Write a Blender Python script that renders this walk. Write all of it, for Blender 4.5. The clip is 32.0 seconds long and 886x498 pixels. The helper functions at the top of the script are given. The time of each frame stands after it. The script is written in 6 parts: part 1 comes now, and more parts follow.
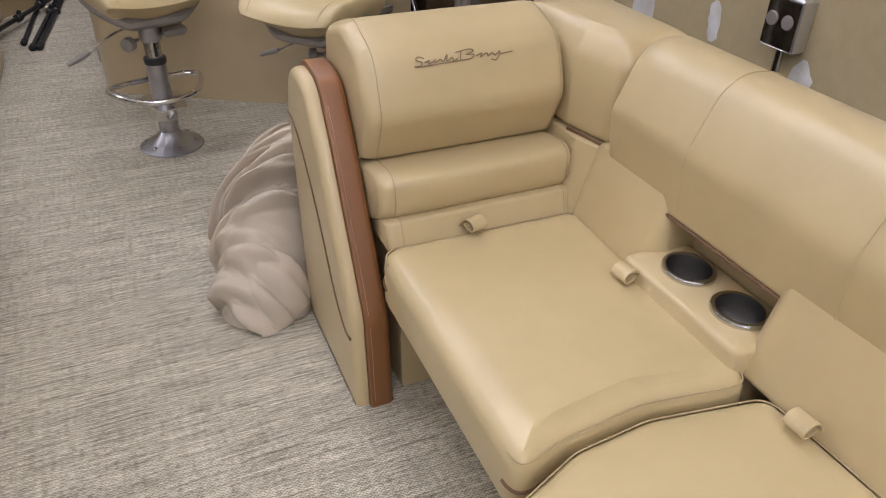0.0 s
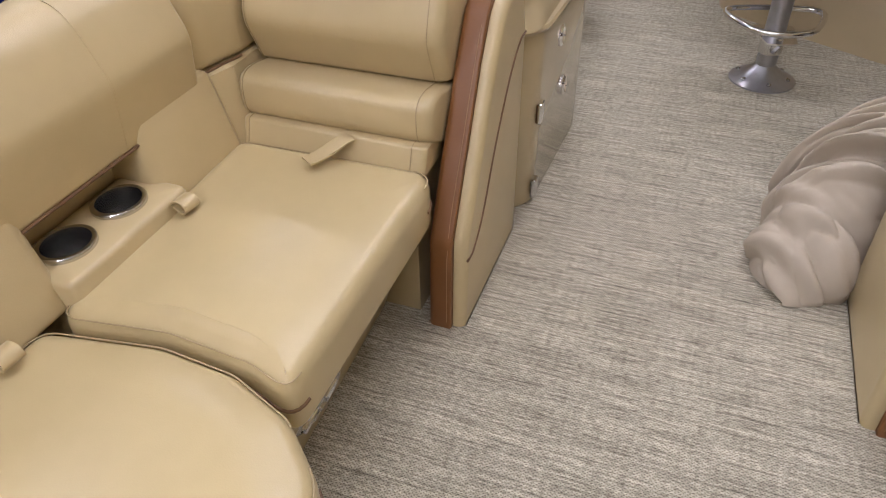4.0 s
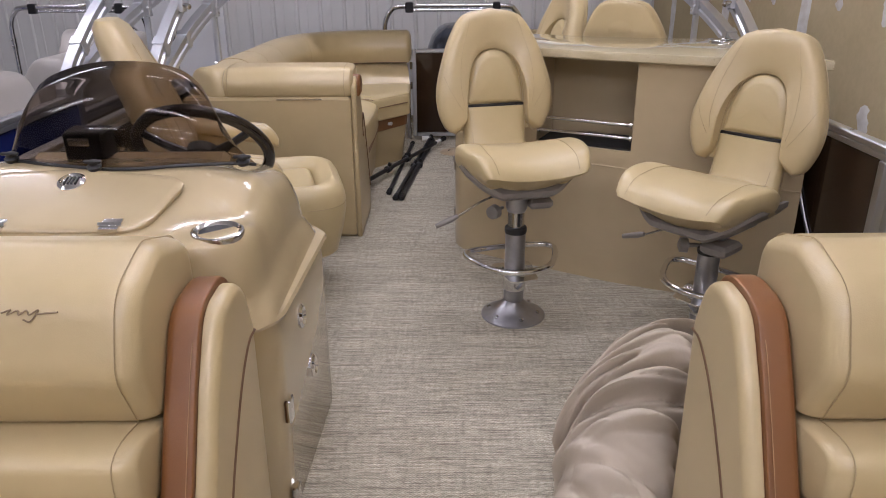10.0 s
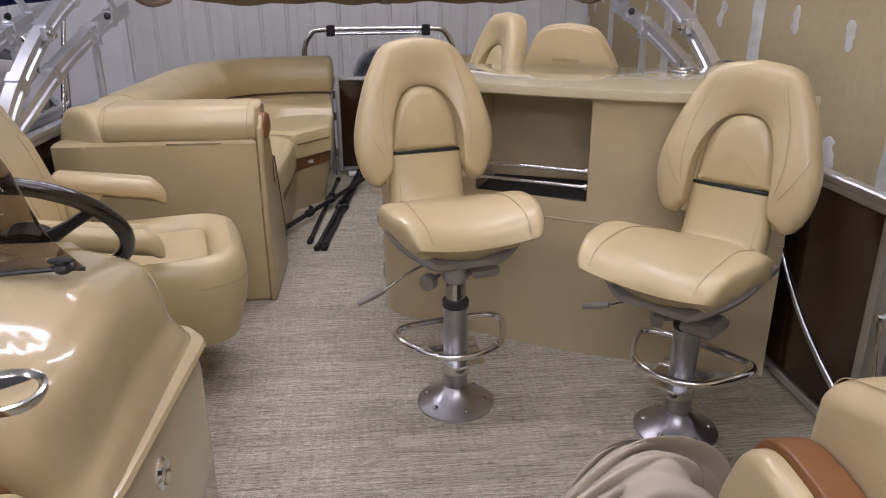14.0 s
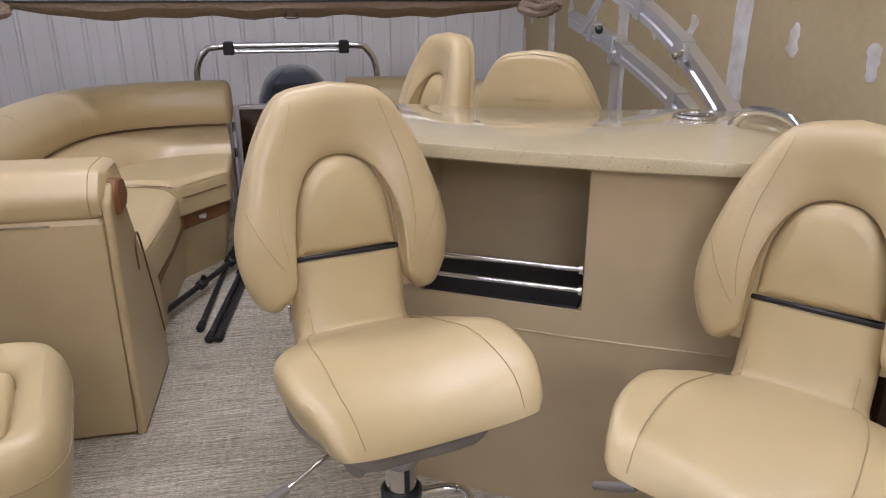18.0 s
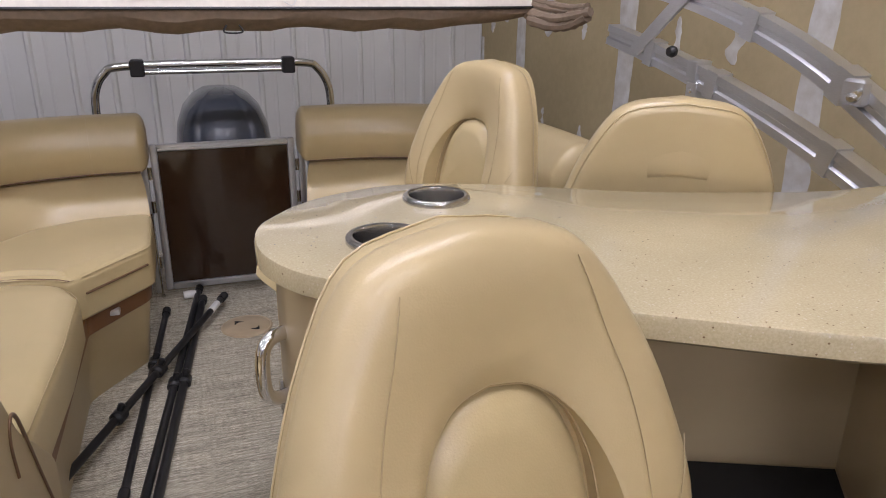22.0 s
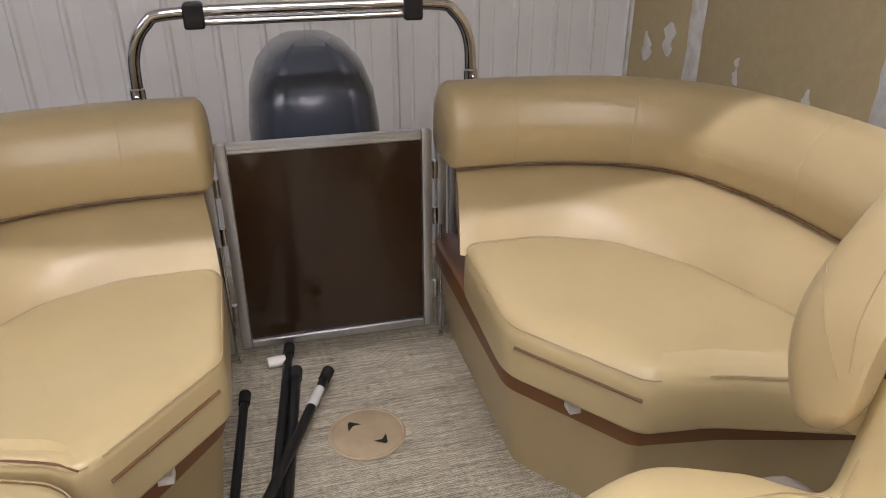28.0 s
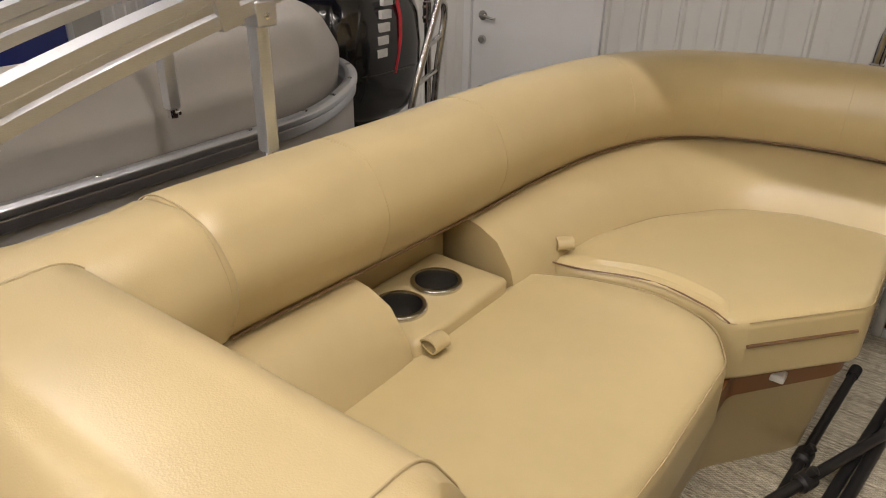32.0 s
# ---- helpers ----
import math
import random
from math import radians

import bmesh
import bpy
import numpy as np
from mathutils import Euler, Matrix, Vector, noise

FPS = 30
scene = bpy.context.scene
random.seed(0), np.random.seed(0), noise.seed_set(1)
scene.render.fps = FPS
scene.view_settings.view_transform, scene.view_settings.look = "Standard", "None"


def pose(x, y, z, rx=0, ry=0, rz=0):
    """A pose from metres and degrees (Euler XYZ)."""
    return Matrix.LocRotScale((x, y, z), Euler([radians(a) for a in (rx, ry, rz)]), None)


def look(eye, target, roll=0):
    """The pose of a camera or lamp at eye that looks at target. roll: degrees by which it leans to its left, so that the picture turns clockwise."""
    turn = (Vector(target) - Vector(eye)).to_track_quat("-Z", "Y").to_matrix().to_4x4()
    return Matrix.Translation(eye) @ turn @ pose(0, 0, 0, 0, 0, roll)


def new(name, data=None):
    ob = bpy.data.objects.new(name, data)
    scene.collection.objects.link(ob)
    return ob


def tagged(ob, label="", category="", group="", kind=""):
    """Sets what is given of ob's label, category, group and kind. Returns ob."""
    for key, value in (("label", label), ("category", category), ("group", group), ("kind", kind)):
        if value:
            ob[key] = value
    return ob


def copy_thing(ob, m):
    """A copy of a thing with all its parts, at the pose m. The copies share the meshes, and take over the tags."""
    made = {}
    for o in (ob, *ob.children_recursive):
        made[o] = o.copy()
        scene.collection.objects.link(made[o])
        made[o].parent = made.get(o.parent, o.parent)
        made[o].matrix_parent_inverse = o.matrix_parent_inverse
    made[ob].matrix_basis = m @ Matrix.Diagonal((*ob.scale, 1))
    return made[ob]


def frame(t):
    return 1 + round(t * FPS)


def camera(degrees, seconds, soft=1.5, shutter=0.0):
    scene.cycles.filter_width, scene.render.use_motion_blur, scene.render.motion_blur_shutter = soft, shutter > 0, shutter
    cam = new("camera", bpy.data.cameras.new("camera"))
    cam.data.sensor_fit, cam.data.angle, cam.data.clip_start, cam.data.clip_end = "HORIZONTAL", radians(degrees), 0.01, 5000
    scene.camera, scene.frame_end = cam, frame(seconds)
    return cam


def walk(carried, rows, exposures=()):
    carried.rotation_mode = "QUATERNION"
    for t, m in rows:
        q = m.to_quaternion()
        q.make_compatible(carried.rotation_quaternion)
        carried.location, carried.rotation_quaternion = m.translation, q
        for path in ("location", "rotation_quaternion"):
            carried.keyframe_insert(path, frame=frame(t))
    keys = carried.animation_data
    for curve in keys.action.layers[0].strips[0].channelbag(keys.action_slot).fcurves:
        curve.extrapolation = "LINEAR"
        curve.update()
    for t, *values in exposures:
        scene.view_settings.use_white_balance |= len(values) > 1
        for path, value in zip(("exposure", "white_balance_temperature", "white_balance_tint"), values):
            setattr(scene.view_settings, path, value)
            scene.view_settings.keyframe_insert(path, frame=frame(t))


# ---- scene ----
cam = camera(62.9, 32.0, soft=1.0)
PATH = [
    (0, (0.11, 0.092, 1.233), (0.795, 1.61, 0.126), 1.2),
    (0.5, (0.1, 0.097, 1.234), (0.675, 1.658, 0.124), 1.3),
    (1, (0.085, 0.105, 1.23), (0.513, 1.711, 0.119), 1.3),
    (1.5, (0.066, 0.108, 1.227), (0.312, 1.745, 0.105), 1.1),
    (2, (0.037, 0.111, 1.227), (0.101, 1.753, 0.088), 1.0),
    (2.5, (0.002, 0.115, 1.222), (-0.115, 1.739, 0.06), 0.7),
    (3, (-0.01, 0.113, 1.222), (-0.298, 1.698, 0.037), 0.1),
    (3.5, (-0.019, 0.113, 1.233), (-0.457, 1.633, 0.009), -0.2),
    (4, (-0.033, 0.1, 1.224), (-0.591, 1.552, -0.033), -1.2),
    (4.5, (-0.047, 0.086, 1.219), (-0.695, 1.45, -0.093), -2.2),
    (6.5, (-0.057, 0.071, 1.184), (-0.754, 1.419, -0.12), -3.6),
    (7, (-0.031, 0.077, 1.219), (-0.64, 1.623, 0.105), -2.1),
    (7.5, (-0.052, 0.191, 1.212), (-0.546, 1.826, 0.171), -1.0),
    (8, (-0.077, 0.326, 1.217), (-0.42, 2.024, 0.218), -0.5),
    (8.5, (-0.085, 0.398, 1.216), (-0.283, 2.149, 0.271), -0.2),
    (9, (-0.074, 0.424, 1.219), (-0.166, 2.217, 0.338), -0.1),
    (9.5, (-0.058, 0.436, 1.222), (-0.089, 2.264, 0.411), -0.2),
    (10, (-0.053, 0.434, 1.224), (-0.06, 2.291, 0.483), -0.3),
    (10.5, (-0.055, 0.434, 1.23), (-0.055, 2.314, 0.546), -0.4),
    (11, (-0.06, 0.435, 1.228), (-0.049, 2.329, 0.586), -0.4),
    (11.5, (-0.054, 0.444, 1.222), (-0.035, 2.343, 0.596), -0.4),
    (12, (-0.038, 0.502, 1.22), (-0.013, 2.4, 0.591), -0.4),
    (12.5, (-0.016, 0.634, 1.229), (0.014, 2.528, 0.59), -0.3),
    (13, (-0.002, 0.743, 1.234), (0.045, 2.632, 0.578), -0.3),
    (13.5, (0.018, 0.821, 1.225), (0.107, 2.702, 0.552), -0.4),
    (14, (-0.008, 0.922, 1.223), (0.155, 2.789, 0.525), -0.3),
    (14.5, (-0.058, 1.03, 1.231), (0.27, 2.873, 0.526), -0.5),
    (16.5, (0.042, 1.43, 1.225), (0.393, 3.266, 0.515), 0.1),
    (17, (0.079, 1.491, 1.225), (0.408, 3.331, 0.515), 0.1),
    (17.5, (0.074, 1.581, 1.225), (0.41, 3.424, 0.524), 0.0),
    (18, (0.053, 1.718, 1.241), (0.418, 3.56, 0.554), 0.0),
    (18.5, (0.028, 1.8, 1.239), (0.419, 3.642, 0.564), 0.1),
    (19, (0.03, 1.882, 1.233), (0.431, 3.724, 0.565), 0.3),
    (19.5, (0.047, 2.033, 1.241), (0.445, 3.879, 0.582), 0.4),
    (20, (0.06, 2.152, 1.242), (0.46, 3.998, 0.583), 0.4),
    (20.5, (0.021, 2.26, 1.243), (0.453, 4.098, 0.583), 0.4),
    (21, (-0.052, 2.415, 1.253), (0.44, 4.237, 0.589), 0.5),
    (21.5, (-0.084, 2.519, 1.25), (0.466, 4.318, 0.572), 0.5),
    (22, (-0.092, 2.649, 1.246), (0.515, 4.428, 0.563), 0.5),
    (22.5, (-0.096, 2.81, 1.25), (0.566, 4.567, 0.562), 0.4),
    (23, (-0.112, 2.943, 1.249), (0.602, 4.67, 0.537), 0.1),
    (23.5, (-0.17, 3.097, 1.26), (0.614, 4.777, 0.509), -0.3),
    (24, (-0.156, 3.207, 1.243), (0.683, 4.838, 0.444), -0.5),
    (24.5, (-0.126, 3.329, 1.235), (0.788, 4.9, 0.401), -0.3),
    (26.5, (-0.244, 3.673, 1.239), (0.876, 5.064, 0.34), 1.0),
    (27, (-0.23, 3.742, 1.226), (0.744, 5.241, 0.331), 1.4),
    (27.5, (-0.177, 3.829, 1.222), (0.545, 5.47, 0.337), 0.7),
    (28, (-0.156, 3.863, 1.229), (0.286, 5.598, 0.336), -0.1),
    (28.5, (-0.177, 3.863, 1.227), (-0.005, 5.64, 0.326), -0.4),
    (29, (-0.193, 3.856, 1.221), (-0.293, 5.636, 0.316), -0.3),
    (29.5, (-0.211, 3.835, 1.211), (-0.605, 5.575, 0.306), -0.2),
    (30, (-0.229, 3.8, 1.208), (-0.848, 5.482, 0.319), -0.0),
    (30.5, (-0.262, 3.716, 1.203), (-1.03, 5.348, 0.341), 0.5),
    (31, (-0.254, 3.652, 1.194), (-1.148, 5.222, 0.336), 0.7),
    (31.5, (-0.239, 3.594, 1.191), (-1.219, 5.099, 0.311), 1.1),
    (32, (-0.233, 3.544, 1.185), (-1.292, 4.975, 0.273), 1.0),
]
EXPOSURE = [(0.0, -0.56, 5730, 21), (6.5, -0.53, 5730, 23), (10.0, -0.59, 5680, 25), (12.0, -0.65, 5680, 25), (14.0, -0.61, 5680, 25), (17.0, -0.54, 5680, 25), (19.0, -0.6, 5700, 24), (21.0, -0.55, 5730, 24), (22.5, -0.56, 5730, 23), (24.0, -0.59, 5780, 22), (27.0, -0.36, 5930, 22), (30.0, -0.11, 6480, 18), (31.0, -0.18, 6630, 16), (32.0, -0.34, 6730, 16)]
walk(cam, [(t, look(e, g, r)) for t, e, g, r in PATH], EXPOSURE)

# ---------- world and light ----------
world = bpy.data.worlds.new("world")
scene.world = world
world.use_nodes = True
world.node_tree.nodes["Background"].inputs[0].default_value = (0.8, 0.9, 1.0, 1)
world.node_tree.nodes["Background"].inputs[1].default_value = 0.02

# The lamp at (-0.1, -4.1) is added, to brighten faces turned to the bow.
LAMP_ROWS = [(-3.6, -2.0), (-3.6, 1.2), (-3.6, 4.4), (-0.1, -4.1), (-0.1, -2.0), (-0.1, 0.3), (-0.1, 2.4), (-0.1, 4.35)]
LAMP_Z = 3.35
LAMP_WATT = 23
for lx, ly in LAMP_ROWS:
    tube = bpy.data.lights.new("ceiling_tube", "AREA")
    tube.shape, tube.size, tube.size_y = "RECTANGLE", 2.3, 0.16
    tube.energy, tube.color = LAMP_WATT * (2.3 if ly < -1 else 1.3 if ly > 4 and lx < -3 else 1.8 if ly > 4 else 0.9), (1.0, 0.975, 0.94)
    new("ceiling_tube", tube).matrix_basis = pose(lx, ly, LAMP_Z - 0.115)


# ---------- materials ----------
def nodes_of(name, rough=0.5, metal=0.0, color=(0.5, 0.5, 0.5), spec=0.5, coat=0.0):
    m = bpy.data.materials.new(name)
    m.use_nodes = True
    nt = m.node_tree
    b = nt.nodes["Principled BSDF"]
    b.inputs["Base Color"].default_value = (*color, 1)
    b.inputs["Roughness"].default_value = rough
    b.inputs["Metallic"].default_value = metal
    b.inputs["Specular IOR Level"].default_value = spec
    b.inputs["Coat Weight"].default_value = coat
    b.inputs["Coat Roughness"].default_value = 0.06
    return m, nt, b


def add(nt, kind, **values):
    n = nt.nodes.new(kind)
    for key, value in values.items():
        if key in n.inputs:
            n.inputs[key].default_value = value
    return n


def coords(nt, scale=(1, 1, 1), turn=0.0):
    tc = nt.nodes.new("ShaderNodeTexCoord")
    mp = nt.nodes.new("ShaderNodeMapping")
    mp.inputs["Scale"].default_value = scale
    mp.inputs["Rotation"].default_value = (0, 0, turn)
    nt.links.new(tc.outputs["Object"], mp.inputs[0])
    return mp.outputs[0]


def noise_at(nt, vec, scale, detail=3.0, rough=0.55):
    n = add(nt, "ShaderNodeTexNoise", Scale=scale, Detail=detail, Roughness=rough)
    nt.links.new(vec, n.inputs["Vector"])
    return n.outputs["Fac"]


def ramp(nt, fac, stops):
    r = nt.nodes.new("ShaderNodeValToRGB")
    while len(r.color_ramp.elements) < len(stops):
        r.color_ramp.elements.new(0.5)
    for e, (p, c) in zip(r.color_ramp.elements, stops):
        e.position, e.color = p, (*c, 1)
    nt.links.new(fac, r.inputs[0])
    return r.outputs[0]


def mixed(nt, a, b, fac, mode="MIX"):
    n = nt.nodes.new("ShaderNodeMix")
    n.data_type, n.blend_type = "RGBA", mode
    for value, slot in ((fac, 0), (a, 6), (b, 7)):
        if isinstance(value, (int, float)):
            n.inputs[slot].default_value = value
        elif isinstance(value, tuple):
            n.inputs[slot].default_value = (*value, 1)
        else:
            nt.links.new(value, n.inputs[slot])
    return n.outputs[2]


def math_of(nt, op, a, b=0.0):
    n = nt.nodes.new("ShaderNodeMath")
    n.operation = op
    for value, slot in ((a, 0), (b, 1)):
        if isinstance(value, (int, float)):
            n.inputs[slot].default_value = value
        else:
            nt.links.new(value, n.inputs[slot])
    return n.outputs[0]


def bumped(nt, b, height, strength, distance=0.002):
    n = add(nt, "ShaderNodeBump", Strength=strength, Distance=distance)
    nt.links.new(height, n.inputs["Height"])
    nt.links.new(n.outputs[0], b.inputs["Normal"])


def rough_by(nt, b, fac, lo, hi):
    n = nt.nodes.new("ShaderNodeMapRange")
    n.inputs[3].default_value, n.inputs[4].default_value = lo, hi
    nt.links.new(fac, n.inputs[0])
    nt.links.new(n.outputs[0], b.inputs["Roughness"])


def scaled(c, k):
    return tuple(min(1.0, v * k) for v in c)


def vinyl(name, color, rough=0.4, grain=0.11):
    """Upholstery vinyl: pebbled grain, soft creases, slow change of tone and gloss."""
    m, nt, b = nodes_of(name, rough, color=color, spec=0.6)
    v = coords(nt)
    slow, mid, fine = noise_at(nt, v, 3.5, 3), noise_at(nt, v, 26, 4), noise_at(nt, v, 620, 2, 0.6)
    tone = ramp(nt, slow, [(0.3, scaled(color, 0.93)), (0.7, scaled(color, 1.05))])
    nt.links.new(mixed(nt, tone, ramp(nt, mid, [(0.35, (0.95, 0.95, 0.94)), (0.65, (1, 1, 1))]), 0.4, "MULTIPLY"), b.inputs["Base Color"])
    rough_by(nt, b, mid, rough - 0.03, rough + 0.05)
    pebble = add(nt, "ShaderNodeTexVoronoi", Scale=420.0)
    nt.links.new(v, pebble.inputs["Vector"])
    h = math_of(nt, "ADD", math_of(nt, "MULTIPLY", pebble.outputs["Distance"], 0.35), math_of(nt, "ADD", math_of(nt, "MULTIPLY", fine, 0.4), math_of(nt, "MULTIPLY", mid, 0.5)))
    bumped(nt, b, h, grain, 0.0025)
    return m


def gelcoat(name, color, rough=0.22, coat=0.5):
    m, nt, b = nodes_of(name, rough, color=color, coat=coat)
    v = coords(nt)
    slow, fine = noise_at(nt, v, 5, 3), noise_at(nt, v, 60, 4)
    nt.links.new(ramp(nt, slow, [(0.3, scaled(color, 0.95)), (0.7, scaled(color, 1.04))]), b.inputs["Base Color"])
    rough_by(nt, b, fine, rough - 0.03, rough + 0.04)
    bumped(nt, b, noise_at(nt, v, 9, 2), 0.018, 0.01)
    return m


def metal(name, color, rough, brushed=False):
    m, nt, b = nodes_of(name, rough, 1.0, color)
    v = coords(nt, (40, 1.5, 40) if brushed else (1, 1, 1))
    f = noise_at(nt, v, 30 if brushed else 45, 3)
    nt.links.new(ramp(nt, f, [(0.3, scaled(color, 0.88)), (0.7, color)]), b.inputs["Base Color"])
    rough_by(nt, b, f, rough * 0.8, rough * 1.35 + 0.02)
    return m


def plain(name, color, rough=0.5, spec=0.5, spread=0.12, scale=14):
    m, nt, b = nodes_of(name, rough, color=color, spec=spec)
    v = coords(nt)
    f = noise_at(nt, v, scale, 5)
    nt.links.new(ramp(nt, f, [(0.3, scaled(color, 1 - spread)), (0.7, scaled(color, 1 + spread))]), b.inputs["Base Color"])
    rough_by(nt, b, noise_at(nt, v, scale * 4, 3), max(0.03, rough - 0.07), rough + 0.08)
    bumped(nt, b, noise_at(nt, v, scale * 25, 2), 0.05, 0.001)
    return m


TAN = (0.526, 0.421, 0.229)
M_VINYL = vinyl("tan_vinyl", TAN, 0.3)
M_SEAT = vinyl("tan_seat_vinyl", (0.542, 0.438, 0.233), 0.3)
M_SIDE = vinyl("tan_panel_vinyl", (0.46, 0.363, 0.194), 0.34)
M_BROWN = vinyl("brown_vinyl", (0.2, 0.082, 0.023), 0.38)
M_PIPE = vinyl("brown_piping", (0.15, 0.08, 0.036), 0.45)
M_SEAM = vinyl("sunk_seam", (0.43, 0.335, 0.185), 0.5)
M_THREAD = plain("stitching", (0.36, 0.21, 0.1), 0.6)
M_GEL = gelcoat("tan_gelcoat", (0.49, 0.395, 0.228), 0.19, 0.7)
M_CABINET = gelcoat("tan_cabinet_laminate", (0.46, 0.368, 0.22), 0.32, 0.3)
M_CHROME = metal("chrome", (0.86, 0.86, 0.87), 0.07)
M_STEEL = metal("stainless_steel", (0.62, 0.61, 0.59), 0.17)
# Paler than the cups' steel: puts the lit look of their insides into colour.
M_WELL = metal("lightened_cup_steel", (0.82, 0.81, 0.79), 0.32)
M_ALU = metal("brushed_aluminium", (0.74, 0.76, 0.80), 0.35, True)
M_GREYCAST = metal("grey_cast_metal", (0.46, 0.46, 0.48), 0.3)
M_GREYPLASTIC = plain("grey_plastic", (0.23, 0.21, 0.185), 0.45)
M_BLACK = plain("black_plastic", (0.012, 0.012, 0.013), 0.42)
M_RUBBER = plain("black_rubber_mat", (0.018, 0.018, 0.018), 0.75, 0.3)
M_PANEL = gelcoat("dark_brown_fence_panel", (0.035, 0.018, 0.009), 0.12, 0.3)
M_NAVY = gelcoat("navy_panel", (0.012, 0.02, 0.12), 0.16, 0.4)
M_NAVYCLOTH = plain("navy_canvas", (0.008, 0.018, 0.11), 0.75, 0.2, 0.2, 30)
M_GREYVINYL = vinyl("grey_vinyl", (0.4, 0.375, 0.34), 0.42)
M_COWL = gelcoat("slate_blue_cowling", (0.045, 0.053, 0.072), 0.24, 0.35)
M_BLACKGLOSS = gelcoat("black_gloss_cowling", (0.01, 0.01, 0.011), 0.15, 0.6)
M_WHITEPAINT = plain("white_door_paint", (0.74, 0.74, 0.75), 0.4, 0.4, 0.03, 3)
M_RED = plain("red_decal", (0.5, 0.02, 0.03), 0.4)
M_PALE = plain("pale_decal", (0.7, 0.7, 0.68), 0.4)
M_LOGO = plain("grey_brown_embroidery", (0.24, 0.175, 0.1), 0.6)
M_CREAM = plain("cream_canvas", (0.8, 0.75, 0.67), 0.85, 0.15, 0.06, 40)
M_CANVAS = plain("taupe_canvas", (0.24, 0.185, 0.135), 0.88, 0.15, 0.12, 35)
M_WHITE = plain("white_plastic", (0.8, 0.79, 0.76), 0.4)
M_HATCH = plain("tan_plastic_hatch", (0.42, 0.33, 0.21), 0.5)
M_CONCRETE = plain("concrete", (0.3, 0.29, 0.27), 0.7, 0.3, 0.2, 2.5)
# Grey of the unseen walls, set by how much light they bounce.
M_FARWALL = plain("bounce_wall_grey", (0.48, 0.48, 0.46), 0.6, 0.3, 0.1, 2)
M_CEIL = plain("unseen_white_sheet", (0.68, 0.68, 0.66), 0.6, 0.3, 0.04, 2)


def make_bag():
    m, nt, b = nodes_of("beige_bag_canvas", 0.85, color=(0.4, 0.32, 0.235), spec=0.2)
    v = coords(nt)
    nt.links.new(ramp(nt, noise_at(nt, v, 5, 4), [(0.3, (0.45, 0.39, 0.305)), (0.7, (0.52, 0.455, 0.36))]), b.inputs["Base Color"])
    bumped(nt, b, math_of(nt, "ADD", noise_at(nt, v, 900, 1), math_of(nt, "MULTIPLY", noise_at(nt, v, 40, 3), 2.0)), 0.35, 0.002)
    return m


def make_floor():
    """Woven vinyl: rows of knots, with darker yarn running across the deck in streaks."""
    m, nt, b = nodes_of("woven_vinyl_floor", 0.62, color=(0.4, 0.34, 0.27), spec=0.3)
    tc = nt.nodes.new("ShaderNodeTexCoord")
    vec = tc.outputs["Object"]

    def stretched(s):
        mp = nt.nodes.new("ShaderNodeMapping")
        mp.inputs["Scale"].default_value = s
        nt.links.new(vec, mp.inputs[0])
        return mp.outputs[0]
    sep = nt.nodes.new("ShaderNodeSeparateXYZ")
    nt.links.new(vec, sep.inputs[0])
    wob = noise_at(nt, stretched((1, 1, 1)), 60, 2)
    px = math_of(nt, "MULTIPLY", math_of(nt, "ADD", sep.outputs[0], math_of(nt, "MULTIPLY", wob, 0.011)), 2 * math.pi / 0.0098)
    py = math_of(nt, "MULTIPLY", math_of(nt, "ADD", sep.outputs[1], math_of(nt, "MULTIPLY", wob, 0.002)), 2 * math.pi / 0.0074)
    knot = math_of(nt, "MULTIPLY", math_of(nt, "SINE", math_of(nt, "ADD", px, math_of(nt, "MULTIPLY", math_of(nt, "SINE", math_of(nt, "MULTIPLY", py, 0.5)), 0.7))), math_of(nt, "SINE", py))
    knot01 = math_of(nt, "ADD", math_of(nt, "MULTIPLY", knot, 0.5), 0.5)
    streak = noise_at(nt, stretched((7, 150, 1)), 1.0, 4, 0.75)
    broad = noise_at(nt, stretched((1.0, 16, 1)), 1.0, 4, 0.65)
    warp = noise_at(nt, stretched((110, 9, 1)), 1.0, 3, 0.7)
    speck = noise_at(nt, stretched((60, 200, 1)), 1.0, 3, 0.7)
    c1 = ramp(nt, streak, [(0.3, (0.192, 0.177, 0.136)), (0.47, (0.472, 0.446, 0.357)), (0.66, (0.715, 0.688, 0.57))])
    c2 = mixed(nt, c1, ramp(nt, broad, [(0.3, (0.78, 0.76, 0.74)), (0.7, (1.08, 1.06, 1.04))]), 0.8, "MULTIPLY")
    c3 = mixed(nt, c2, ramp(nt, speck, [(0.36, (0.42, 0.39, 0.36)), (0.55, (1.05, 1.05, 1.05))]), 0.75, "MULTIPLY")
    c3 = mixed(nt, c3, ramp(nt, warp, [(0.35, (0.74, 0.72, 0.69)), (0.6, (1.06, 1.06, 1.05))]), 0.6, "MULTIPLY")
    c4 = mixed(nt, c3, ramp(nt, knot01, [(0.1, (0.34, 0.31, 0.27)), (0.42, (1.1, 1.1, 1.1))]), 0.72, "MULTIPLY")
    nt.links.new(c4, b.inputs["Base Color"])
    bumped(nt, b, math_of(nt, "ADD", knot01, math_of(nt, "MULTIPLY", speck, 0.6)), 0.5, 0.0025)
    return m


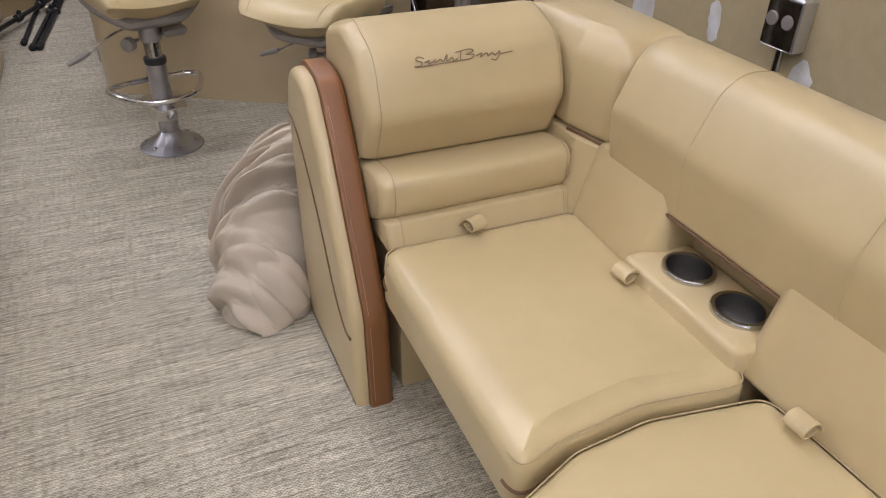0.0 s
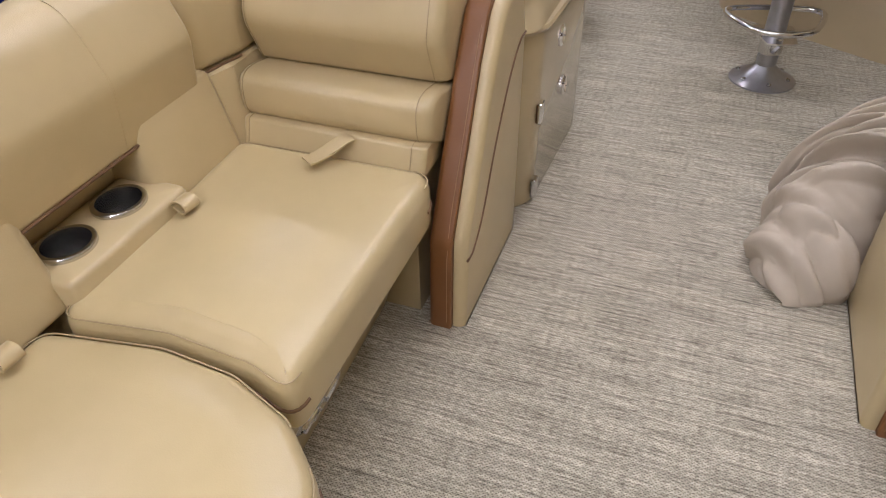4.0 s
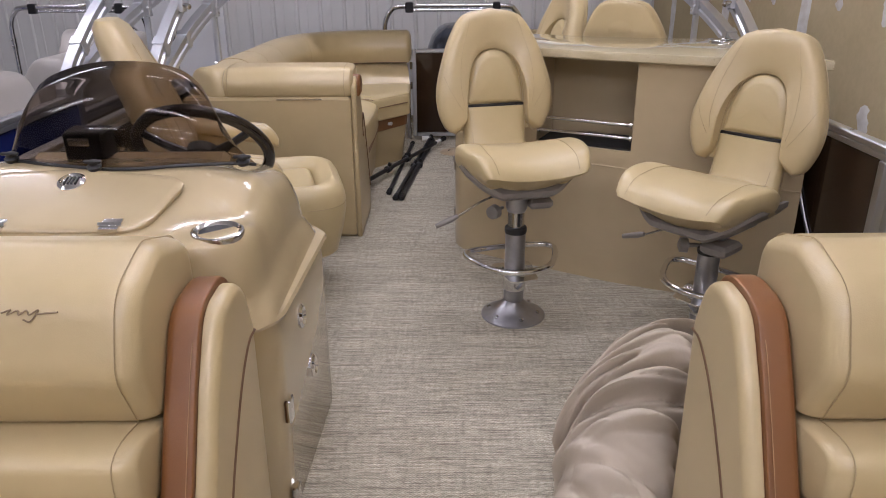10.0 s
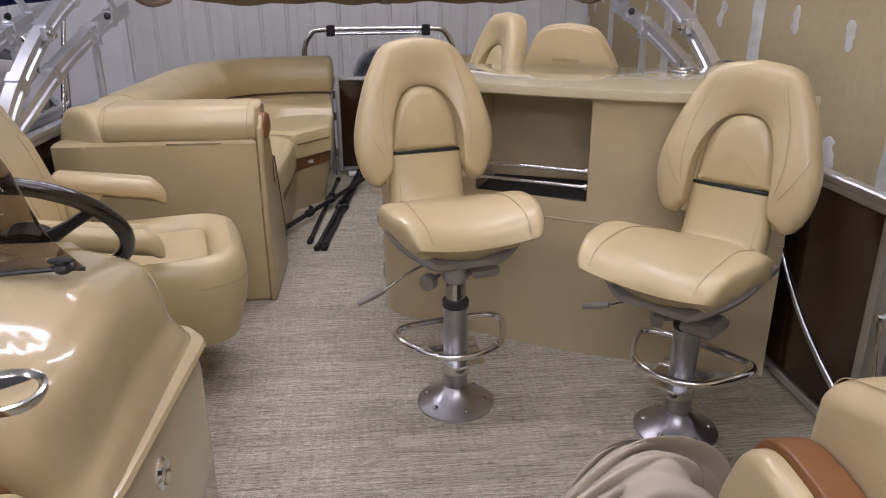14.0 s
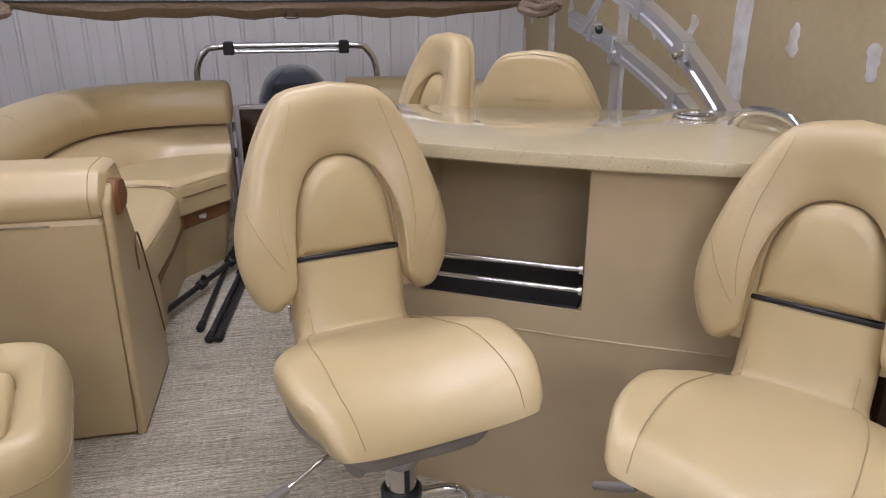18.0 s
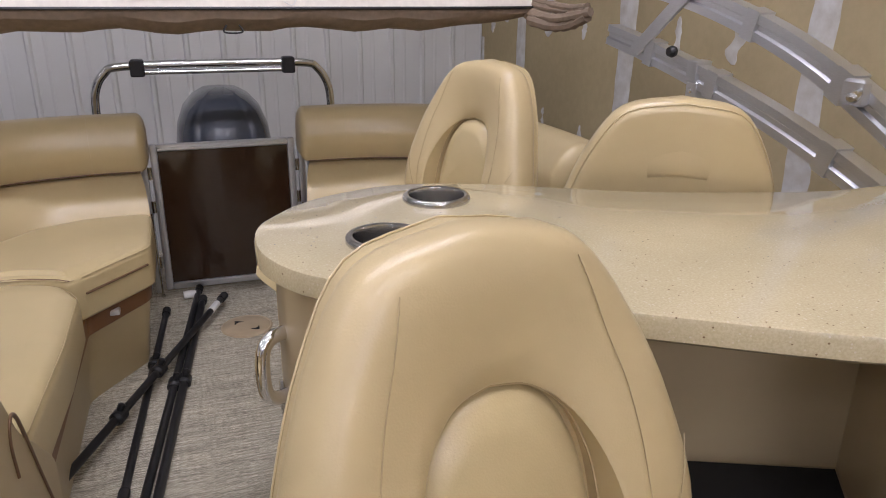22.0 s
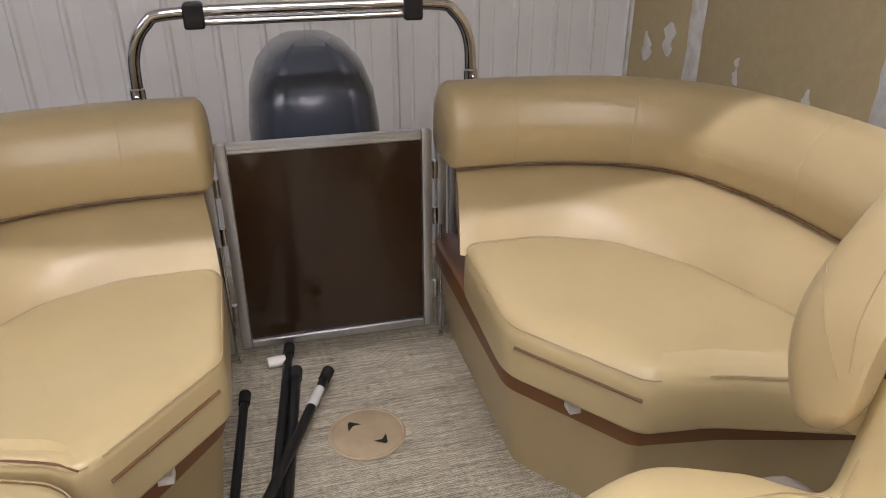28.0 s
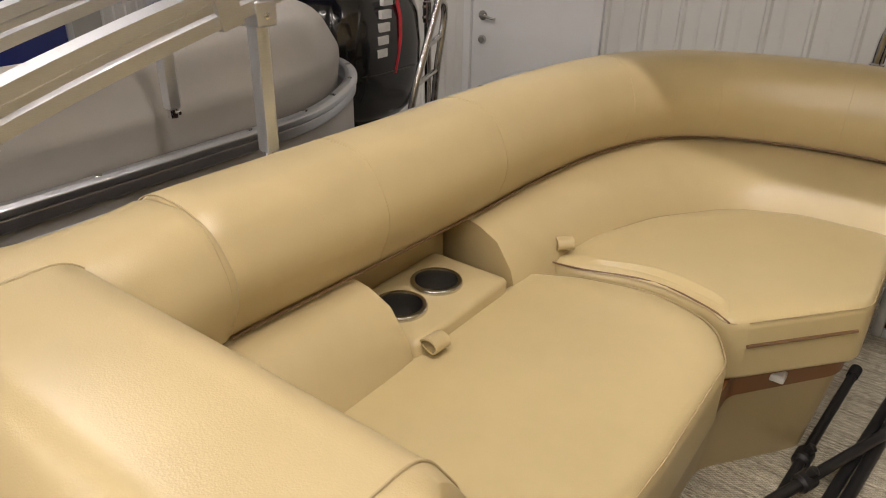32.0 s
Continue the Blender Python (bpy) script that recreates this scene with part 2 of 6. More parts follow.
def make_counter():
    """Cast solid surface: beige with pale chips and a few dark ones under a polished top."""
    m, nt, b = nodes_of("speckled_solid_surface", 0.12, color=(0.55, 0.47, 0.33), spec=0.6, coat=0.8)
    v = coords(nt)
    base = ramp(nt, noise_at(nt, v, 7, 4), [(0.3, (0.5, 0.434, 0.27)), (0.7, (0.56, 0.488, 0.315))])
    chip = add(nt, "ShaderNodeTexVoronoi", Scale=215.0)
    nt.links.new(v, chip.inputs["Vector"])
    pick = nt.nodes.new("ShaderNodeSeparateColor")
    nt.links.new(chip.outputs["Color"], pick.inputs[0])
    near = math_of(nt, "LESS_THAN", chip.outputs["Distance"], 0.27)
    pale = math_of(nt, "MULTIPLY", near, math_of(nt, "GREATER_THAN", pick.outputs[0], 0.78))
    dark = math_of(nt, "MULTIPLY", near, math_of(nt, "GREATER_THAN", pick.outputs[1], 0.968))
    grit = mixed(nt, base, ramp(nt, noise_at(nt, v, 330, 2), [(0.4, (0.88, 0.86, 0.82)), (0.6, (1.04, 1.04, 1.04))]), 0.7, "MULTIPLY")
    nt.links.new(mixed(nt, mixed(nt, grit, (0.74, 0.68, 0.55), math_of(nt, "MULTIPLY", pale, 0.34)), (0.19, 0.13, 0.065), dark), b.inputs["Base Color"])
    rough_by(nt, b, noise_at(nt, v, 18, 4), 0.05, 0.11)
    return m


def make_drywall():
    """Green-brown board paper, unpainted, with faint seams and handling marks."""
    m, nt, b = nodes_of("unpainted_drywall", 0.8, color=(0.34, 0.27, 0.15), spec=0.25)
    v = coords(nt)
    a = ramp(nt, noise_at(nt, v, 1.3, 4), [(0.3, (0.45, 0.365, 0.205)), (0.7, (0.515, 0.42, 0.245))])
    nt.links.new(mixed(nt, a, ramp(nt, noise_at(nt, v, 30, 5), [(0.35, (0.92, 0.92, 0.92)), (0.65, (1.03, 1.03, 1.03))]), 0.6, "MULTIPLY"), b.inputs["Base Color"])
    bumped(nt, b, noise_at(nt, v, 160, 3), 0.12, 0.001)
    return m


def make_mud():
    m, nt, b = nodes_of("joint_compound", 0.85, color=(0.66, 0.64, 0.6), spec=0.2)
    v = coords(nt)
    nt.links.new(ramp(nt, noise_at(nt, v, 14, 5), [(0.3, (0.56, 0.53, 0.47)), (0.65, (0.74, 0.73, 0.7))]), b.inputs["Base Color"])
    bumped(nt, b, noise_at(nt, v, 60, 3), 0.2, 0.002)
    return m


def make_sheet():
    """White-painted steel cladding, slightly dusty."""
    m, nt, b = nodes_of("white_steel_cladding", 0.45, color=(0.66, 0.66, 0.64), spec=0.4)
    v = coords(nt)
    nt.links.new(ramp(nt, noise_at(nt, v, 1.1, 4), [(0.3, (0.62, 0.61, 0.585)), (0.7, (0.7, 0.7, 0.68))]), b.inputs["Base Color"])
    rough_by(nt, b, noise_at(nt, v, 8, 3), 0.35, 0.55)
    return m


def make_smoke():
    m, nt, b = nodes_of("smoked_acrylic", 0.03, color=(0.33, 0.27, 0.225), spec=0.5)
    b.inputs["Transmission Weight"].default_value = 1.0
    b.inputs["IOR"].default_value = 1.1
    b.inputs["Coat Weight"].default_value = 0.25
    b.inputs["Coat Roughness"].default_value = 0.05
    return m


def make_glow():
    m, nt, b = nodes_of("lit_tube", 0.4, color=(0.9, 0.9, 0.9))
    b.inputs["Emission Color"].default_value = (1.0, 0.94, 0.84, 1)
    b.inputs["Emission Strength"].default_value = 42.0
    return m


M_BAG, M_FLOOR, M_COUNTER, M_DRYWALL, M_MUD = make_bag(), make_floor(), make_counter(), make_drywall(), make_mud()
M_SHEET, M_SMOKE, M_GLOW = make_sheet(), make_smoke(), make_glow()


# ---------- shaping tools ----------
def thing(name, loc, label, category, group="", kind=""):
    ob = new(name)
    ob.empty_display_size = 0.1
    ob.matrix_basis = Matrix.Translation(loc)
    return tagged(ob, label, category, group, kind)


def part(name, bm, material, parent=None, label="", sharp=38):
    """Links a bmesh in world coordinates as one mesh object under a thing or a part."""
    bmesh.ops.recalc_face_normals(bm, faces=bm.faces)
    me = bpy.data.meshes.new(name)
    bm.to_mesh(me)
    bm.free()
    me.materials.append(material)
    me.shade_smooth()
    me.set_sharp_from_angle(angle=radians(sharp))
    ob = new(name, me)
    if parent:
        ob.parent = parent
        if parent.type == "EMPTY":
            ob.matrix_parent_inverse = Matrix.Translation(-parent.matrix_basis.translation)
    if label:
        ob["label"] = label
    return ob


def loft(rings, bm=None, caps=True, closed=False, ring_closed=True):
    """Skin over rings of equally many points."""
    bm = bm or bmesh.new()
    vs = [[bm.verts.new(p) for p in r] for r in rings]
    n = len(vs[0])
    pairs = list(zip(vs, vs[1:])) + ([(vs[-1], vs[0])] if closed else [])
    for a, b in pairs:
        for i in range(n if ring_closed else n - 1):
            j = (i + 1) % n
            bm.faces.new((a[i], a[j], b[j], b[i]))
    if caps and not closed and ring_closed:
        bm.faces.new(list(reversed(vs[0])))
        bm.faces.new(vs[-1])
    return bm


def curve_pts(pts, n=6, closed=False):
    """Catmull-Rom through points of any dimension."""
    P = [Vector(p) for p in pts]
    out, k = [], len(P)
    for i in range(k if closed else k - 1):
        p1, p2 = P[i], P[(i + 1) % k]
        p0 = P[i - 1] if (i > 0 or closed) else p1 * 2 - p2
        p3 = P[(i + 2) % k] if (i + 2 < k or closed) else p2 * 2 - p1
        for j in range(n):
            t = j / n
            out.append(0.5 * (2 * p1 + (p2 - p0) * t + (2 * p0 - 5 * p1 + 4 * p2 - p3) * t * t + (3 * p1 - p0 - 3 * p2 + p3) * t ** 3))
    if not closed:
        out.append(P[-1].copy())
    return out


def rpoly(pts, n=5):
    """A polygon (x, y[, radius]) with rounded corners."""
    out, k = [], len(pts)
    for i in range(k):
        p = Vector(pts[i][:2])
        r = pts[i][2] if len(pts[i]) > 2 else 0.0
        a, c = Vector(pts[i - 1][:2]) - p, Vector(pts[(i + 1) % k][:2]) - p
        if r <= 0:
            out.append(p)
            continue
        la, lc = a.length, c.length
        a.normalize(), c.normalize()
        half = math.acos(max(-1, min(1, a.dot(c)))) / 2
        d = min(r / max(math.tan(half), 1e-4), 0.48 * la, 0.48 * lc)
        s, e = p + a * d, p + c * d
        for j in range(n + 1):
            t = j / n
            out.append((1 - t) ** 2 * s + 2 * t * (1 - t) * p + t * t * e)
    return out


def inset(poly, d):
    """Offsets a closed outline inwards by d."""
    n = len(poly)
    area = sum(poly[i - 1].x * poly[i].y - poly[i].x * poly[i - 1].y for i in range(n))
    sgn = 1 if area > 0 else -1
    out = []
    for i in range(n):
        e1, e2 = poly[i] - poly[i - 1], poly[(i + 1) % n] - poly[i]
        if e1.length < 1e-7:
            e1 = e2
        if e2.length < 1e-7:
            e2 = e1
        e1, e2 = e1.normalized(), e2.normalized()
        n1, n2 = Vector((-e1.y, e1.x)) * sgn, Vector((-e2.y, e2.x)) * sgn
        m = n1 + n2
        m = m / max(m.dot(n1), 0.6) if m.length > 1e-6 else n1
        out.append(poly[i] + m * d)
    return out


def slab(poly, rings, frame3=None, bm=None, crown=0.0):
    """Rings of (inset, height) over an outline; frame3 maps (x, y, z) to the world. Deep insets shrink to the middle."""
    put = frame3 or (lambda x, y, z: (x, y, z))
    mid = sum(poly, Vector((0, 0))) / len(poly)
    size = sum((p - mid).length for p in poly) / len(poly)
    out = []
    for d, z in rings:
        lim = min(d, 0.022)
        k = 1 - (d - lim) / size
        out.append([put(mid.x + (p.x - mid.x) * k, mid.y + (p.y - mid.y) * k, z) for p in inset(poly, lim)])
    if crown:
        d, z = rings[-1]
        k0 = 1 - (d - min(d, 0.022)) / size
        last = inset(poly, min(d, 0.022))
        hx, hy = max(abs(p.x - mid.x) for p in last) * k0, max(abs(p.y - mid.y) for p in last) * k0
        for f in (0.08, 0.2, 0.36, 0.55, 0.74, 0.9, 0.985):
            k = k0 * (1 - f)
            row = []
            for p in last:
                dx, dy = (p.x - mid.x) * k, (p.y - mid.y) * k
                rise = max(0.0, 1 - (dx / hx) ** 2) * max(0.0, 1 - (dy / hy) ** 2)
                row.append(put(mid.x + dx, mid.y + dy, z + crown * rise))
            out.append(row)
    return loft(out, bm)


def soft_rings(z0, z1, r0, r1, n=5):
    """Rounded lower edge r0 and rounded upper edge r1."""
    out = []
    for i in range(n + 1):
        a = math.pi / 2 * i / n
        out.append((r0 * (1 - math.sin(a)), z0 + r0 * (1 - math.cos(a))))
    for i in range(n + 1):
        a = math.pi / 2 * i / n
        out.append((r1 * (1 - math.cos(a)), z1 - r1 + r1 * math.sin(a)))
    return out


def box(x0, x1, y0, y1, z0, z1, r=0.004, bm=None):
    poly = rpoly([(x0, y0, r), (x1, y0, r), (x1, y1, r), (x0, y1, r)], 2)
    e = min(r, (z1 - z0) * 0.4)
    return slab(poly, [(e, z0), (0, z0 + e), (0, z1 - e), (e, z1)], None, bm)


def tube(path, r, n=10, bm=None, closed=False, taper=None):
    """A round bar along a path."""
    P = [Vector(p) for p in path]
    rings, k = [], len(P)
    up = Vector((0, 0, 1))
    last = None
    for i in range(k):
        d = (P[(i + 1) % k] - P[i - 1]) if closed else (P[min(i + 1, k - 1)] - P[max(i - 1, 0)])
        d.normalize()
        a = last - d * last.dot(d) if last else d.cross(up if abs(d.z) < 0.95 else Vector((1, 0, 0)))
        a.normalize()
        last = a
        c = d.cross(a)
        q = r * (taper[i] if taper else 1)
        rings.append([P[i] + a * q * math.cos(2 * math.pi * j / n) + c * q * math.sin(2 * math.pi * j / n) for j in range(n)])
    return loft(rings, bm, True, closed)


def lathe(profile, center, axis=(0, 0, 1), n=28, bm=None, caps=True):
    """A turned shape: profile of (radius, height) along axis from center."""
    ax = Vector(axis).normalized()
    a = ax.orthogonal().normalized()
    c = ax.cross(a)
    o = Vector(center)
    rings = [[o + ax * h + (a * math.cos(2 * math.pi * j / n) + c * math.sin(2 * math.pi * j / n)) * max(r, 1e-4) for j in range(n)] for r, h in profile]
    return loft(rings, bm, caps)


def sweep(path, section, bm=None, ends=True, side=1):
    """Carries a section of (outward, height) along a level path; ends are rounded over."""
    P = [Vector((p[0], p[1])) for p in path]
    k = len(P)
    frames = []
    for i in range(k):
        d = (P[min(i + 1, k - 1)] - P[max(i - 1, 0)]).normalized()
        frames.append((P[i], Vector((d.y, -d.x)) * side, d))
    cx, cz = sum(s[0] for s in section) / len(section), sum(s[1] for s in section) / len(section)
    rings = []
    if ends:
        p, nn, d = frames[0]
        for f, b in ((0.55, -0.030), (0.76, -0.026), (0.9, -0.018), (0.975, -0.008)):
            rings.append([(*(p + d * b + nn * (cx + (s - cx) * f)), cz + (z - cz) * f) for s, z in section])
    for p, nn, d in frames:
        rings.append([(*(p + nn * s), z) for s, z in section])
    if ends:
        p, nn, d = frames[-1]
        for f, b in ((0.975, 0.008), (0.9, 0.018), (0.76, 0.026), (0.55, 0.030)):
            rings.append([(*(p + d * b + nn * (cx + (s - cx) * f)), cz + (z - cz) * f) for s, z in section])
    return loft(rings, bm)


def oval(w, h, e=2.6, n=20, cx=0.0, cy=0.0):
    out = []
    for i in range(n):
        a = 2 * math.pi * i / n
        c, s = math.cos(a), math.sin(a)
        out.append((cx + w * math.copysign(abs(c) ** (2 / e), c), cy + h * math.copysign(abs(s) ** (2 / e), s)))
    return out


def rsec(pts, n=4):
    """A rounded section of (outward, height[, radius])."""
    return [(p.x, p.y) for p in rpoly(pts, n)]


def screw(at, axis, parent, r=0.006, material=None):
    return part("screw", lathe([(r, 0), (r, 0.002), (r * 0.6, 0.0035)], at, axis, 10), material or M_STEEL, parent)


def cup_holder(at, parent=None, r=0.052, depth=0.075, rim=0.010):
    """A drop-in steel cup: rolled rim, hollow well, floor."""
    prof = [(r * 0.86, -depth), (r * 0.9, -depth + 0.006), (r * 0.95, -0.004), (r * 0.965, 0.005), (r * 0.985, 0.0085), (r + rim * 0.25, 0.0095), (r + rim * 0.7, 0.009), (r + rim * 0.92, 0.007), (r + rim, 0.0035), (r + rim, -0.002)]
    bm = lathe(prof, at, n=32, caps=False)
    x, y, z = at
    well = lathe([(0.002, 0), (r * 0.845, 0), (r * 0.85, 0.0012)], (x, y, z - depth + 0.001), n=32)
    vs = [bm.verts.new((x + r * 0.86 * math.cos(2 * math.pi * j / 32), y + r * 0.86 * math.sin(2 * math.pi * j / 32), z - depth)) for j in range(32)]
    bm.faces.new(vs)
    cup = part("cup_holder", bm, M_STEEL, parent, "stainless steel cup holder")
    # Paler disc over the cup's own floor, to lighten the inside.
    part("cup_floor", well, M_WELL, cup if parent is None or parent.parent is None else parent)
    return cup


def holed(poly, rings, holes, frame3=None):
    """A slab whose flat top has round holes (x, y, radius)."""
    bm = bmesh.new()
    rr = [[(p.x, p.y, z) for p in inset(poly, d)] for d, z in rings]
    vs = [[bm.verts.new(p) for p in r] for r in rr]
    n = len(vs[0])
    for a, b in zip(vs, vs[1:]):
        for i in range(n):
            bm.faces.new((a[i], a[(i + 1) % n], b[(i + 1) % n], b[i]))
    for level, z in ((vs[0], rings[0][1]), (vs[-1], rings[-1][1])):
        loops = [level]
        for hx, hy, hr in holes:
            loops.append([bm.verts.new((hx + hr * math.cos(2 * math.pi * j / 28), hy + hr * math.sin(2 * math.pi * j / 28), z)) for j in range(28)])
        edges = []
        for lp in loops:
            for i in range(len(lp)):
                e = bm.edges.get((lp[i], lp[(i + 1) % len(lp)]))
                edges.append(e or bm.edges.new((lp[i], lp[(i + 1) % len(lp)])))
        bmesh.ops.triangle_fill(bm, use_beauty=True, use_dissolve=False, edges=edges)
    return bm


# ---------- the shop ----------
SHOP_Z, ROOF_Z = -0.75, 3.5
WALL_X, WALL_Y, FAR_X, FAR_Y = 1.95, 7.8, -8.0, -5.0
ground = part("ground", box(FAR_X - 0.1, WALL_X + 0.1, FAR_Y - 0.1, WALL_Y + 0.1, SHOP_Z - 0.1, SHOP_Z, 0.0), M_CONCRETE)
tagged(ground, "grey concrete shop floor under the boats", "floor", kind="structure")
# Unseen ceiling, added; its white is set for bounced light and reflections.
ceiling = part("ceiling", box(FAR_X - 0.1, WALL_X + 0.1, FAR_Y - 0.1, WALL_Y + 0.1, ROOF_Z, ROOF_Z + 0.08, 0.0), M_CEIL)
tagged(ceiling, "unseen white ceiling of the boat shop, for bounced light", "ceiling", kind="structure")


def cladding(x0, x1, z0, z1):
    """Ribbed steel sheet: a tall rib every 0.229 m with two low ones between, facing -y."""
    xs, x = [], x0
    while x < x1:
        for dx, d in ((0.0, 0.0), (0.012, 0.017), (0.03, 0.017), (0.042, 0.0), (0.105, 0.0), (0.111, 0.003), (0.121, 0.003), (0.127, 0.0)):
            if x + dx < x1:
                xs.append((x + dx, d))
        x += 0.229
    xs.append((x1, 0.0))
    bm = bmesh.new()
    lo = [bm.verts.new((a, WALL_Y - d, z0)) for a, d in xs]
    hi = [bm.verts.new((a, WALL_Y - d, z1)) for a, d in xs]
    for i in range(len(xs) - 1):
        bm.faces.new((lo[i], lo[i + 1], hi[i + 1], hi[i]))
    b0, b1 = bm.verts.new((x0, WALL_Y + 0.12, z0)), bm.verts.new((x1, WALL_Y + 0.12, z0))
    t0, t1 = bm.verts.new((x0, WALL_Y + 0.12, z1)), bm.verts.new((x1, WALL_Y + 0.12, z1))
    bm.faces.new((b0, t0, t1, b1))
    return bm


DOOR_X0, DOOR_X1, DOOR_TOP = -3.16, -2.25, 1.3
wall_north = thing("wall_north", (0, WALL_Y, SHOP_Z), "white ribbed steel clad wall with rows of screws", "wall", kind="structure")
part("cladding", cladding(FAR_X, DOOR_X0 - 0.06, SHOP_Z, ROOF_Z), M_SHEET, wall_north, sharp=20)
part("cladding", cladding(DOOR_X1 + 0.06, WALL_X, SHOP_Z, ROOF_Z), M_SHEET, wall_north, sharp=20)
part("cladding", cladding(DOOR_X0 - 0.06, DOOR_X1 + 0.06, DOOR_TOP + 0.06, ROOF_Z), M_SHEET, wall_north, sharp=20)
me_screw = None
for row, zz in enumerate((-0.1, 0.32, 0.94, 1.55)):
    x = DOOR_X1 + 0.16
    while x < WALL_X - 0.05:
        if me_screw is None:
            s0 = screw((0, 0, 0), (0, -1, 0), wall_north, 0.008)
            me_screw = s0.data
        else:
            s0 = new("screw", me_screw)
            s0.parent = wall_north
        s0.matrix_parent_inverse = Matrix.Translation((0, -WALL_Y, -SHOP_Z))
        s0.location = (x - 0.085, WALL_Y, zz)
        x += 0.229

door_1 = thing("door_1", (DOOR_X0, WALL_Y, SHOP_Z), "plain white steel door with a lever handle and deadbolt, closed", "door", kind="structure")
part("door_frame", box(DOOR_X0 - 0.06, DOOR_X0 - 0.002, WALL_Y - 0.03, WALL_Y + 0.1, SHOP_Z, DOOR_TOP + 0.06), M_WHITEPAINT, door_1)
part("door_frame", box(DOOR_X1 + 0.002, DOOR_X1 + 0.06, WALL_Y - 0.03, WALL_Y + 0.1, SHOP_Z, DOOR_TOP + 0.06), M_WHITEPAINT, door_1)
part("door_frame", box(DOOR_X0, DOOR_X1, WALL_Y - 0.03, WALL_Y + 0.1, DOOR_TOP + 0.002, DOOR_TOP + 0.06), M_WHITEPAINT, door_1)
leaf = part("door_leaf", box(DOOR_X0 + 0.003, DOOR_X1 - 0.003, WALL_Y - 0.008, WALL_Y + 0.035, SHOP_Z + 0.01, DOOR_TOP - 0.003), M_WHITEPAINT, door_1)
hx = DOOR_X0 + 0.09
lever = lathe([(0.032, 0), (0.032, 0.008), (0.012, 0.012), (0.012, 0.04), (0.004, 0.045)], (hx, WALL_Y - 0.008, 0.36), (0, -1, 0), 20)
tube(curve_pts([(hx, WALL_Y - 0.048, 0.36), (hx + 0.04, WALL_Y - 0.052, 0.362), (hx + 0.09, WALL_Y - 0.05, 0.352), (hx + 0.12, WALL_Y - 0.045, 0.35)], 3), 0.009, 8, lever)
part("door_handle", lever, M_STEEL, leaf, "satin steel lever handle")
part("deadbolt", lathe([(0.03, 0), (0.03, 0.01), (0.022, 0.022), (0.004, 0.023)], (hx, WALL_Y - 0.008, 0.2), (0, -1, 0), 20), M_STEEL, leaf, "round steel deadbolt")

wall_east = thing("wall_east", (WALL_X, 1.4, SHOP_Z), "unpainted tan drywall with white joint compound stripes and patches", "wall", kind="structure")
JOINTS = [-4.9, -3.68, -2.46, -1.24, -0.02, 1.2, 2.36, 3.47, 4.66, 5.87, 7.1]
edges_y = [FAR_Y] + JOINTS[1:] + [WALL_Y]
for y0, y1 in zip(edges_y, edges_y[1:]):
    part("drywall_sheet", box(WALL_X, WALL_X + 0.013, y0 + 0.001, y1 - 0.001, SHOP_Z, ROOF_Z, 0.001), M_DRYWALL, wall_east)
part("wall_backing", box(WALL_X + 0.015, WALL_X + 0.12, FAR_Y, WALL_Y + 0.1, SHOP_Z, ROOF_Z, 0.0), M_CEIL, wall_east)


def smear(cy, z0, z1, w, seed, wob=0.25):
    """A trowelled stripe of compound with ragged sides, 2 mm proud of the board."""
    rng = random.Random(seed)
    n = max(8, int((z1 - z0) / 0.05))
    lft, rgt = [], []
    a = b = 0.0
    for i in range(n + 1):
        z = z0 + (z1 - z0) * i / n
        a += (rng.random() - 0.5) * wob * 0.35 - a * 0.25
        b += (rng.random() - 0.5) * wob * 0.35 - b * 0.25
        e = min(1.0, 4 * min(i, n - i) / n + 0.3) if z1 - z0 < 0.5 else 1.0
        lft.append((cy - w / 2 * e * (1 + 2.2 * a), z))
        rgt.append((cy + w / 2 * e * (1 + 2.2 * b), z))
    bm = bmesh.new()
    outer = [bm.verts.new((WALL_X - 0.0005, y, z)) for y, z in lft + rgt[::-1]]
    inner = [bm.verts.new((WALL_X - 0.0025, cy + (y - cy) * 0.86, (z0 + z1) / 2 + (z - (z0 + z1) / 2) * 0.985)) for y, z in lft + rgt[::-1]]
    m = len(outer)
    for i in range(m):
        bm.faces.new((outer[i], outer[(i + 1) % m], inner[(i + 1) % m], inner[i]))
    for i in range(n):
        bm.faces.new((inner[i], inner[i + 1], inner[m - 2 - i], inner[m - 1 - i]))
    return bm


for i, jy in enumerate(JOINTS[3:]):
    part("joint_compound", smear(jy, SHOP_Z, ROOF_Z, 0.125 if i % 2 else 0.155, 40 + i), M_MUD, wall_east)
rng = random.Random(8)
PATCH_Z = (-0.15, 0.45, 1.03, 1.6)
for i, (j0, j1) in enumerate(zip(JOINTS[3:], JOINTS[4:] + [WALL_Y])):
    for k, fr in enumerate((0.33, 0.68)):
        for z in PATCH_Z:
            cy = j0 + (j1 - j0) * (fr + 0.06 * (rng.random() - 0.5))
            zz = z + 0.1 * (rng.random() - 0.5)
            part("compound_patch", smear(cy, zz - 0.03 - 0.06 * rng.random(), zz + 0.03 + 0.09 * rng.random(), 0.035 + 0.055 * rng.random(), 100 + i * 31 + k * 7 + int(z * 50), 1.3), M_MUD, wall_east)
part("corner_compound", smear(WALL_Y - 0.035, SHOP_Z, 0.9, 0.05, 77), M_MUD, wall_east)
outlet = thing("junction_box", (WALL_X - 0.03, 1.65, 0.58), "grey metal electrical box with two round knockouts on the drywall", "electrical box")
part("box_body", box(WALL_X - 0.055, WALL_X - 0.002, 1.59, 1.72, 0.545, 0.7, 0.006), M_ALU, outlet)
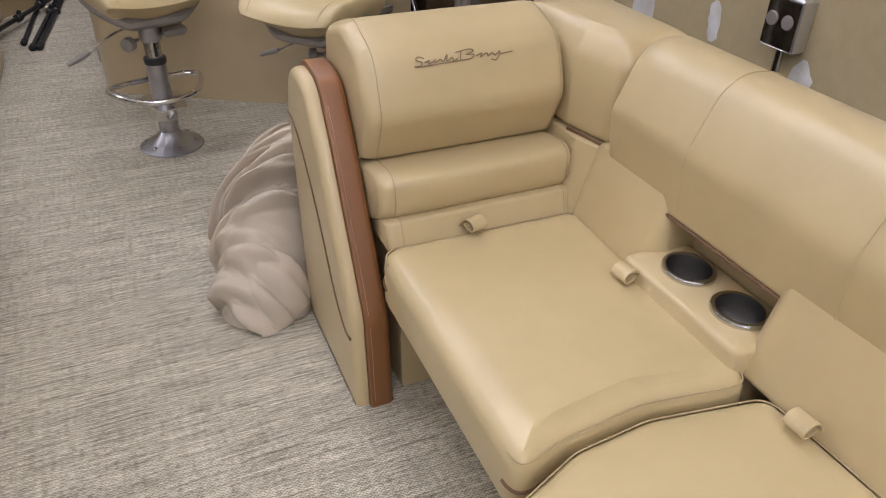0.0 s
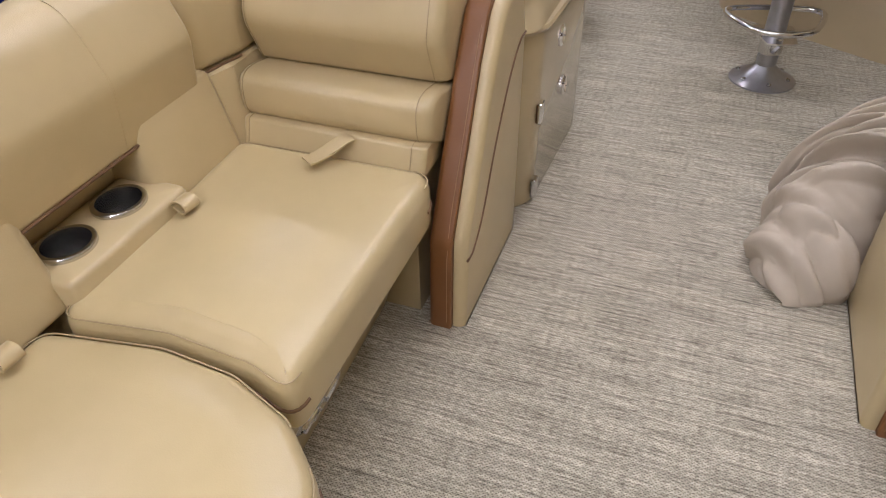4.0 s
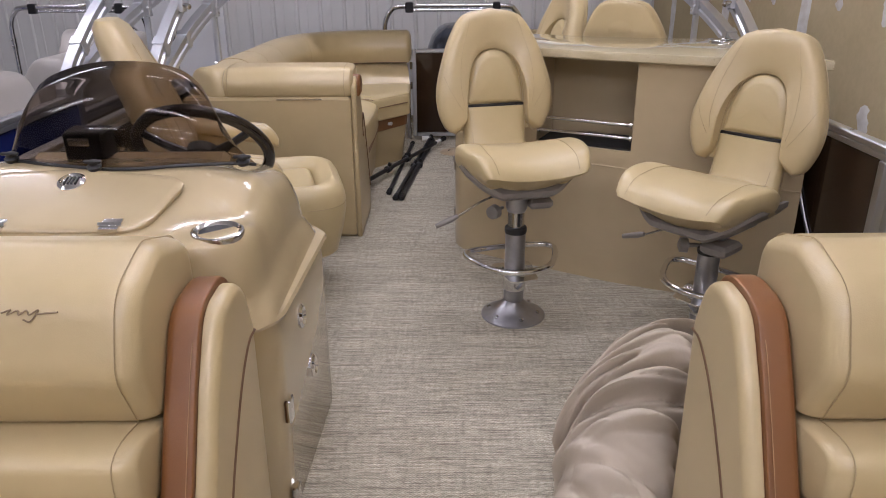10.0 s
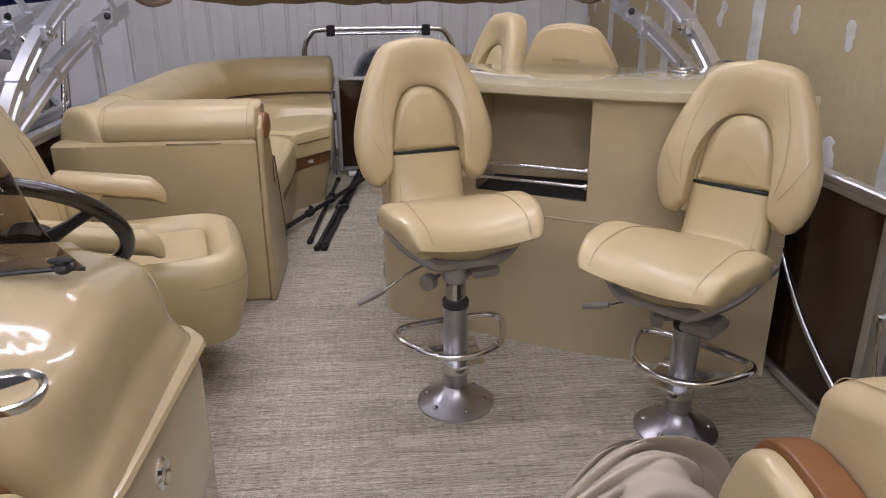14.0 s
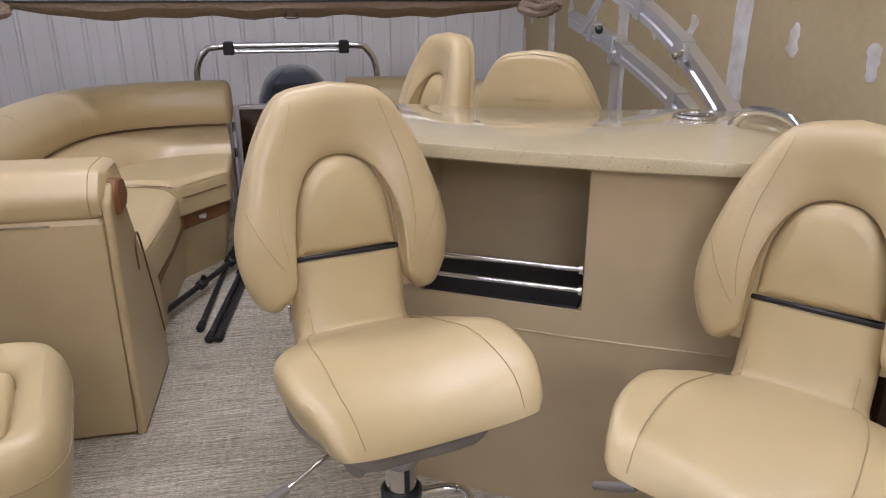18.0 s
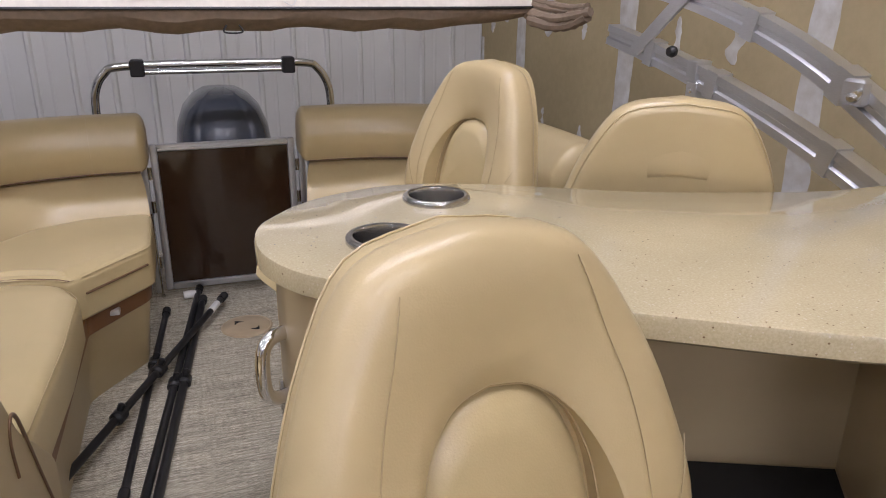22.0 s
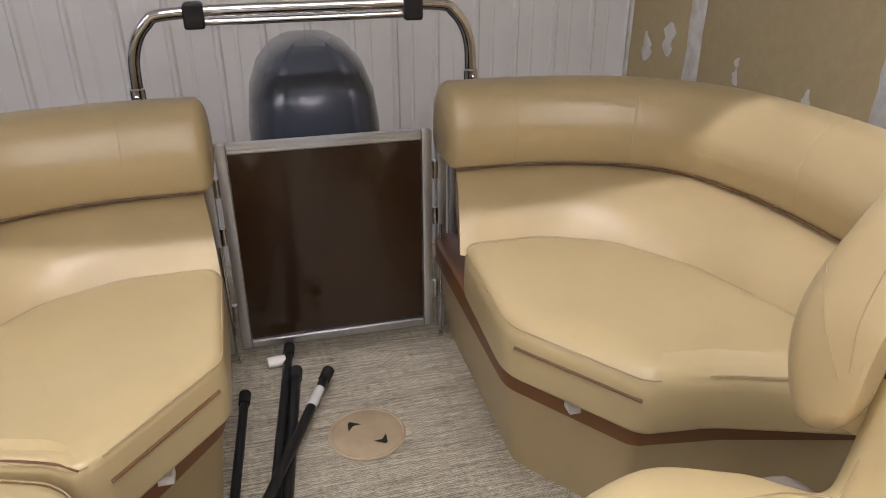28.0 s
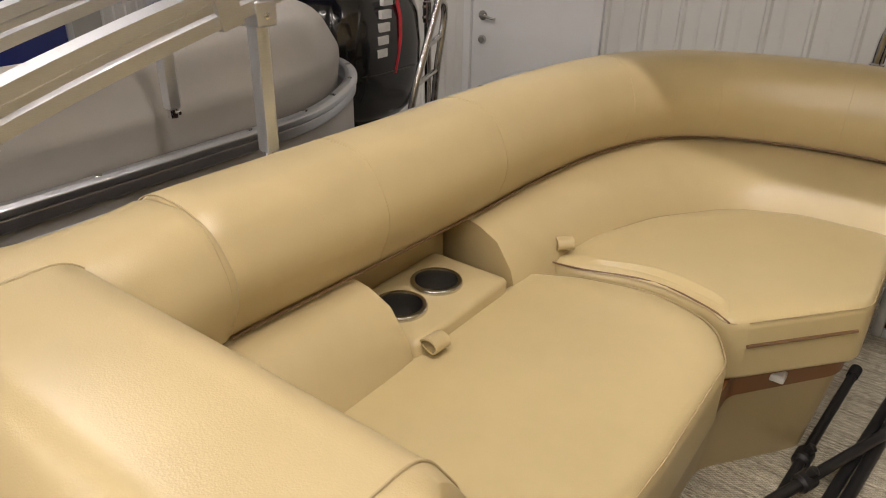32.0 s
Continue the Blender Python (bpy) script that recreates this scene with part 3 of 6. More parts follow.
part("cover_plate", box(WALL_X - 0.06, WALL_X - 0.056, 1.595, 1.715, 0.55, 0.695, 0.004), M_STEEL, outlet)
for dy in (0.03, 0.09):
    part("knockout", lathe([(0.022, 0), (0.02, 0.004), (0.004, 0.005)], (WALL_X - 0.06, 1.6 + dy, 0.63), (-1, 0, 0), 16), M_GREYPLASTIC, outlet)
part("conduit", tube([(WALL_X - 0.03, 1.655, SHOP_Z), (WALL_X - 0.03, 1.655, 0.545)], 0.012, 10), M_STEEL, outlet)

# Unseen walls, added to close the room and bounce light back.
for nm, b4, lab in (("wall_west", (FAR_X - 0.1, FAR_X, FAR_Y, WALL_Y), "unseen wall at the far side of the shop, grey for bounced light"), ("wall_south", (FAR_X, WALL_X, FAR_Y - 0.1, FAR_Y), "unseen wall behind the bow, grey for bounced light")):
    w = part(nm, box(*b4, SHOP_Z, ROOF_Z, 0.0), M_FARWALL)
    tagged(w, lab, "wall", kind="structure")

fixture = thing("ceiling_light", (0, 0, LAMP_Z), "long white unseen fluorescent strip light hung under the ceiling", "ceiling light", "shop strip lights")
part("housing", slab(rpoly([(-0.07, -1.2, 0.01), (0.07, -1.2, 0.01), (0.07, 1.2, 0.01), (-0.07, 1.2, 0.01)], 2), [(0.0, LAMP_Z - 0.06), (0, LAMP_Z - 0.02), (0.03, LAMP_Z + 0.02), (0.03, ROOF_Z)]), M_WHITEPAINT, fixture)
for dx in (-0.035, 0.035):
    part("tube", tube([(dx, -1.15, LAMP_Z - 0.085), (dx, 1.15, LAMP_Z - 0.085)], 0.013, 10), M_GLOW, fixture, "glowing white tube")
# One copy houses the added lamp at (-0.1, -4.1).
for lx, ly in LAMP_ROWS[1:]:
    copy_thing(fixture, pose(lx, ly, LAMP_Z, 0, 0, 90))
fixture.matrix_basis = pose(*LAMP_ROWS[0], LAMP_Z, 0, 0, 90)

# ---------- deck, fence, gate ----------
floor = part("floor", box(-1.3, 1.3, -1.6, 6.3, -0.055, 0.0, 0.006), M_FLOOR)
tagged(floor, "beige and brown woven vinyl boat deck", "deck", kind="structure")
pontoons = thing("pontoon", (0, 2.4, SHOP_Z), "round aluminium pontoon under the deck", "pontoon")
for px in (-0.85, 0.0, 0.85):
    part("float", lathe([(0.02, 0), (0.2, 0.3), (0.29, 0.8), (0.3, 1.2), (0.3, 7.0), (0.28, 7.3), (0.02, 7.35)], (px, -1.4, -0.36), (0, 1, 0), 24), M_ALU, pontoons)
    part("cradle", box(px - 0.3, px + 0.3, 0.8, 0.95, SHOP_Z, -0.6, 0.01), M_BLACK, pontoons)
    part("cradle", box(px - 0.3, px + 0.3, 4.2, 4.35, SHOP_Z, -0.6, 0.01), M_BLACK, pontoons)
RAIL_Z = 0.70


def fence_run(name, p0, p1, posts, panel_mat, label, rail_z=RAIL_Z, base=0.0):
    """A rail fence between two plan points: top rail with a lip, bottom rail, posts and flat panels."""
    a, b = Vector(p0), Vector(p1)
    d = (b - a)
    length = d.length
    d.normalize()
    nn = Vector((d.y, -d.x))
    th = thing(name, (a.x, a.y, base), label, "fence")

    def bar(s0, s1, w, z0, z1, r=0.005):
        q = [a + d * s0 - nn * w, a + d * s1 - nn * w, a + d * s1 + nn * w, a + d * s0 + nn * w]
        return slab(rpoly([(v.x, v.y, r) for v in q], 2), [(r, z0), (0, z0 + r), (0, z1 - r), (r, z1)])
    top = bar(0, length, 0.019, rail_z - 0.012, rail_z + 0.012)
    part("top_rail", top, M_ALU, th)
    part("rail_lip", bar(0, length, 0.014, rail_z - 0.034, rail_z - 0.013, 0.003), M_ALU, th)
    part("bottom_rail", bar(0, length, 0.017, base + 0.012, base + 0.042), M_ALU, th)
    cuts = [0.016] + [f * length for f in posts] + [length - 0.016]
    for s in cuts:
        part("post", bar(s - 0.016, s + 0.016, 0.0165, base + 0.043, rail_z - 0.035, 0.003), M_ALU, th)
    for s0, s1 in zip(cuts, cuts[1:]):
        part("panel", bar(s0 + 0.017, s1 - 0.017, 0.003, base + 0.043, rail_z - 0.035, 0.0015), panel_mat, th)
    k = max(2, int(length / 0.45))
    for i in range(k):
        q = a + d * (length * (i + 0.5) / k)
        screw((q.x, q.y, rail_z + 0.012), (0, 0, 1), th, 0.009, M_CHROME)
    return th


FX = 1.252
fence_run("fence", (FX, 2.46), (FX, -1.5), (0.33, 0.66), M_PANEL, "aluminium rail fence with glossy dark brown panels")
fence_run("fence", (FX, 5.3), (FX, 2.50), (0.33, 0.7), M_PANEL, "aluminium rail fence with glossy dark brown panels")
fence_run("fence", (-FX, -1.5), (-FX, 5.3), (0.2, 0.4, 0.6, 0.8), M_PANEL, "aluminium rail fence with glossy dark brown panels behind the seats")
fence_run("fence", (1.0, 5.76), (0.345, 5.76), (0.5,), M_PANEL, "short aluminium and brown panel fence beside the stern gate", 0.56)
fence_run("fence", (-0.345, 5.76), (-1.0, 5.76), (0.5,), M_PANEL, "short aluminium and brown panel fence beside the stern gate", 0.56)
fence_run("fence", (FX, 5.3), (1.0, 5.76), (), M_PANEL, "aluminium and brown panel fence round the stern corner", 0.56)
fence_run("fence", (-1.0, 5.76), (-FX, 5.3), (), M_PANEL, "aluminium and brown panel fence round the stern corner", 0.56)
accent = thing("fence_accent", (FX - 0.012, 2.6, 0.1), "curved pale aluminium accent strip on the brown fence panel", "trim")
acc = []
for p in curve_pts([(3.0, 0.46), (2.92, 0.36), (2.8, 0.25), (2.66, 0.16), (2.53, 0.1)], 5):
    acc.append(p)
bm = bmesh.new()
loft([[(FX - 0.006, p.x, p.y - 0.011), (FX - 0.011, p.x, p.y - 0.009), (FX - 0.011, p.x, p.y + 0.009), (FX - 0.006, p.x, p.y + 0.011)] for p in acc], bm)
part("strip", bm, M_ALU, accent)
hook = thing("gate_hook", (FX - 0.03, 2.45, 0.42), "thin steel hook rod hanging on the side gate post", "gate hook")
part("rod", tube([(FX - 0.03, 2.46, 0.42), (FX - 0.045, 2.4, 0.22), (FX - 0.05, 2.36, 0.06)], 0.004, 8), M_STEEL, hook)
part("eyelet", lathe([(0.012, 0), (0.012, 0.02), (0.004, 0.022)], (FX - 0.017, 2.46, 0.42), (-1, 0, 0), 12), M_STEEL, hook)

GX, GY = 0.287, 5.74
gate = thing("stern_gate", (0, GY, 0.02), "closed stern gate with brushed aluminium frame and dark brown panel", "gate")
for sx in (-1, 1):
    part("stile", box(min(sx * GX, sx * (GX - 0.028)), max(sx * GX, sx * (GX - 0.028)), GY - 0.014, GY + 0.014, 0.012, 0.638, 0.004), M_ALU, gate)
part("top_bar", box(-GX + 0.029, GX - 0.029, GY - 0.014, GY + 0.014, 0.61, 0.638, 0.004), M_ALU, gate)
part("bottom_bar", box(-GX + 0.029, GX - 0.029, GY - 0.014, GY + 0.014, 0.012, 0.04, 0.004), M_ALU, gate)
part("top_lip", box(-GX + 0.03, GX - 0.03, GY - 0.02, GY - 0.015, 0.614, 0.626, 0.002), M_ALU, gate)
part("panel", box(-GX + 0.029, GX - 0.029, GY - 0.003, GY + 0.003, 0.041, 0.609, 0.001), M_PANEL, gate)
for sx in (-1, 1):
    gp = thing("gate_post", (sx * 0.315, GY, 0), "slim aluminium gate post with hinge pin and drop rod", "gate post")
    part("post_body", box(sx * 0.315 - 0.013, sx * 0.315 + 0.013, GY - 0.016, GY + 0.016, 0.0, 0.648, 0.004), M_ALU, gp)
    for zz in (0.12, 0.36, 0.5):
        part("hinge", lathe([(0.009, 0), (0.009, 0.05)], (sx * 0.294, GY - 0.018, zz), (0, 0, 1), 10), M_STEEL, gp)
    part("drop_rod", tube([(sx * 0.307, GY - 0.03, 0.36), (sx * 0.303, GY - 0.05, 0.1), (sx * 0.301, GY - 0.056, 0.008)], 0.004, 8), M_STEEL, gp)
    part("rod_tip", lathe([(0.008, 0), (0.008, 0.012)], (sx * 0.301, GY - 0.056, 0.0), (0, 0, 1), 10), M_STEEL, gp)


# ---------- upholstery ----------
def mir(pts, s):
    return [(p[0] * s, *p[1:]) for p in pts]


def piping(path, parent, r=0.0035, material=None, name="piping"):
    return part(name, tube(path, r, 6), material or M_PIPE, parent)


def seat_pad(name, pts, z0, z1, parent, mat=None, crown=0.018, r=0.035, trim=None, label=""):
    """A seat cushion over an outline, with a boxed edge and crowned top; trim is the height of its welt."""
    poly = rpoly([(p[0], p[1], max(p[2], 0.045)) for p in pts], 6)
    ob = part(name, slab(poly, soft_rings(z0, z1, 0.012, r), None, None, crown), mat or M_SEAT, parent, label)
    if trim:
        piping([(p.x, p.y, trim) for p in inset(poly, -0.001)] , ob)
    piping([(p.x, p.y, z1 - r * 0.33) for p in inset(poly, r * 0.12)], ob, 0.0015, M_SEAM, "seam")
    return ob


def loop_strap(at, yaw, flat=False):
    """A folded vinyl pull strap, sewn in behind a cushion; a flat one hangs forward over the seat."""
    th = thing("pull_strap", at, "folded tan vinyl pull strap tucked behind a seat cushion", "strap", "pull straps")
    prof = curve_pts([(0.016, -0.004), (0.004, 0.014), (-0.010, 0.021), (-0.024, 0.019), (-0.031, 0.008), (-0.024, -0.001), (-0.01, 0.001), (0.0, 0.008)], 5)
    if flat:
        prof = curve_pts([(0.02, 0.026), (0.0, 0.024), (-0.03, 0.016), (-0.06, 0.009), (-0.088, 0.0075)], 5)
    m = Matrix.Translation(at) @ Matrix.Rotation(yaw, 4, "Z")
    rings = []
    for i, p in enumerate(prof):
        q = prof[min(i + 1, len(prof) - 1)] - prof[max(i - 1, 0)]
        nn = Vector((-q.y, q.x)).normalized() * 0.0018
        rings.append([m @ Vector((w, p.x + o * nn.x, p.y + o * nn.y)) for w, o in ((-0.019, 1), (0.019, 1), (0.019, -1), (-0.019, -1))])
    part("webbing", loft(rings), M_VINYL, th)
    return th


def script_mark(parent, put, width, material):
    """The maker's embroidered flourish, as plain strokes; put maps (u, v) in metres to the world."""
    w = width
    strokes = [[(0.1, 0.075), (0.05, 0.1), (0.02, 0.07), (0.075, 0.035), (0.06, 0.0), (0.0, 0.0)],
               [(0.1, 0.03), (0.15, 0.05), (0.13, 0.01), (0.19, 0.035), (0.21, 0.05), (0.2, 0.012), (0.26, 0.045), (0.28, 0.012), (0.33, 0.09), (0.32, 0.015), (0.38, 0.05), (0.385, 0.012), (0.43, 0.03)],
               [(0.48, 0.115), (0.46, 0.01), (0.56, 0.01), (0.6, 0.05), (0.52, 0.062), (0.6, 0.09), (0.56, 0.118), (0.42, 0.1)],
               [(0.62, 0.03), (0.68, 0.055), (0.66, 0.012), (0.73, 0.05), (0.74, 0.012), (0.79, 0.05), (0.81, 0.012), (0.87, 0.055), (0.82, -0.045), (0.77, -0.03)],
               [(0.0, -0.012), (0.4, 0.0), (0.47, 0.008)], [(0.86, 0.02), (1.0, 0.035)]]
    bm = bmesh.new()
    for st in strokes:
        pts = [put((p.x - 0.5) * w, p.y * w) for p in curve_pts(st, 4)]
        tube(pts, 0.0014, 5, bm)
    return part("embroidery", bm, material, parent, "grey-brown embroidered script mark")


def trim_profile(s, x0, x1, outline, material, parent, name, label="", r=0.012, back=None):
    """A panel cut to a (y, z) outline, between two x positions, with rounded rims."""
    poly = rpoly(outline, 6)
    lo, hi = min(x0, x1), max(x0, x1)
    q = r if back is None else back
    arc = [math.pi / 12 * i for i in range(7)]
    rings = [(r * (1 - math.sin(a)), lo + r * (1 - math.cos(a))) for a in arc] + [(q * (1 - math.cos(a)), hi - q + q * math.sin(a)) for a in arc]
    return part(name, slab(poly, rings, lambda y, z, x: (x * s, y, z)), material, parent, label)


def bow_lounge(s):
    side = "starboard" if s > 0 else "port"
    th = thing("bow_lounge", (0.85 * s, 0.6, 0), "tan vinyl bow lounge with rolled backrest, brown trim and cup holders", "lounge seat", "bow lounges")
    # boxed base, set back under the cushions
    foot = rpoly(mir([(0.60, 1.27, 0.01), (1.22, 1.27, 0.01), (1.22, -0.75, 0.3), (0.82, -0.72, 0.2), (0.54, 0.05, 0.3), (0.57, 0.5, 0.1)], s), 5)
    brow = rpoly(mir([(0.51, 1.27, 0.01), (1.22, 1.27, 0.01), (1.22, -0.75, 0.3), (0.72, -0.75, 0.2), (0.42, 0.0, 0.3), (0.465, 0.5, 0.1)], s), 5)
    part("base", loft([[(p.x, p.y, 0.0) for p in foot], [(p.x, p.y, 0.3) for p in brow], [(p.x, p.y, 0.305) for p in inset(brow, 0.006)]]), M_SIDE, th)
    part("back_base", slab(rpoly(mir([(0.505, 1.276, 0.004), (0.505, 1.68, 0.01), (1.22, 1.68, 0.01), (1.22, 1.276, 0.004)], s)), [(0, 0), (0, 0.42), (0.01, 0.43)]), M_SIDE, th)
    seat_pad("seat_cushion", mir([(0.452, 0.66, 0.05), (0.54, 0.69, 0.1), (0.71, 0.703, 0.2), (0.925, 0.672, 0.02), (0.95, 1.265, 0.03), (0.455, 1.278, 0.06)], s), 0.305, 0.427, th, trim=0.355)
    seat_pad("seat_cushion", mir([(0.43, 0.625, 0.08), (0.55, 0.672, 0.1), (0.70, 0.683, 0.2), (0.925, 0.648, 0.02), (0.935, 0.3, 0.15), (0.72, -0.55, 0.3), (0.36, -0.35, 0.25), (0.30, 0.2, 0.3), (0.335, 0.54, 0.1)], s), 0.305, 0.423, th, trim=0.355)
    # speaker on the base
    spk = part("speaker", lathe([(0.075, 0), (0.075, 0.012), (0.062, 0.018), (0.055, 0.01), (0.02, 0.014), (0.004, 0.02)], (0.518 * s, 0.80, 0.215), (-s, -0.08, -0.33), 24), M_CHROME, th, "round chrome speaker")
    for i in range(8):
        a = 2 * math.pi * i / 8
        c0 = Vector((0.502 * s, 0.799, 0.21))
        part("speaker_spoke", tube([c0 + Vector((-0.33 * s * math.sin(a) * 0.015, math.cos(a) * 0.015, math.sin(a) * 0.015)), c0 + Vector((-0.33 * s * math.sin(a) * 0.06, math.cos(a) * 0.06, math.sin(a) * 0.06))], 0.004, 6), M_CHROME, spk)
    # low side backs on either side of the cup tray, leaning out
    low = rsec([(-0.005, 0.40, 0.01), (0.05, 0.595, 0.02), (0.2, 0.595, 0.01), (0.2, 0.40, 0.01)])
    run_a = [(0.93 * s, y) for y in (1.235, 1.15, 1.08, 1.025)]
    run_b = mir([p for p in curve_pts([(0.93, 0.70), (0.93, 0.5), (0.92, 0.3), (0.86, 0.0), (0.74, -0.4)], 5)], s)
    part("side_back", sweep(run_a, low, side=-s), M_VINYL, th)
    part("side_back", sweep(run_b, low, side=-s), M_VINYL, th)
    part("niche_back", box(min(1.06 * s, 1.075 * s), max(1.06 * s, 1.075 * s), 0.70, 1.03, 0.42, 0.62, 0.003), M_SIDE, th)
    cups = [(0.985 * s, 0.925, 0.045), (0.985 * s, 0.79, 0.045)]
    tray = part("cup_tray", holed(rpoly(mir([(0.895, 0.705, 0.02), (1.058, 0.705, 0.01), (1.058, 1.02, 0.01), (0.895, 1.02, 0.02)], s), 4), [(0, 0.30), (0, 0.452), (0.004, 0.46), (0.012, 0.464)], cups), M_VINYL, th)
    for cx, cy, cr in cups:
        cup_holder((cx, cy, 0.464), tray, 0.045, 0.08, 0.009)
    # upper bolster along the side, with cross seams
    sec = rsec([(-0.005, 0.545, 0.012), (-0.02, 0.69, 0.09), (0.05, 0.84, 0.11), (0.2, 0.82, 0.09), (0.235, 0.60, 0.03), (0.22, 0.545, 0.01)], 8)
    path = mir([p for p in curve_pts([(0.985, 1.20), (0.985, 0.95), (0.985, 0.7), (0.985, 0.45), (0.965, 0.2), (0.9, -0.1), (0.78, -0.45)], 5)], s)
    bol = part("side_bolster", sweep(path, sec, side=-s), M_VINYL, th)
    for y in (0.98, 0.62):
        pts = [(0.985 * s + s * d * 1.004, y, z + 0.0012) for d, z in sec[:-5]]
        piping(pts, bol, 0.0012, M_VINYL, "seam")
    piping([(s * 0.979, y, 0.546) for y in (1.2, 1.0, 0.8, 0.6, 0.45)], bol)
    # corner cushion, between the side bolster and the backrest
    corner = rpoly(mir([(0.966, 1.36, 0.03), (1.0, 1.222, 0.05), (1.225, 1.222, 0.05), (1.225, 1.64, 0.03), (0.964, 1.64, 0.02)], s), 6)
    cc = part("corner_cushion", slab(corner, soft_rings(0.583, 0.812, 0.02, 0.075), None, None, 0.012), M_VINYL, th)
    piping([(x * s, y, 0.582) for x, y in ((0.967, 1.355), (0.998, 1.224), (1.1, 1.221))], cc)
    part("corner_lower", slab(rpoly(mir([(0.95, 1.31, 0.01), (0.98, 1.215, 0.04), (1.22, 1.235, 0.03), (1.22, 1.6, 0.03), (0.95, 1.6, 0.02)], s), 5), [(-0.03, 0.40), (0.0, 0.5), (0.012, 0.575), (0.025, 0.58)]), M_VINYL, th)
    # backrest: head roll, lumbar roll, foot strip; sections are (aft, height)
    def roll(nm, pts, x0, x1):
        secp = rsec(pts, 6) if len(pts[0]) > 2 else pts
        cy, cz = sum(p[0] for p in secp) / len(secp), sum(p[1] for p in secp) / len(secp)
        rings = []
        for x, f in ((x0, 0.78), (x0 + 0.003, 0.86), (x0 + 0.011, 0.925), (x0 + 0.022, 0.965), (x0 + 0.038, 0.99), (x0 + 0.06, 1.0), ((x0 + x1) / 2, 1.008), (x1 - 0.03, 1.0), (x1 - 0.018, 0.985), (x1 - 0.009, 0.945), (x1 - 0.003, 0.88), (x1, 0.8)):
            foot = 1 - (1 - f) * 0.25
            rings.append([(x * s, cy + (a - cy) * f, cz + (b - cz) * (f if b > cz else foot)) for a, b in secp])
        ob = part(nm, loft(rings), M_VINYL, th)
        for x in (x0 + 0.031, x1 - 0.02):
            piping([(x * s, cy + (a - cy) * 1.003, cz + (b - cz) * 1.003) for a, b in secp], ob, 0.001, M_SEAM, "seam")
        return ob
    head = roll("head_roll", [(1.405, 0.555, 0.025), (1.355, 0.67, 0.07), (1.40, 0.795, 0.09), (1.52, 0.834, 0.07), (1.66, 0.79, 0.05), (1.68, 0.555, 0.02)], 0.472, 0.962)
    def head_face(z):
        """Front of the head roll at a height."""
        a = [p for p in rsec([(1.405, 0.555, 0.025), (1.355, 0.67, 0.07), (1.40, 0.795, 0.09), (1.52, 0.834, 0.07), (1.66, 0.79, 0.05), (1.68, 0.555, 0.02)], 6) if p[0] < 1.5]
        for p, q in zip(a, a[1:]):
            if min(p[1], q[1]) <= z <= max(p[1], q[1]) and q[1] != p[1]:
                return p[0] + (q[0] - p[0]) * (z - p[1]) / (q[1] - p[1]) - 0.003, z
        return 1.38, z
    script_mark(head, lambda u, v: (0.705 * s + u, *head_face(0.764 + v * 0.66)), 0.235, M_LOGO)
    roll("lumbar_roll", [(1.402 + a, 0.494 + b - 0.2 * a) for a, b in oval(0.108, 0.064, 3.2, 32)], 0.474, 0.955)
    roll("foot_strip", [(1.262, 0.40, 0.01), (1.285, 0.467, 0.012), (1.4, 0.467, 0.01), (1.4, 0.40, 0.01)], 0.482, 0.945)
    # the wing at the aisle: brown edge band and a tan side panel with a welt
    outline = [(1.272, -0.012, 0.004), (1.272, 0.25, 0.08), (1.43, 0.60, 0.2), (1.5, 0.722, 0.09), (1.65, 0.729, 0.09), (1.70, 0.6, 0.06), (1.72, -0.012, 0.004)]
    trim_profile(s, 0.4155, 0.471, outline, M_BROWN, th, "edge_band", "brown vinyl edge band with pale stitching", 0.004, 0.016)
    inner = [(1.285, -0.012, 0.004), (1.285, 0.25, 0.08), (1.442, 0.60, 0.2), (1.512, 0.71, 0.08), (1.642, 0.717, 0.08), (1.69, 0.6, 0.06), (1.71, -0.012, 0.004)]
    wing = trim_profile(s, 0.384, 0.415, inner, M_VINYL, th, "side_panel", "", 0.02, 0.002)
    piping([(0.425 * s, p.x - 0.001, p.y) for p in curve_pts([(1.272, 0.02), (1.276, 0.25), (1.36, 0.45), (1.42, 0.58), (1.47, 0.668), (1.53, 0.716), (1.6, 0.725)], 5)], wing, 0.0009, M_THREAD, "stitch_line")
    piping([(0.3835 * s, p.x, p.y) for p in curve_pts([(1.29, 0.2), (1.33, 0.205), (1.39, 0.26), (1.47, 0.4), (1.56, 0.52), (1.63, 0.575), (1.68, 0.58)], 6)], wing, 0.003)
    return th


for s in (1, -1):
    lounge = bow_lounge(s)
    # the cushions and wing widen a little towards the aisle
    for ob in lounge.children_recursive:
        for v in ob.data.vertices:
            v.co.x += 0.04 * s * max(0.0, min(1.0, (1.15 - abs(v.co.x)) / 0.6))
            v.co.z *= 0.968
            if ob.name.split(".")[0] in ("edge_band", "side_panel") or ob.parent.name.split(".")[0] == "side_panel":
                v.co.y -= 0.035 * max(0.0, 1 - v.co.z / 0.6)
    loop_strap((0.70 * s, 1.262, 0.428), 0.3 if s > 0 else -0.55, s < 0)
    loop_strap((0.905 * s, 0.98, 0.428), -1.45 * s)
    loop_strap((0.92 * s, 0.56, 0.428), -1.5 * s)


BOLSTER = [(0.004, 0.58, 0.02), (-0.034, 0.675, 0.09), (0.02, 0.778, 0.1), (0.17, 0.785, 0.1), (0.225, 0.64, 0.05), (0.2, 0.58, 0.01)]


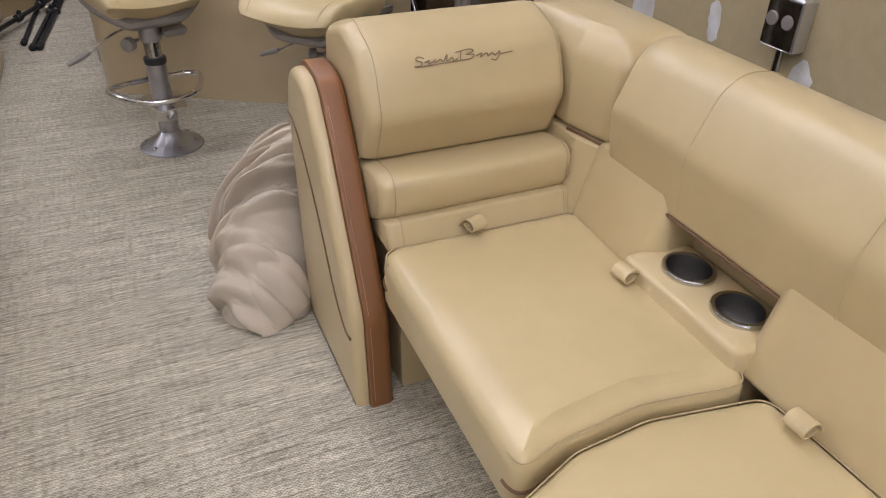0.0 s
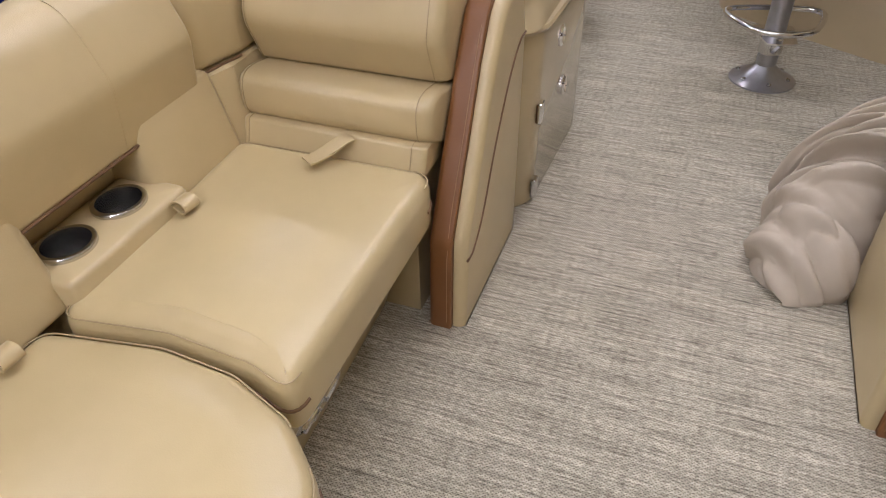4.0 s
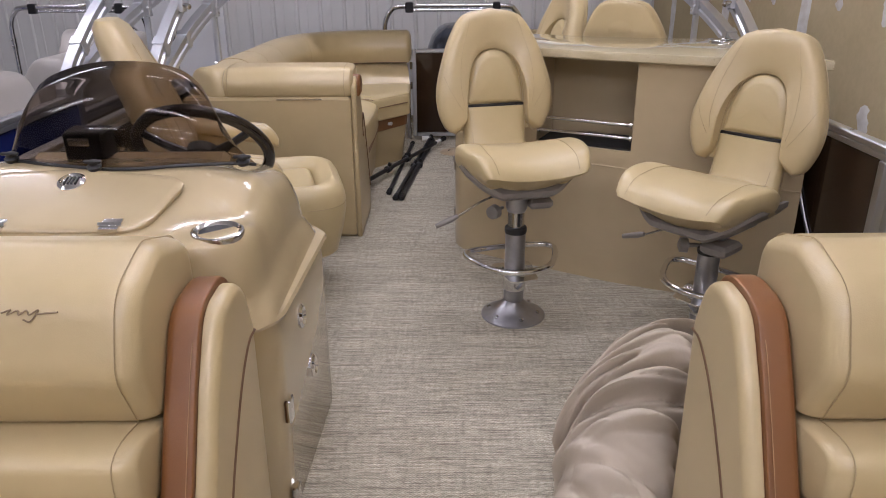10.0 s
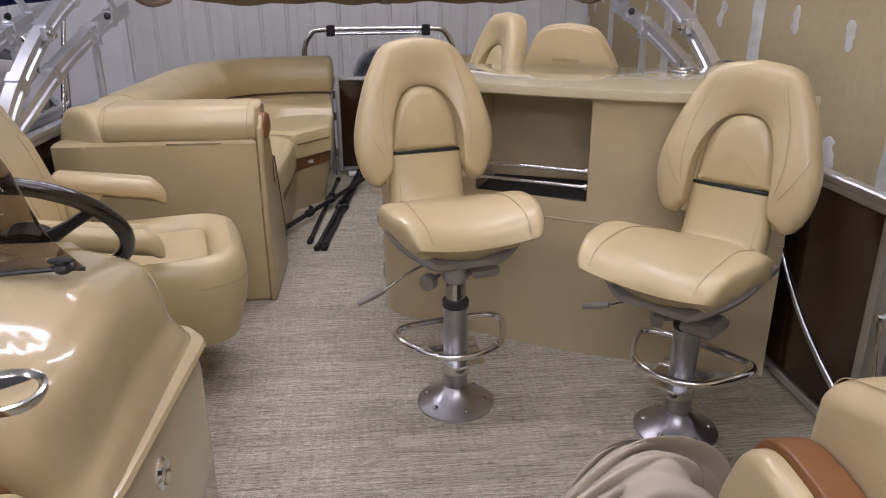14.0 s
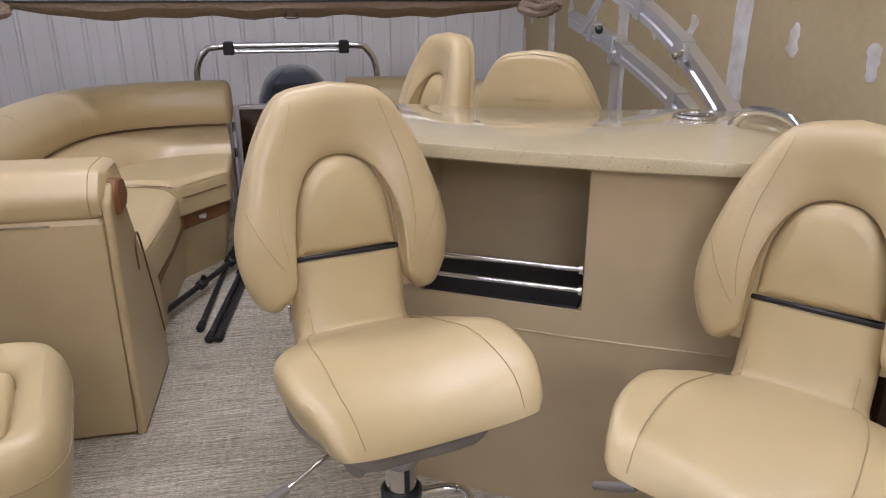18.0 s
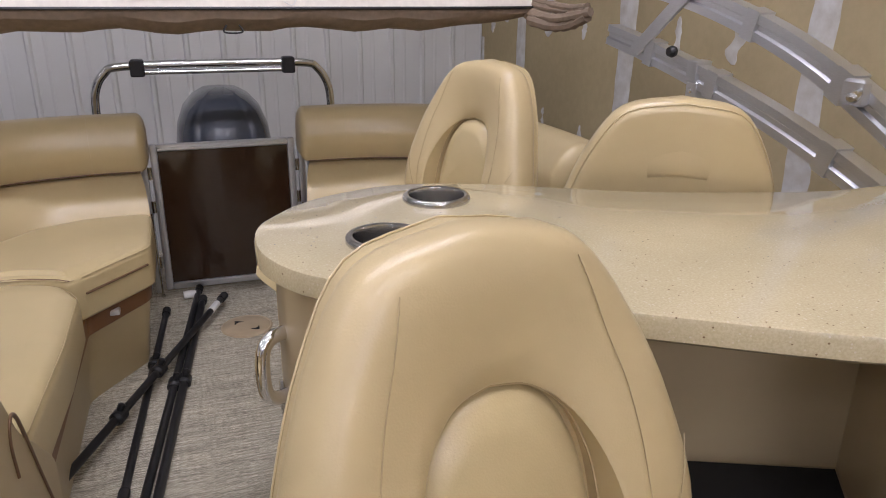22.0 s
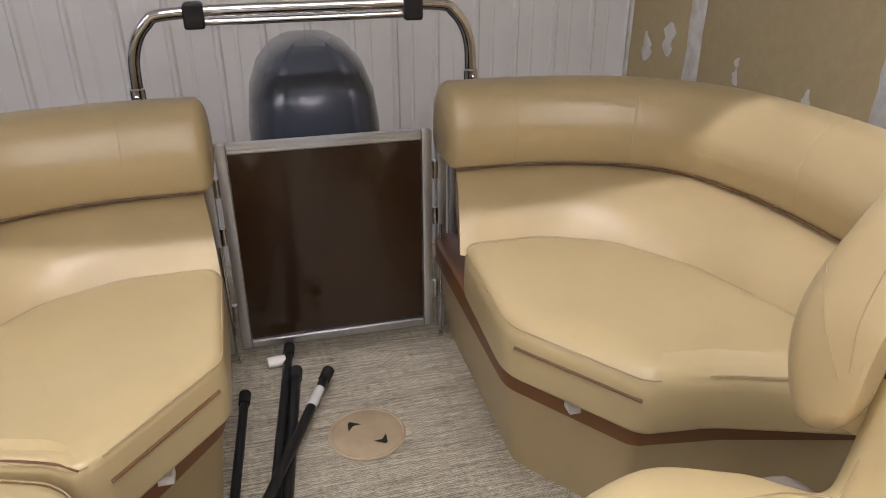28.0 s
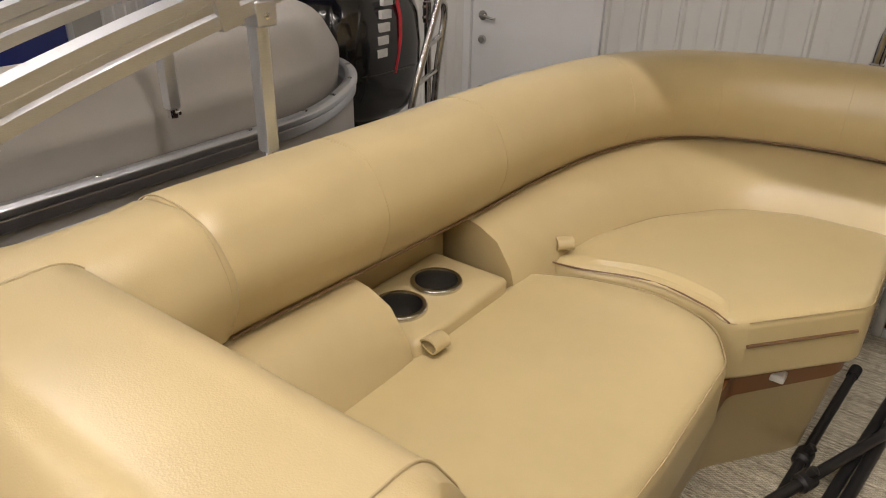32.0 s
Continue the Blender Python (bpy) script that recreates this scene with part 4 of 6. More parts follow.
def aft_paths(s, full):
    """Foot line of the back cushions and lower edge of the bolster above it, going aft and round to the gate."""
    foot = [(0.865, 3.99), (0.865, 4.4), (0.865, 4.68), (0.855, 4.9), (0.8, 5.12), (0.7, 5.24), (0.58, 5.31), (0.44, 5.33), (0.29, 5.33)]
    bol = [(1.0, 3.99), (1.0, 4.4), (1.0, 4.7), (1.0, 4.95), (0.97, 5.18), (0.88, 5.36), (0.73, 5.47), (0.52, 5.525), (0.318, 5.53)]
    if not full:
        foot, bol = [(0.87, 4.74)] + foot[3:-1] + [(0.285, 5.33)], [(1.0, 4.76)] + bol[3:-1] + [(0.328, 5.53)]
    return mir(curve_pts(foot, 6), s), mir(curve_pts(bol, 6), s)


def aft_couch(s):
    full = s < 0
    th = thing("aft_couch", (0.75 * s, 4.9, 0), "curved tan vinyl corner couch with rolled bolster and brown plinth band" if full else "short curved tan vinyl corner couch with brown plinth band", "couch", "stern couches")
    corner = [(0.452, 4.88, 0.04), (0.276, 5.045, 0.05), (0.285, 5.34, 0.06), (0.5, 5.335, 0.2), (0.66, 5.28, 0.2), (0.79, 5.15, 0.2), (0.865, 5.0, 0.15), (0.88, 4.86, 0.06), (0.8, 4.872, 0.1), (0.66, 4.905, 0.3), (0.53, 4.878, 0.1), (0.49, 4.85, 0.03)]
    front = [(0.455, 4.0, 0.03), (0.44, 4.45, 0.3), (0.445, 4.74, 0.1), (0.5, 4.845, 0.12), (0.64, 4.893, 0.3), (0.8, 4.853, 0.2), (0.9, 4.80, 0.03), (0.9, 4.0, 0.03)]
    if full:
        base = [(0.475, 4.14, 0.0), (0.475, 4.91, 0.05), (0.305, 5.085, 0.06), (0.33, 5.69, 0.05), (1.0, 5.69, 0.2), (1.22, 5.35, 0.2), (1.22, 4.14, 0.0)]
    else:
        corner = [(0.462, 4.85, 0.07), (0.272, 5.045, 0.09), (0.285, 5.34, 0.06), (0.5, 5.335, 0.2), (0.66, 5.28, 0.2), (0.79, 5.15, 0.2), (0.88, 4.95, 0.15), (0.95, 4.74, 0.04), (0.86, 4.75, 0.1), (0.74, 4.79, 0.2), (0.6, 4.835, 0.2)]
        base = [(0.66, 4.88, 0.1), (0.48, 4.9, 0.05), (0.302, 5.085, 0.06), (0.30, 5.69, 0.05), (1.0, 5.69, 0.2), (1.22, 5.35, 0.2), (1.22, 4.74, 0.0)]
    poly = rpoly(mir(base, s), 5)
    part("base", slab(poly, [(0.036, 0.0), (0, 0.235)]), M_SIDE, th)
    part("plinth_band", slab(poly, [(-0.002, 0.236), (-0.006, 0.24), (-0.008, 0.304), (-0.002, 0.308)]), M_BROWN, th, "brown vinyl band below the cushions")
    pad = seat_pad("seat_cushion", mir(corner, s), 0.31, 0.45, th, crown=0.014, r=0.022 if full else 0.05)
    if full:
        piping([(x * s, y, 0.444) for x, y in curve_pts([(0.88, 4.863), (0.8, 4.875), (0.66, 4.908), (0.53, 4.882), (0.485, 4.858)], 5)], pad, 0.002)
    if full:
        seat_pad("seat_cushion", mir(front, s), 0.31, 0.45, th, crown=0.012)
    run = [(0.45, 4.879), (0.29, 5.03)] if full else [(0.455, 4.854), (0.287, 5.028)]
    piping([(x * s, y, 0.392) for x, y in run], th, 0.0035)
    part("latch", box(0.40 * s - 0.016, 0.40 * s + 0.016, 4.965, 4.99, 0.262, 0.28, 0.003), M_WHITE, th, "small white push latch")
    foot, bol = aft_paths(s, full)

    def back_piece(i0, i1):
        rings = []
        for i in range(i0, i1 + 1):
            f, b = Vector(foot[i][:2]), Vector(bol[i][:2])
            o = (b - f).normalized()
            e = (0.96, 1.0)[0 if i in (i0, i1) else 1]
            sec = [(f - o * 0.005, 0.40), (f + (b - f) * 0.22 - o * 0.012, 0.48), (f + (b - f) * 0.55 - o * 0.014, 0.545), (f + (b - f) * 0.85 - o * 0.004, 0.568), (b + o * 0.015, 0.574), (b + o * 0.14, 0.574), (b + o * 0.14, 0.40)]
            m = sum((v for v, z in sec), Vector((0, 0))) / len(sec)
            rings.append([(*(m + (v - m) * e), 0.5 + (z - 0.5) * e) for v, z in sec])
        return part("back_cushion", loft(rings), M_VINYL, th, sharp=60)
    last = len(foot) - 1
    if full:
        i0 = max(i for i, p in enumerate(bol) if p[1] < 4.41)
        i1 = min(i for i, p in enumerate(bol) if p[1] > 4.70)
        back_piece(0, i0)
        back_piece(i1, last)
        part("niche_back", box(1.085 * s, 1.07 * s, 4.36, 4.74, 0.43, 0.62, 0.003), M_SIDE, th)
        cups = [(0.975 * s, 4.481, 0.0435), (0.979 * s, 4.597, 0.0435)]
        tray = part("cup_tray", holed(rpoly(mir([(0.875, 4.405, 0.02), (1.068, 4.405, 0.01), (1.068, 4.705, 0.01), (0.875, 4.705, 0.02)], s), 4), [(0, 0.30), (0, 0.466), (0.004, 0.474), (0.012, 0.478)], cups), M_VINYL, th)
        for cx, cy, cr in cups:
            cup_holder((cx, cy, 0.478), tray, 0.0435, 0.08, 0.009)
    else:
        back_piece(0, last)
    sec = rsec(BOLSTER, 8)
    bol = ([(-1.0, 4.092)] if full else []) + [p for p in bol if p[1] > 4.1]
    last = len(bol) - 1
    roll = part("bolster", sweep(bol, sec, side=s), M_VINYL, th)
    welt = []
    for i, p in enumerate(bol):
        d = (Vector(bol[min(i + 1, last)][:2]) - Vector(bol[max(i - 1, 0)][:2])).normalized()
        welt.append((p[0] - d.y * s * 0.002, p[1] + d.x * s * 0.002, 0.584))
    piping(welt, roll, 0.0026)
    for frac in ((0.13, 0.3, 0.55, 0.72, 0.9) if full else (0.3, 0.62, 0.88)):
        i = int(frac * last)
        d = (Vector(bol[i + 1][:2]) - Vector(bol[i - 1][:2])).normalized()
        nn = Vector((d.y, -d.x)) * s
        piping([(bol[i][0] + nn.x * a * 1.003, bol[i][1] + nn.y * a * 1.003, b + 0.0004) for a, b in sec[2:-6]], roll, 0.0008, M_VINYL, "seam")
    return th


for s in (-1, 1):
    couch = aft_couch(s)
    # true depths along the boat: the straight seat is shorter and the round corner deeper
    for ob in couch.children_recursive:
        for v in ob.data.vertices:
            v.co.y = float(np.interp(v.co.y, (3.9, 4.4, 4.705, 4.87, 5.03, 5.33, 5.53, 5.78), (3.9, 4.335, 4.64, 4.812, 5.02, 5.42, 5.615, 5.83)))
            # the back sinks a little towards the stern
            v.co.z -= 0.024 * float(np.interp(v.co.y, (4.1, 4.75), (0, 1))) * float(np.interp(v.co.z, (0.47, 0.57, 0.63, 0.78), (0, 1, 1, 0.4)))
loop_strap((-0.873, 4.375, 0.462), 1.5)
loop_strap((-0.878, 4.86, 0.464), 0.8)


def arm_module():
    th = thing("couch_end_module", (-0.82, 3.9, 0), "tan vinyl couch end with a padded arm roll and brown cap", "couch end")
    part("front_panel", box(-1.22, -0.472, 3.665, 3.80, 0.0, 0.66, 0.012), M_SIDE, th)
    trim_profile(1, -1.22, -0.474, [(3.805, 0.0, 0.004), (3.805, 0.66, 0.02), (3.93, 0.62, 0.03), (3.985, 0.45, 0.05), (4.0, 0.30, 0.02), (4.14, 0.29, 0.01), (4.14, 0.0, 0.004)], M_SIDE, th, "body")
    outline = [(3.662, 0.0, 0.004), (3.675, 0.70, 0.02), (3.72, 0.745, 0.04), (3.80, 0.735, 0.04), (3.93, 0.5, 0.15), (4.14, 0.3, 0.1), (4.10, 0.0, 0.004)]
    wing = trim_profile(1, -0.472, -0.448, outline, M_SIDE, th, "side_panel", "", 0.01)
    piping([(-0.447, p.x, p.y) for p in curve_pts([(3.87, 0.44), (3.865, 0.51), (3.89, 0.545), (3.93, 0.52), (4.0, 0.36), (4.06, 0.22), (4.09, 0.13)], 5)], wing, 0.0035)
    cap = slab(rpoly([(3.715, 0.655, 0.01), (3.712, 0.725, 0.03), (3.74, 0.752, 0.03), (3.8, 0.743, 0.03), (3.83, 0.69, 0.02), (3.8, 0.66, 0.01)], 4), [(0.006, -0.49), (0, -0.483), (0, -0.442), (0.006, -0.435)], lambda y, z, x: (x, y, z))
    part("end_cap", cap, M_BROWN, th, "brown vinyl end cap")

    sec = rsec([(3.675, 0.655, 0.03), (3.66, 0.72, 0.05), (3.71, 0.786, 0.07), (3.88, 0.788, 0.06), (3.938, 0.70, 0.05), (3.91, 0.60, 0.02), (3.86, 0.62, 0.02), (3.85, 0.655, 0.02)], 7)
    rings = []
    cy, cz = 3.8, 0.71
    for x, f in ((-1.04, 0.82), (-1.033, 0.94), (-1.015, 1), (-0.78, 1.01), (-0.5, 1), (-0.475, 0.94), (-0.464, 0.8)):
        rings.append([(x, cy + (a - cy) * f, cz + (b - cz) * f) for a, b in sec])
    pad = part("arm_roll", loft(rings), M_VINYL, th)
    for x in (-1.016, -0.499):
        piping([(x, cy + (a - cy) * 1.004, cz + (b - cz) * 1.004) for a, b in sec], pad, 0.0015, M_SEAM, "seam")
    part("hinge_strip", box(-0.80, -0.60, 3.6615, 3.664, 0.648, 0.654, 0.0005), M_STEEL, th)
    corner = part("corner_cushion", sweep(curve_pts([(-1.05, 3.70), (-1.012, 3.76), (-0.985, 3.86), (-0.982, 3.98), (-0.995, 4.06)], 5), rsec(BOLSTER, 8), side=-1), M_VINYL, th)
    piping([(-0.995 - a * 1.004, 4.056, b + 0.001) for a, b in rsec(BOLSTER, 8)[:-4]], corner, 0.0012, M_SEAM, "seam")
    part("corner_block", box(-1.225, -1.0, 3.81, 4.06, 0.40, 0.60, 0.02), M_VINYL, th)
    return th


arm_module()


# ---------- bar ----------
BAR_FRONT = [(-0.006, 3.66), (-0.001, 3.575), (0.034, 3.5), (0.12, 3.434), (0.31, 3.315), (0.54, 3.178), (0.65, 3.117), (0.9, 3.01), (1.21, 2.90)]


def bar():
    th = thing("bar_cabinet", (0.6, 3.4, 0), "tan laminate bar cabinet with an open shelf and steel bottle rails", "bar cabinet")
    front = curve_pts([p for p in BAR_FRONT], 5)

    def piece(x0, x1, z0, z1, name="front_panel"):
        seg = [p for p in front if x0 <= p.x <= x1]
        return part(name, sweep([(p.x, p.y) for p in seg], [(-0.012, z0), (0.0, z0), (0.0, z1), (-0.012, z1)], ends=False, side=1), M_CABINET, th)
    SX0, SX1, SZ0 = 0.31, 0.65, 0.545
    piece(-1, SX0 + 0.02, 0.0, 0.877)
    piece(SX1 - 0.02, 2, 0.0, 0.877)
    piece(SX0, SX1, 0.0, SZ0)
    back = [(-0.006, 3.67), (0.03, 3.735), (0.1, 3.79), (0.25, 3.78), (0.4, 3.72), (0.8, 3.56), (1.21, 3.50)]
    part("back_panel", sweep([(p.x, p.y) for p in curve_pts(back, 5)], [(0.0, 0.0), (0.012, 0.0), (0.012, 0.877), (0.0, 0.877)], ends=False, side=1), M_CABINET, th)
    part("end_panel", box(1.195, 1.207, 2.95, 3.5, 0.0, 0.877, 0.002), M_CABINET, th)
    # the open compartment
    part("shelf_back", slab([Vector(p) for p in ((0.40, 3.515), (0.81, 3.345), (0.813, 3.353), (0.403, 3.523))], [(0, 0.53), (0, 0.877)]), M_CABINET, th)
    part("shelf_side", slab([Vector(p) for p in ((0.31, 3.315), (0.315, 3.312), (0.41, 3.525), (0.40, 3.529))], [(0, 0.53), (0, 0.877)]), M_CABINET, th)
    part("shelf_side", slab([Vector(p) for p in ((0.650, 3.122), (0.656, 3.12), (0.81, 3.35), (0.803, 3.354))], [(0, 0.53), (0, 0.877)]), M_CABINET, th)
    part("shelf_floor", slab([Vector(p) for p in ((0.31, 3.315), (0.65, 3.122), (0.81, 3.345), (0.40, 3.525))], [(0, 0.525), (0, 0.542)]), M_CABINET, th)
    part("shelf_mat", slab([Vector(p) for p in ((0.322, 3.318), (0.646, 3.135), (0.79, 3.34), (0.41, 3.505))], [(0, 0.543), (0.003, 0.55)]), M_RUBBER, th, "black rubber shelf mat")
    for zz in (0.645, 0.594):
        a, b = Vector((0.322, 3.308, zz)), Vector((0.645, 3.126, zz))
        rail = part("bottle_rail", tube([a, b], 0.006, 10), M_CHROME, th, "chrome bottle rail")
        for e in (a, b):
            part("rail_mount", lathe([(0.011, -0.004), (0.011, 0.004)], e, (0.93, -0.37, 0), 12), M_CHROME, rail)
    part("trim_line", tube([(p.x + 0.001, p.y - 0.0005, 0.46 + 0.02 * math.sin(p.x * 3)) for p in front if p.x > 0.35], 0.003, 6), M_CABINET, th)
    for zz in (0.1, 0.34, 0.62):
        part("hinge", box(-0.013, -0.006, 3.62, 3.66, zz, zz + 0.05, 0.001), M_STEEL, th)
    grab = part("grab_rail", tube(curve_pts([(0.0, 3.60, 0.782), (-0.026, 3.588, 0.779), (-0.039, 3.58, 0.758), (-0.039, 3.58, 0.705), (-0.026, 3.588, 0.684), (0.0, 3.60, 0.681)], 5), 0.0105, 12), M_CHROME, th, "bent chrome grab rail")
    return th


bar()
top_out = curve_pts([(0.006, 3.745), (-0.02, 3.705), (-0.033, 3.65), (-0.028, 3.57), (0.01, 3.49), (0.08, 3.43), (0.2, 3.35), (0.345, 3.26), (0.52, 3.15), (0.71, 3.055), (0.92, 2.96), (1.06, 2.905)], 4)
top_back = curve_pts([(1.225, 3.53), (1.1, 3.60), (0.95, 3.605), (0.79, 3.645), (0.62, 3.70), (0.5, 3.765), (0.35, 3.84), (0.22, 3.865), (0.1, 3.83), (0.035, 3.782)], 4)
top_poly = [Vector(p) for p in top_out] + [Vector((1.225, 2.865))] + [Vector(p) for p in top_back]
CTR = 0.912
bar_cups = [(0.14, 3.575, 0.047), (0.272, 3.752, 0.047), (1.07, 3.455, 0.047)]
counter = thing("bar_countertop", (0.6, 3.4, 0.877), "beige speckled solid-surface bar counter with a rounded end", "counter")
ctop = part("counter_slab", holed(top_poly, [(0.006, 0.8775), (0, 0.8825), (0, CTR - 0.006), (0.002, CTR - 0.0015), (0.006, CTR)], bar_cups), M_COUNTER, counter, sharp=30)
for cx, cy, cr in bar_cups:
    cup_holder((cx, cy, CTR + 0.0005), counter, 0.047, 0.085, 0.0095)
gr = thing("grab_handle", (1.12, 3.2, CTR), "bent chrome grab handle on the bar top", "handle")
part("handle_bar", tube(curve_pts([(1.105, 3.335, CTR), (1.11, 3.315, CTR + 0.025), (1.115, 3.28, CTR + 0.045), (1.125, 3.2, CTR + 0.052), (1.13, 3.14, CTR + 0.042), (1.13, 3.10, CTR + 0.02), (1.13, 3.085, CTR)], 5), 0.0125, 12), M_CHROME, gr)


# ---------- bar stools ----------
UPPER = ("slide_plate", "slide_bracket", "lock_knob", "lever", "seat", "seat_pan", "back_shell", "back_bolster", "lumbar_pad", "back_cover", "hinge_bar")


def bar_stool(slide=0.0, drop=0.0):
    th = thing("bar_stool", (0, 0, 0), "tan vinyl swivel bar stool with horseshoe back on a grey pedestal", "bar stool", "bar stools")
    part("base_flange", lathe([(0.117, 0.0), (0.117, 0.006), (0.105, 0.012), (0.075, 0.028), (0.045, 0.052), (0.038, 0.062), (0.03, 0.066)], (0, 0, 0), n=40), M_GREYCAST, th, "grey round pedestal foot")
    for i in range(6):
        a = math.pi / 3 * i + math.pi / 6
        part("bolt", lathe([(0.008, 0), (0.008, 0.005), (0.004, 0.007)], (0.09 * math.cos(a), 0.09 * math.sin(a), 0.0195), (0.35 * math.cos(a), 0.35 * math.sin(a), 1), 10), M_STEEL, th)
    part("lower_post", lathe([(0.034, 0.062), (0.036, 0.075), (0.036, 0.33), (0.033, 0.333)], (0, 0, 0)), M_GREYCAST, th)
    part("collar", lathe([(0.0375, 0.325), (0.0395, 0.33), (0.0395, 0.345), (0.0345, 0.35)], (0, 0, 0)), M_BLACK, th)
    part("upper_post", lathe([(0.029, 0.348), (0.029, 0.43 - drop)], (0, 0, 0)), M_STEEL, th)
    part("slot", box(-0.005, 0.005, -0.0305, -0.0288, 0.355, 0.41, 0.0005), M_BLACK, th)
    # triangular foot rail on two clamps
    ring = part("foot_rail", tube([(p.x, p.y, 0.235 - 0.1 * (0.12 - p.y) * 0.5) for p in curve_pts([(0.0, -0.125), (0.1, -0.09), (0.165, 0.03), (0.15, 0.085), (0.06, 0.1), (-0.06, 0.1), (-0.15, 0.085), (-0.165, 0.03), (-0.1, -0.09)], 6, True)], 0.011, 10, None, True), M_CHROME, th, "chrome triangular foot rail")
    part("clamp", lathe([(0.041, 0.11), (0.041, 0.155), (0.037, 0.16)], (0, 0, 0)), M_STEEL, ring)
    part("clamp_plate", slab(rpoly([(-0.05, -0.115, 0.02), (0.05, -0.115, 0.02), (0.08, 0.06, 0.03), (-0.08, 0.06, 0.03)]), [(0, 0.18), (0, 0.186)]), M_CHROME, ring)
    part("clamp_foot", tube([(0, -0.035, 0.13), (0, -0.09, 0.18)], 0.014, 8), M_STEEL, ring)
    # swivel, slide and levers
    part("swivel", lathe([(0.032, 0.415 - drop), (0.038, 0.43 - drop), (0.038, 0.50 - drop)], (0, 0, 0)), M_GREYCAST, th)
    part("slide_plate", box(-0.085, 0.085, -0.11, 0.11, 0.462, 0.503, 0.006), M_GREYCAST, th)
    part("slide_bracket", box(0.035, 0.125, -0.16, -0.05, 0.425, 0.462, 0.012), M_GREYPLASTIC, th)
    part("lock_knob", lathe([(0.006, 0), (0.008, 0.045), (0.026, 0.05), (0.024, 0.075), (0.01, 0.08)], (-0.02, -0.03, 0.40), (-0.75, -0.65, 0.0), 14), M_GREYPLASTIC, th)
    lever = part("lever", tube(curve_pts([(-0.05, -0.06, 0.46), (-0.12, -0.08, 0.445), (-0.19, -0.09, 0.41), (-0.21, -0.092, 0.402)], 4), 0.004, 8), M_STEEL, th)
    part("lever_grip", tube([(-0.205, -0.092, 0.404), (-0.23, -0.094, 0.395), (-0.285, -0.097, 0.375)], 0.011, 10, None, False, [0.7, 1.0, 0.75]), M_GREYPLASTIC, lever)

    # seat: rings carried from the front edge back and up
    prof = curve_pts([(-0.266, 0.545), (-0.244, 0.563), (-0.14, 0.58), (-0.03, 0.562), (0.05, 0.549), (0.105, 0.556), (0.135, 0.583), (0.15, 0.632), (0.16, 0.684), (0.166, 0.731)], 6)
    n = len(prof)
    rings = []
    for i, p in enumerate(prof):
        t = i / (n - 1)
        d = (prof[min(i + 1, n - 1)] - prof[max(i - 1, 0)]).normalized()
        nn = Vector((-d.y, d.x))
        grow = 0.4 + 0.6 * math.sqrt(max(0.0, 1 - (1 - min(1.0, t / 0.11)) ** 2))
        w = (0.216 + 0.012 * math.sin(min(1, t / 0.35) * math.pi)) if t < 0.35 else 0.216
        ease = min(1.0, max(0.0, (t - 0.24) / 0.44))
        w -= 0.092 * ease * ease * (3 - 2 * ease)
        hh = (0.066 - 0.038 * max(0, (t - 0.4) / 0.6)) * grow
        lift = 0.095 * max(0.0, 1 - t / 0.55)
        w *= 0.62 + 0.38 * math.sqrt(max(0.0, 1 - (1 - min(1.0, t / 0.25)) ** 2))
        ring = []
        for u, v in oval(w * (0.9 + 0.1 * grow), hh, 2.9, 40):
            k = abs(u / w) ** 2.2
            q = p + nn * (v + lift * k)
            ring.append((u, q.x + 0.035 * k * max(0, 1 - t / 0.3), q.y))
        rings.append(ring)
    rings = [[(x * 0.95, y, z) for x, y, z in r] for r in rings]
    seat = part("seat", loft(rings), M_SEAT, th)
    for sx in (-1, 1):
        rr = []
        for i, p in enumerate(prof[: int(n * 0.8)]):
            t = i / (n - 1)
            d = (prof[min(i + 1, n - 1)] - prof[max(i - 1, 0)]).normalized()
            nn = Vector((-d.y, d.x))
            u = 0.1 + 0.07 * max(0.0, 1 - t / 0.55) ** 0.7
            k = (u / 0.226) ** 2.2
            hh = 0.066 - 0.038 * max(0, (t - 0.4) / 0.6)
            q = p + nn * (hh * (1 - (u / 0.234) ** 3) ** (1 / 3) + 0.095 * max(0.0, 1 - t / 0.55) * k + 0.0005)
            u *= 0.62 + 0.38 * math.sqrt(max(0.0, 1 - (1 - min(1.0, t / 0.25)) ** 2))
            rr.append((sx * u * 0.95, q.x + 0.035 * k * max(0, 1 - t / 0.3), q.y))
        piping(rr[3:], seat, 0.0010, M_SEAM, "seam")
    pan = [Vector((x, y)) for x, y in [(p.x, p.y) for p in rpoly([(-0.215, -0.185, 0.07), (-0.11, -0.238, 0.08), (0.11, -0.238, 0.08), (0.215, -0.185, 0.07), (0.17, 0.15, 0.08), (-0.17, 0.15, 0.08)], 4)]]
    tray = part("seat_pan", slab(pan, [(0.06, 0.488), (0.02, 0.494), (0.0, 0.504), (0.0, 0.52), (0.012, 0.529)]), M_GREYPLASTIC, th, "moulded grey plastic seat pan")
    for v in tray.data.vertices:
        v.co.x *= 0.985
        v.co.y *= 1.02
        v.co.z += -0.02 + 0.085 * (abs(v.co.x) / 0.19) ** 2
    part("back_shell", loft([[(x, p.x + (0.025 if k == 0 else 0.036), p.y) for x, k in ((-w, 0), (-w * 0.6, 1), (w * 0.6, 1), (w, 0), (w * 0.6, 2), (-w * 0.6, 2))] for p, w in zip(prof[int(n * 0.6):], [0.11] * n)]), M_GREYPLASTIC, th)

    lean = lambda z: 0.182 + 0.17 * (z - 0.72)
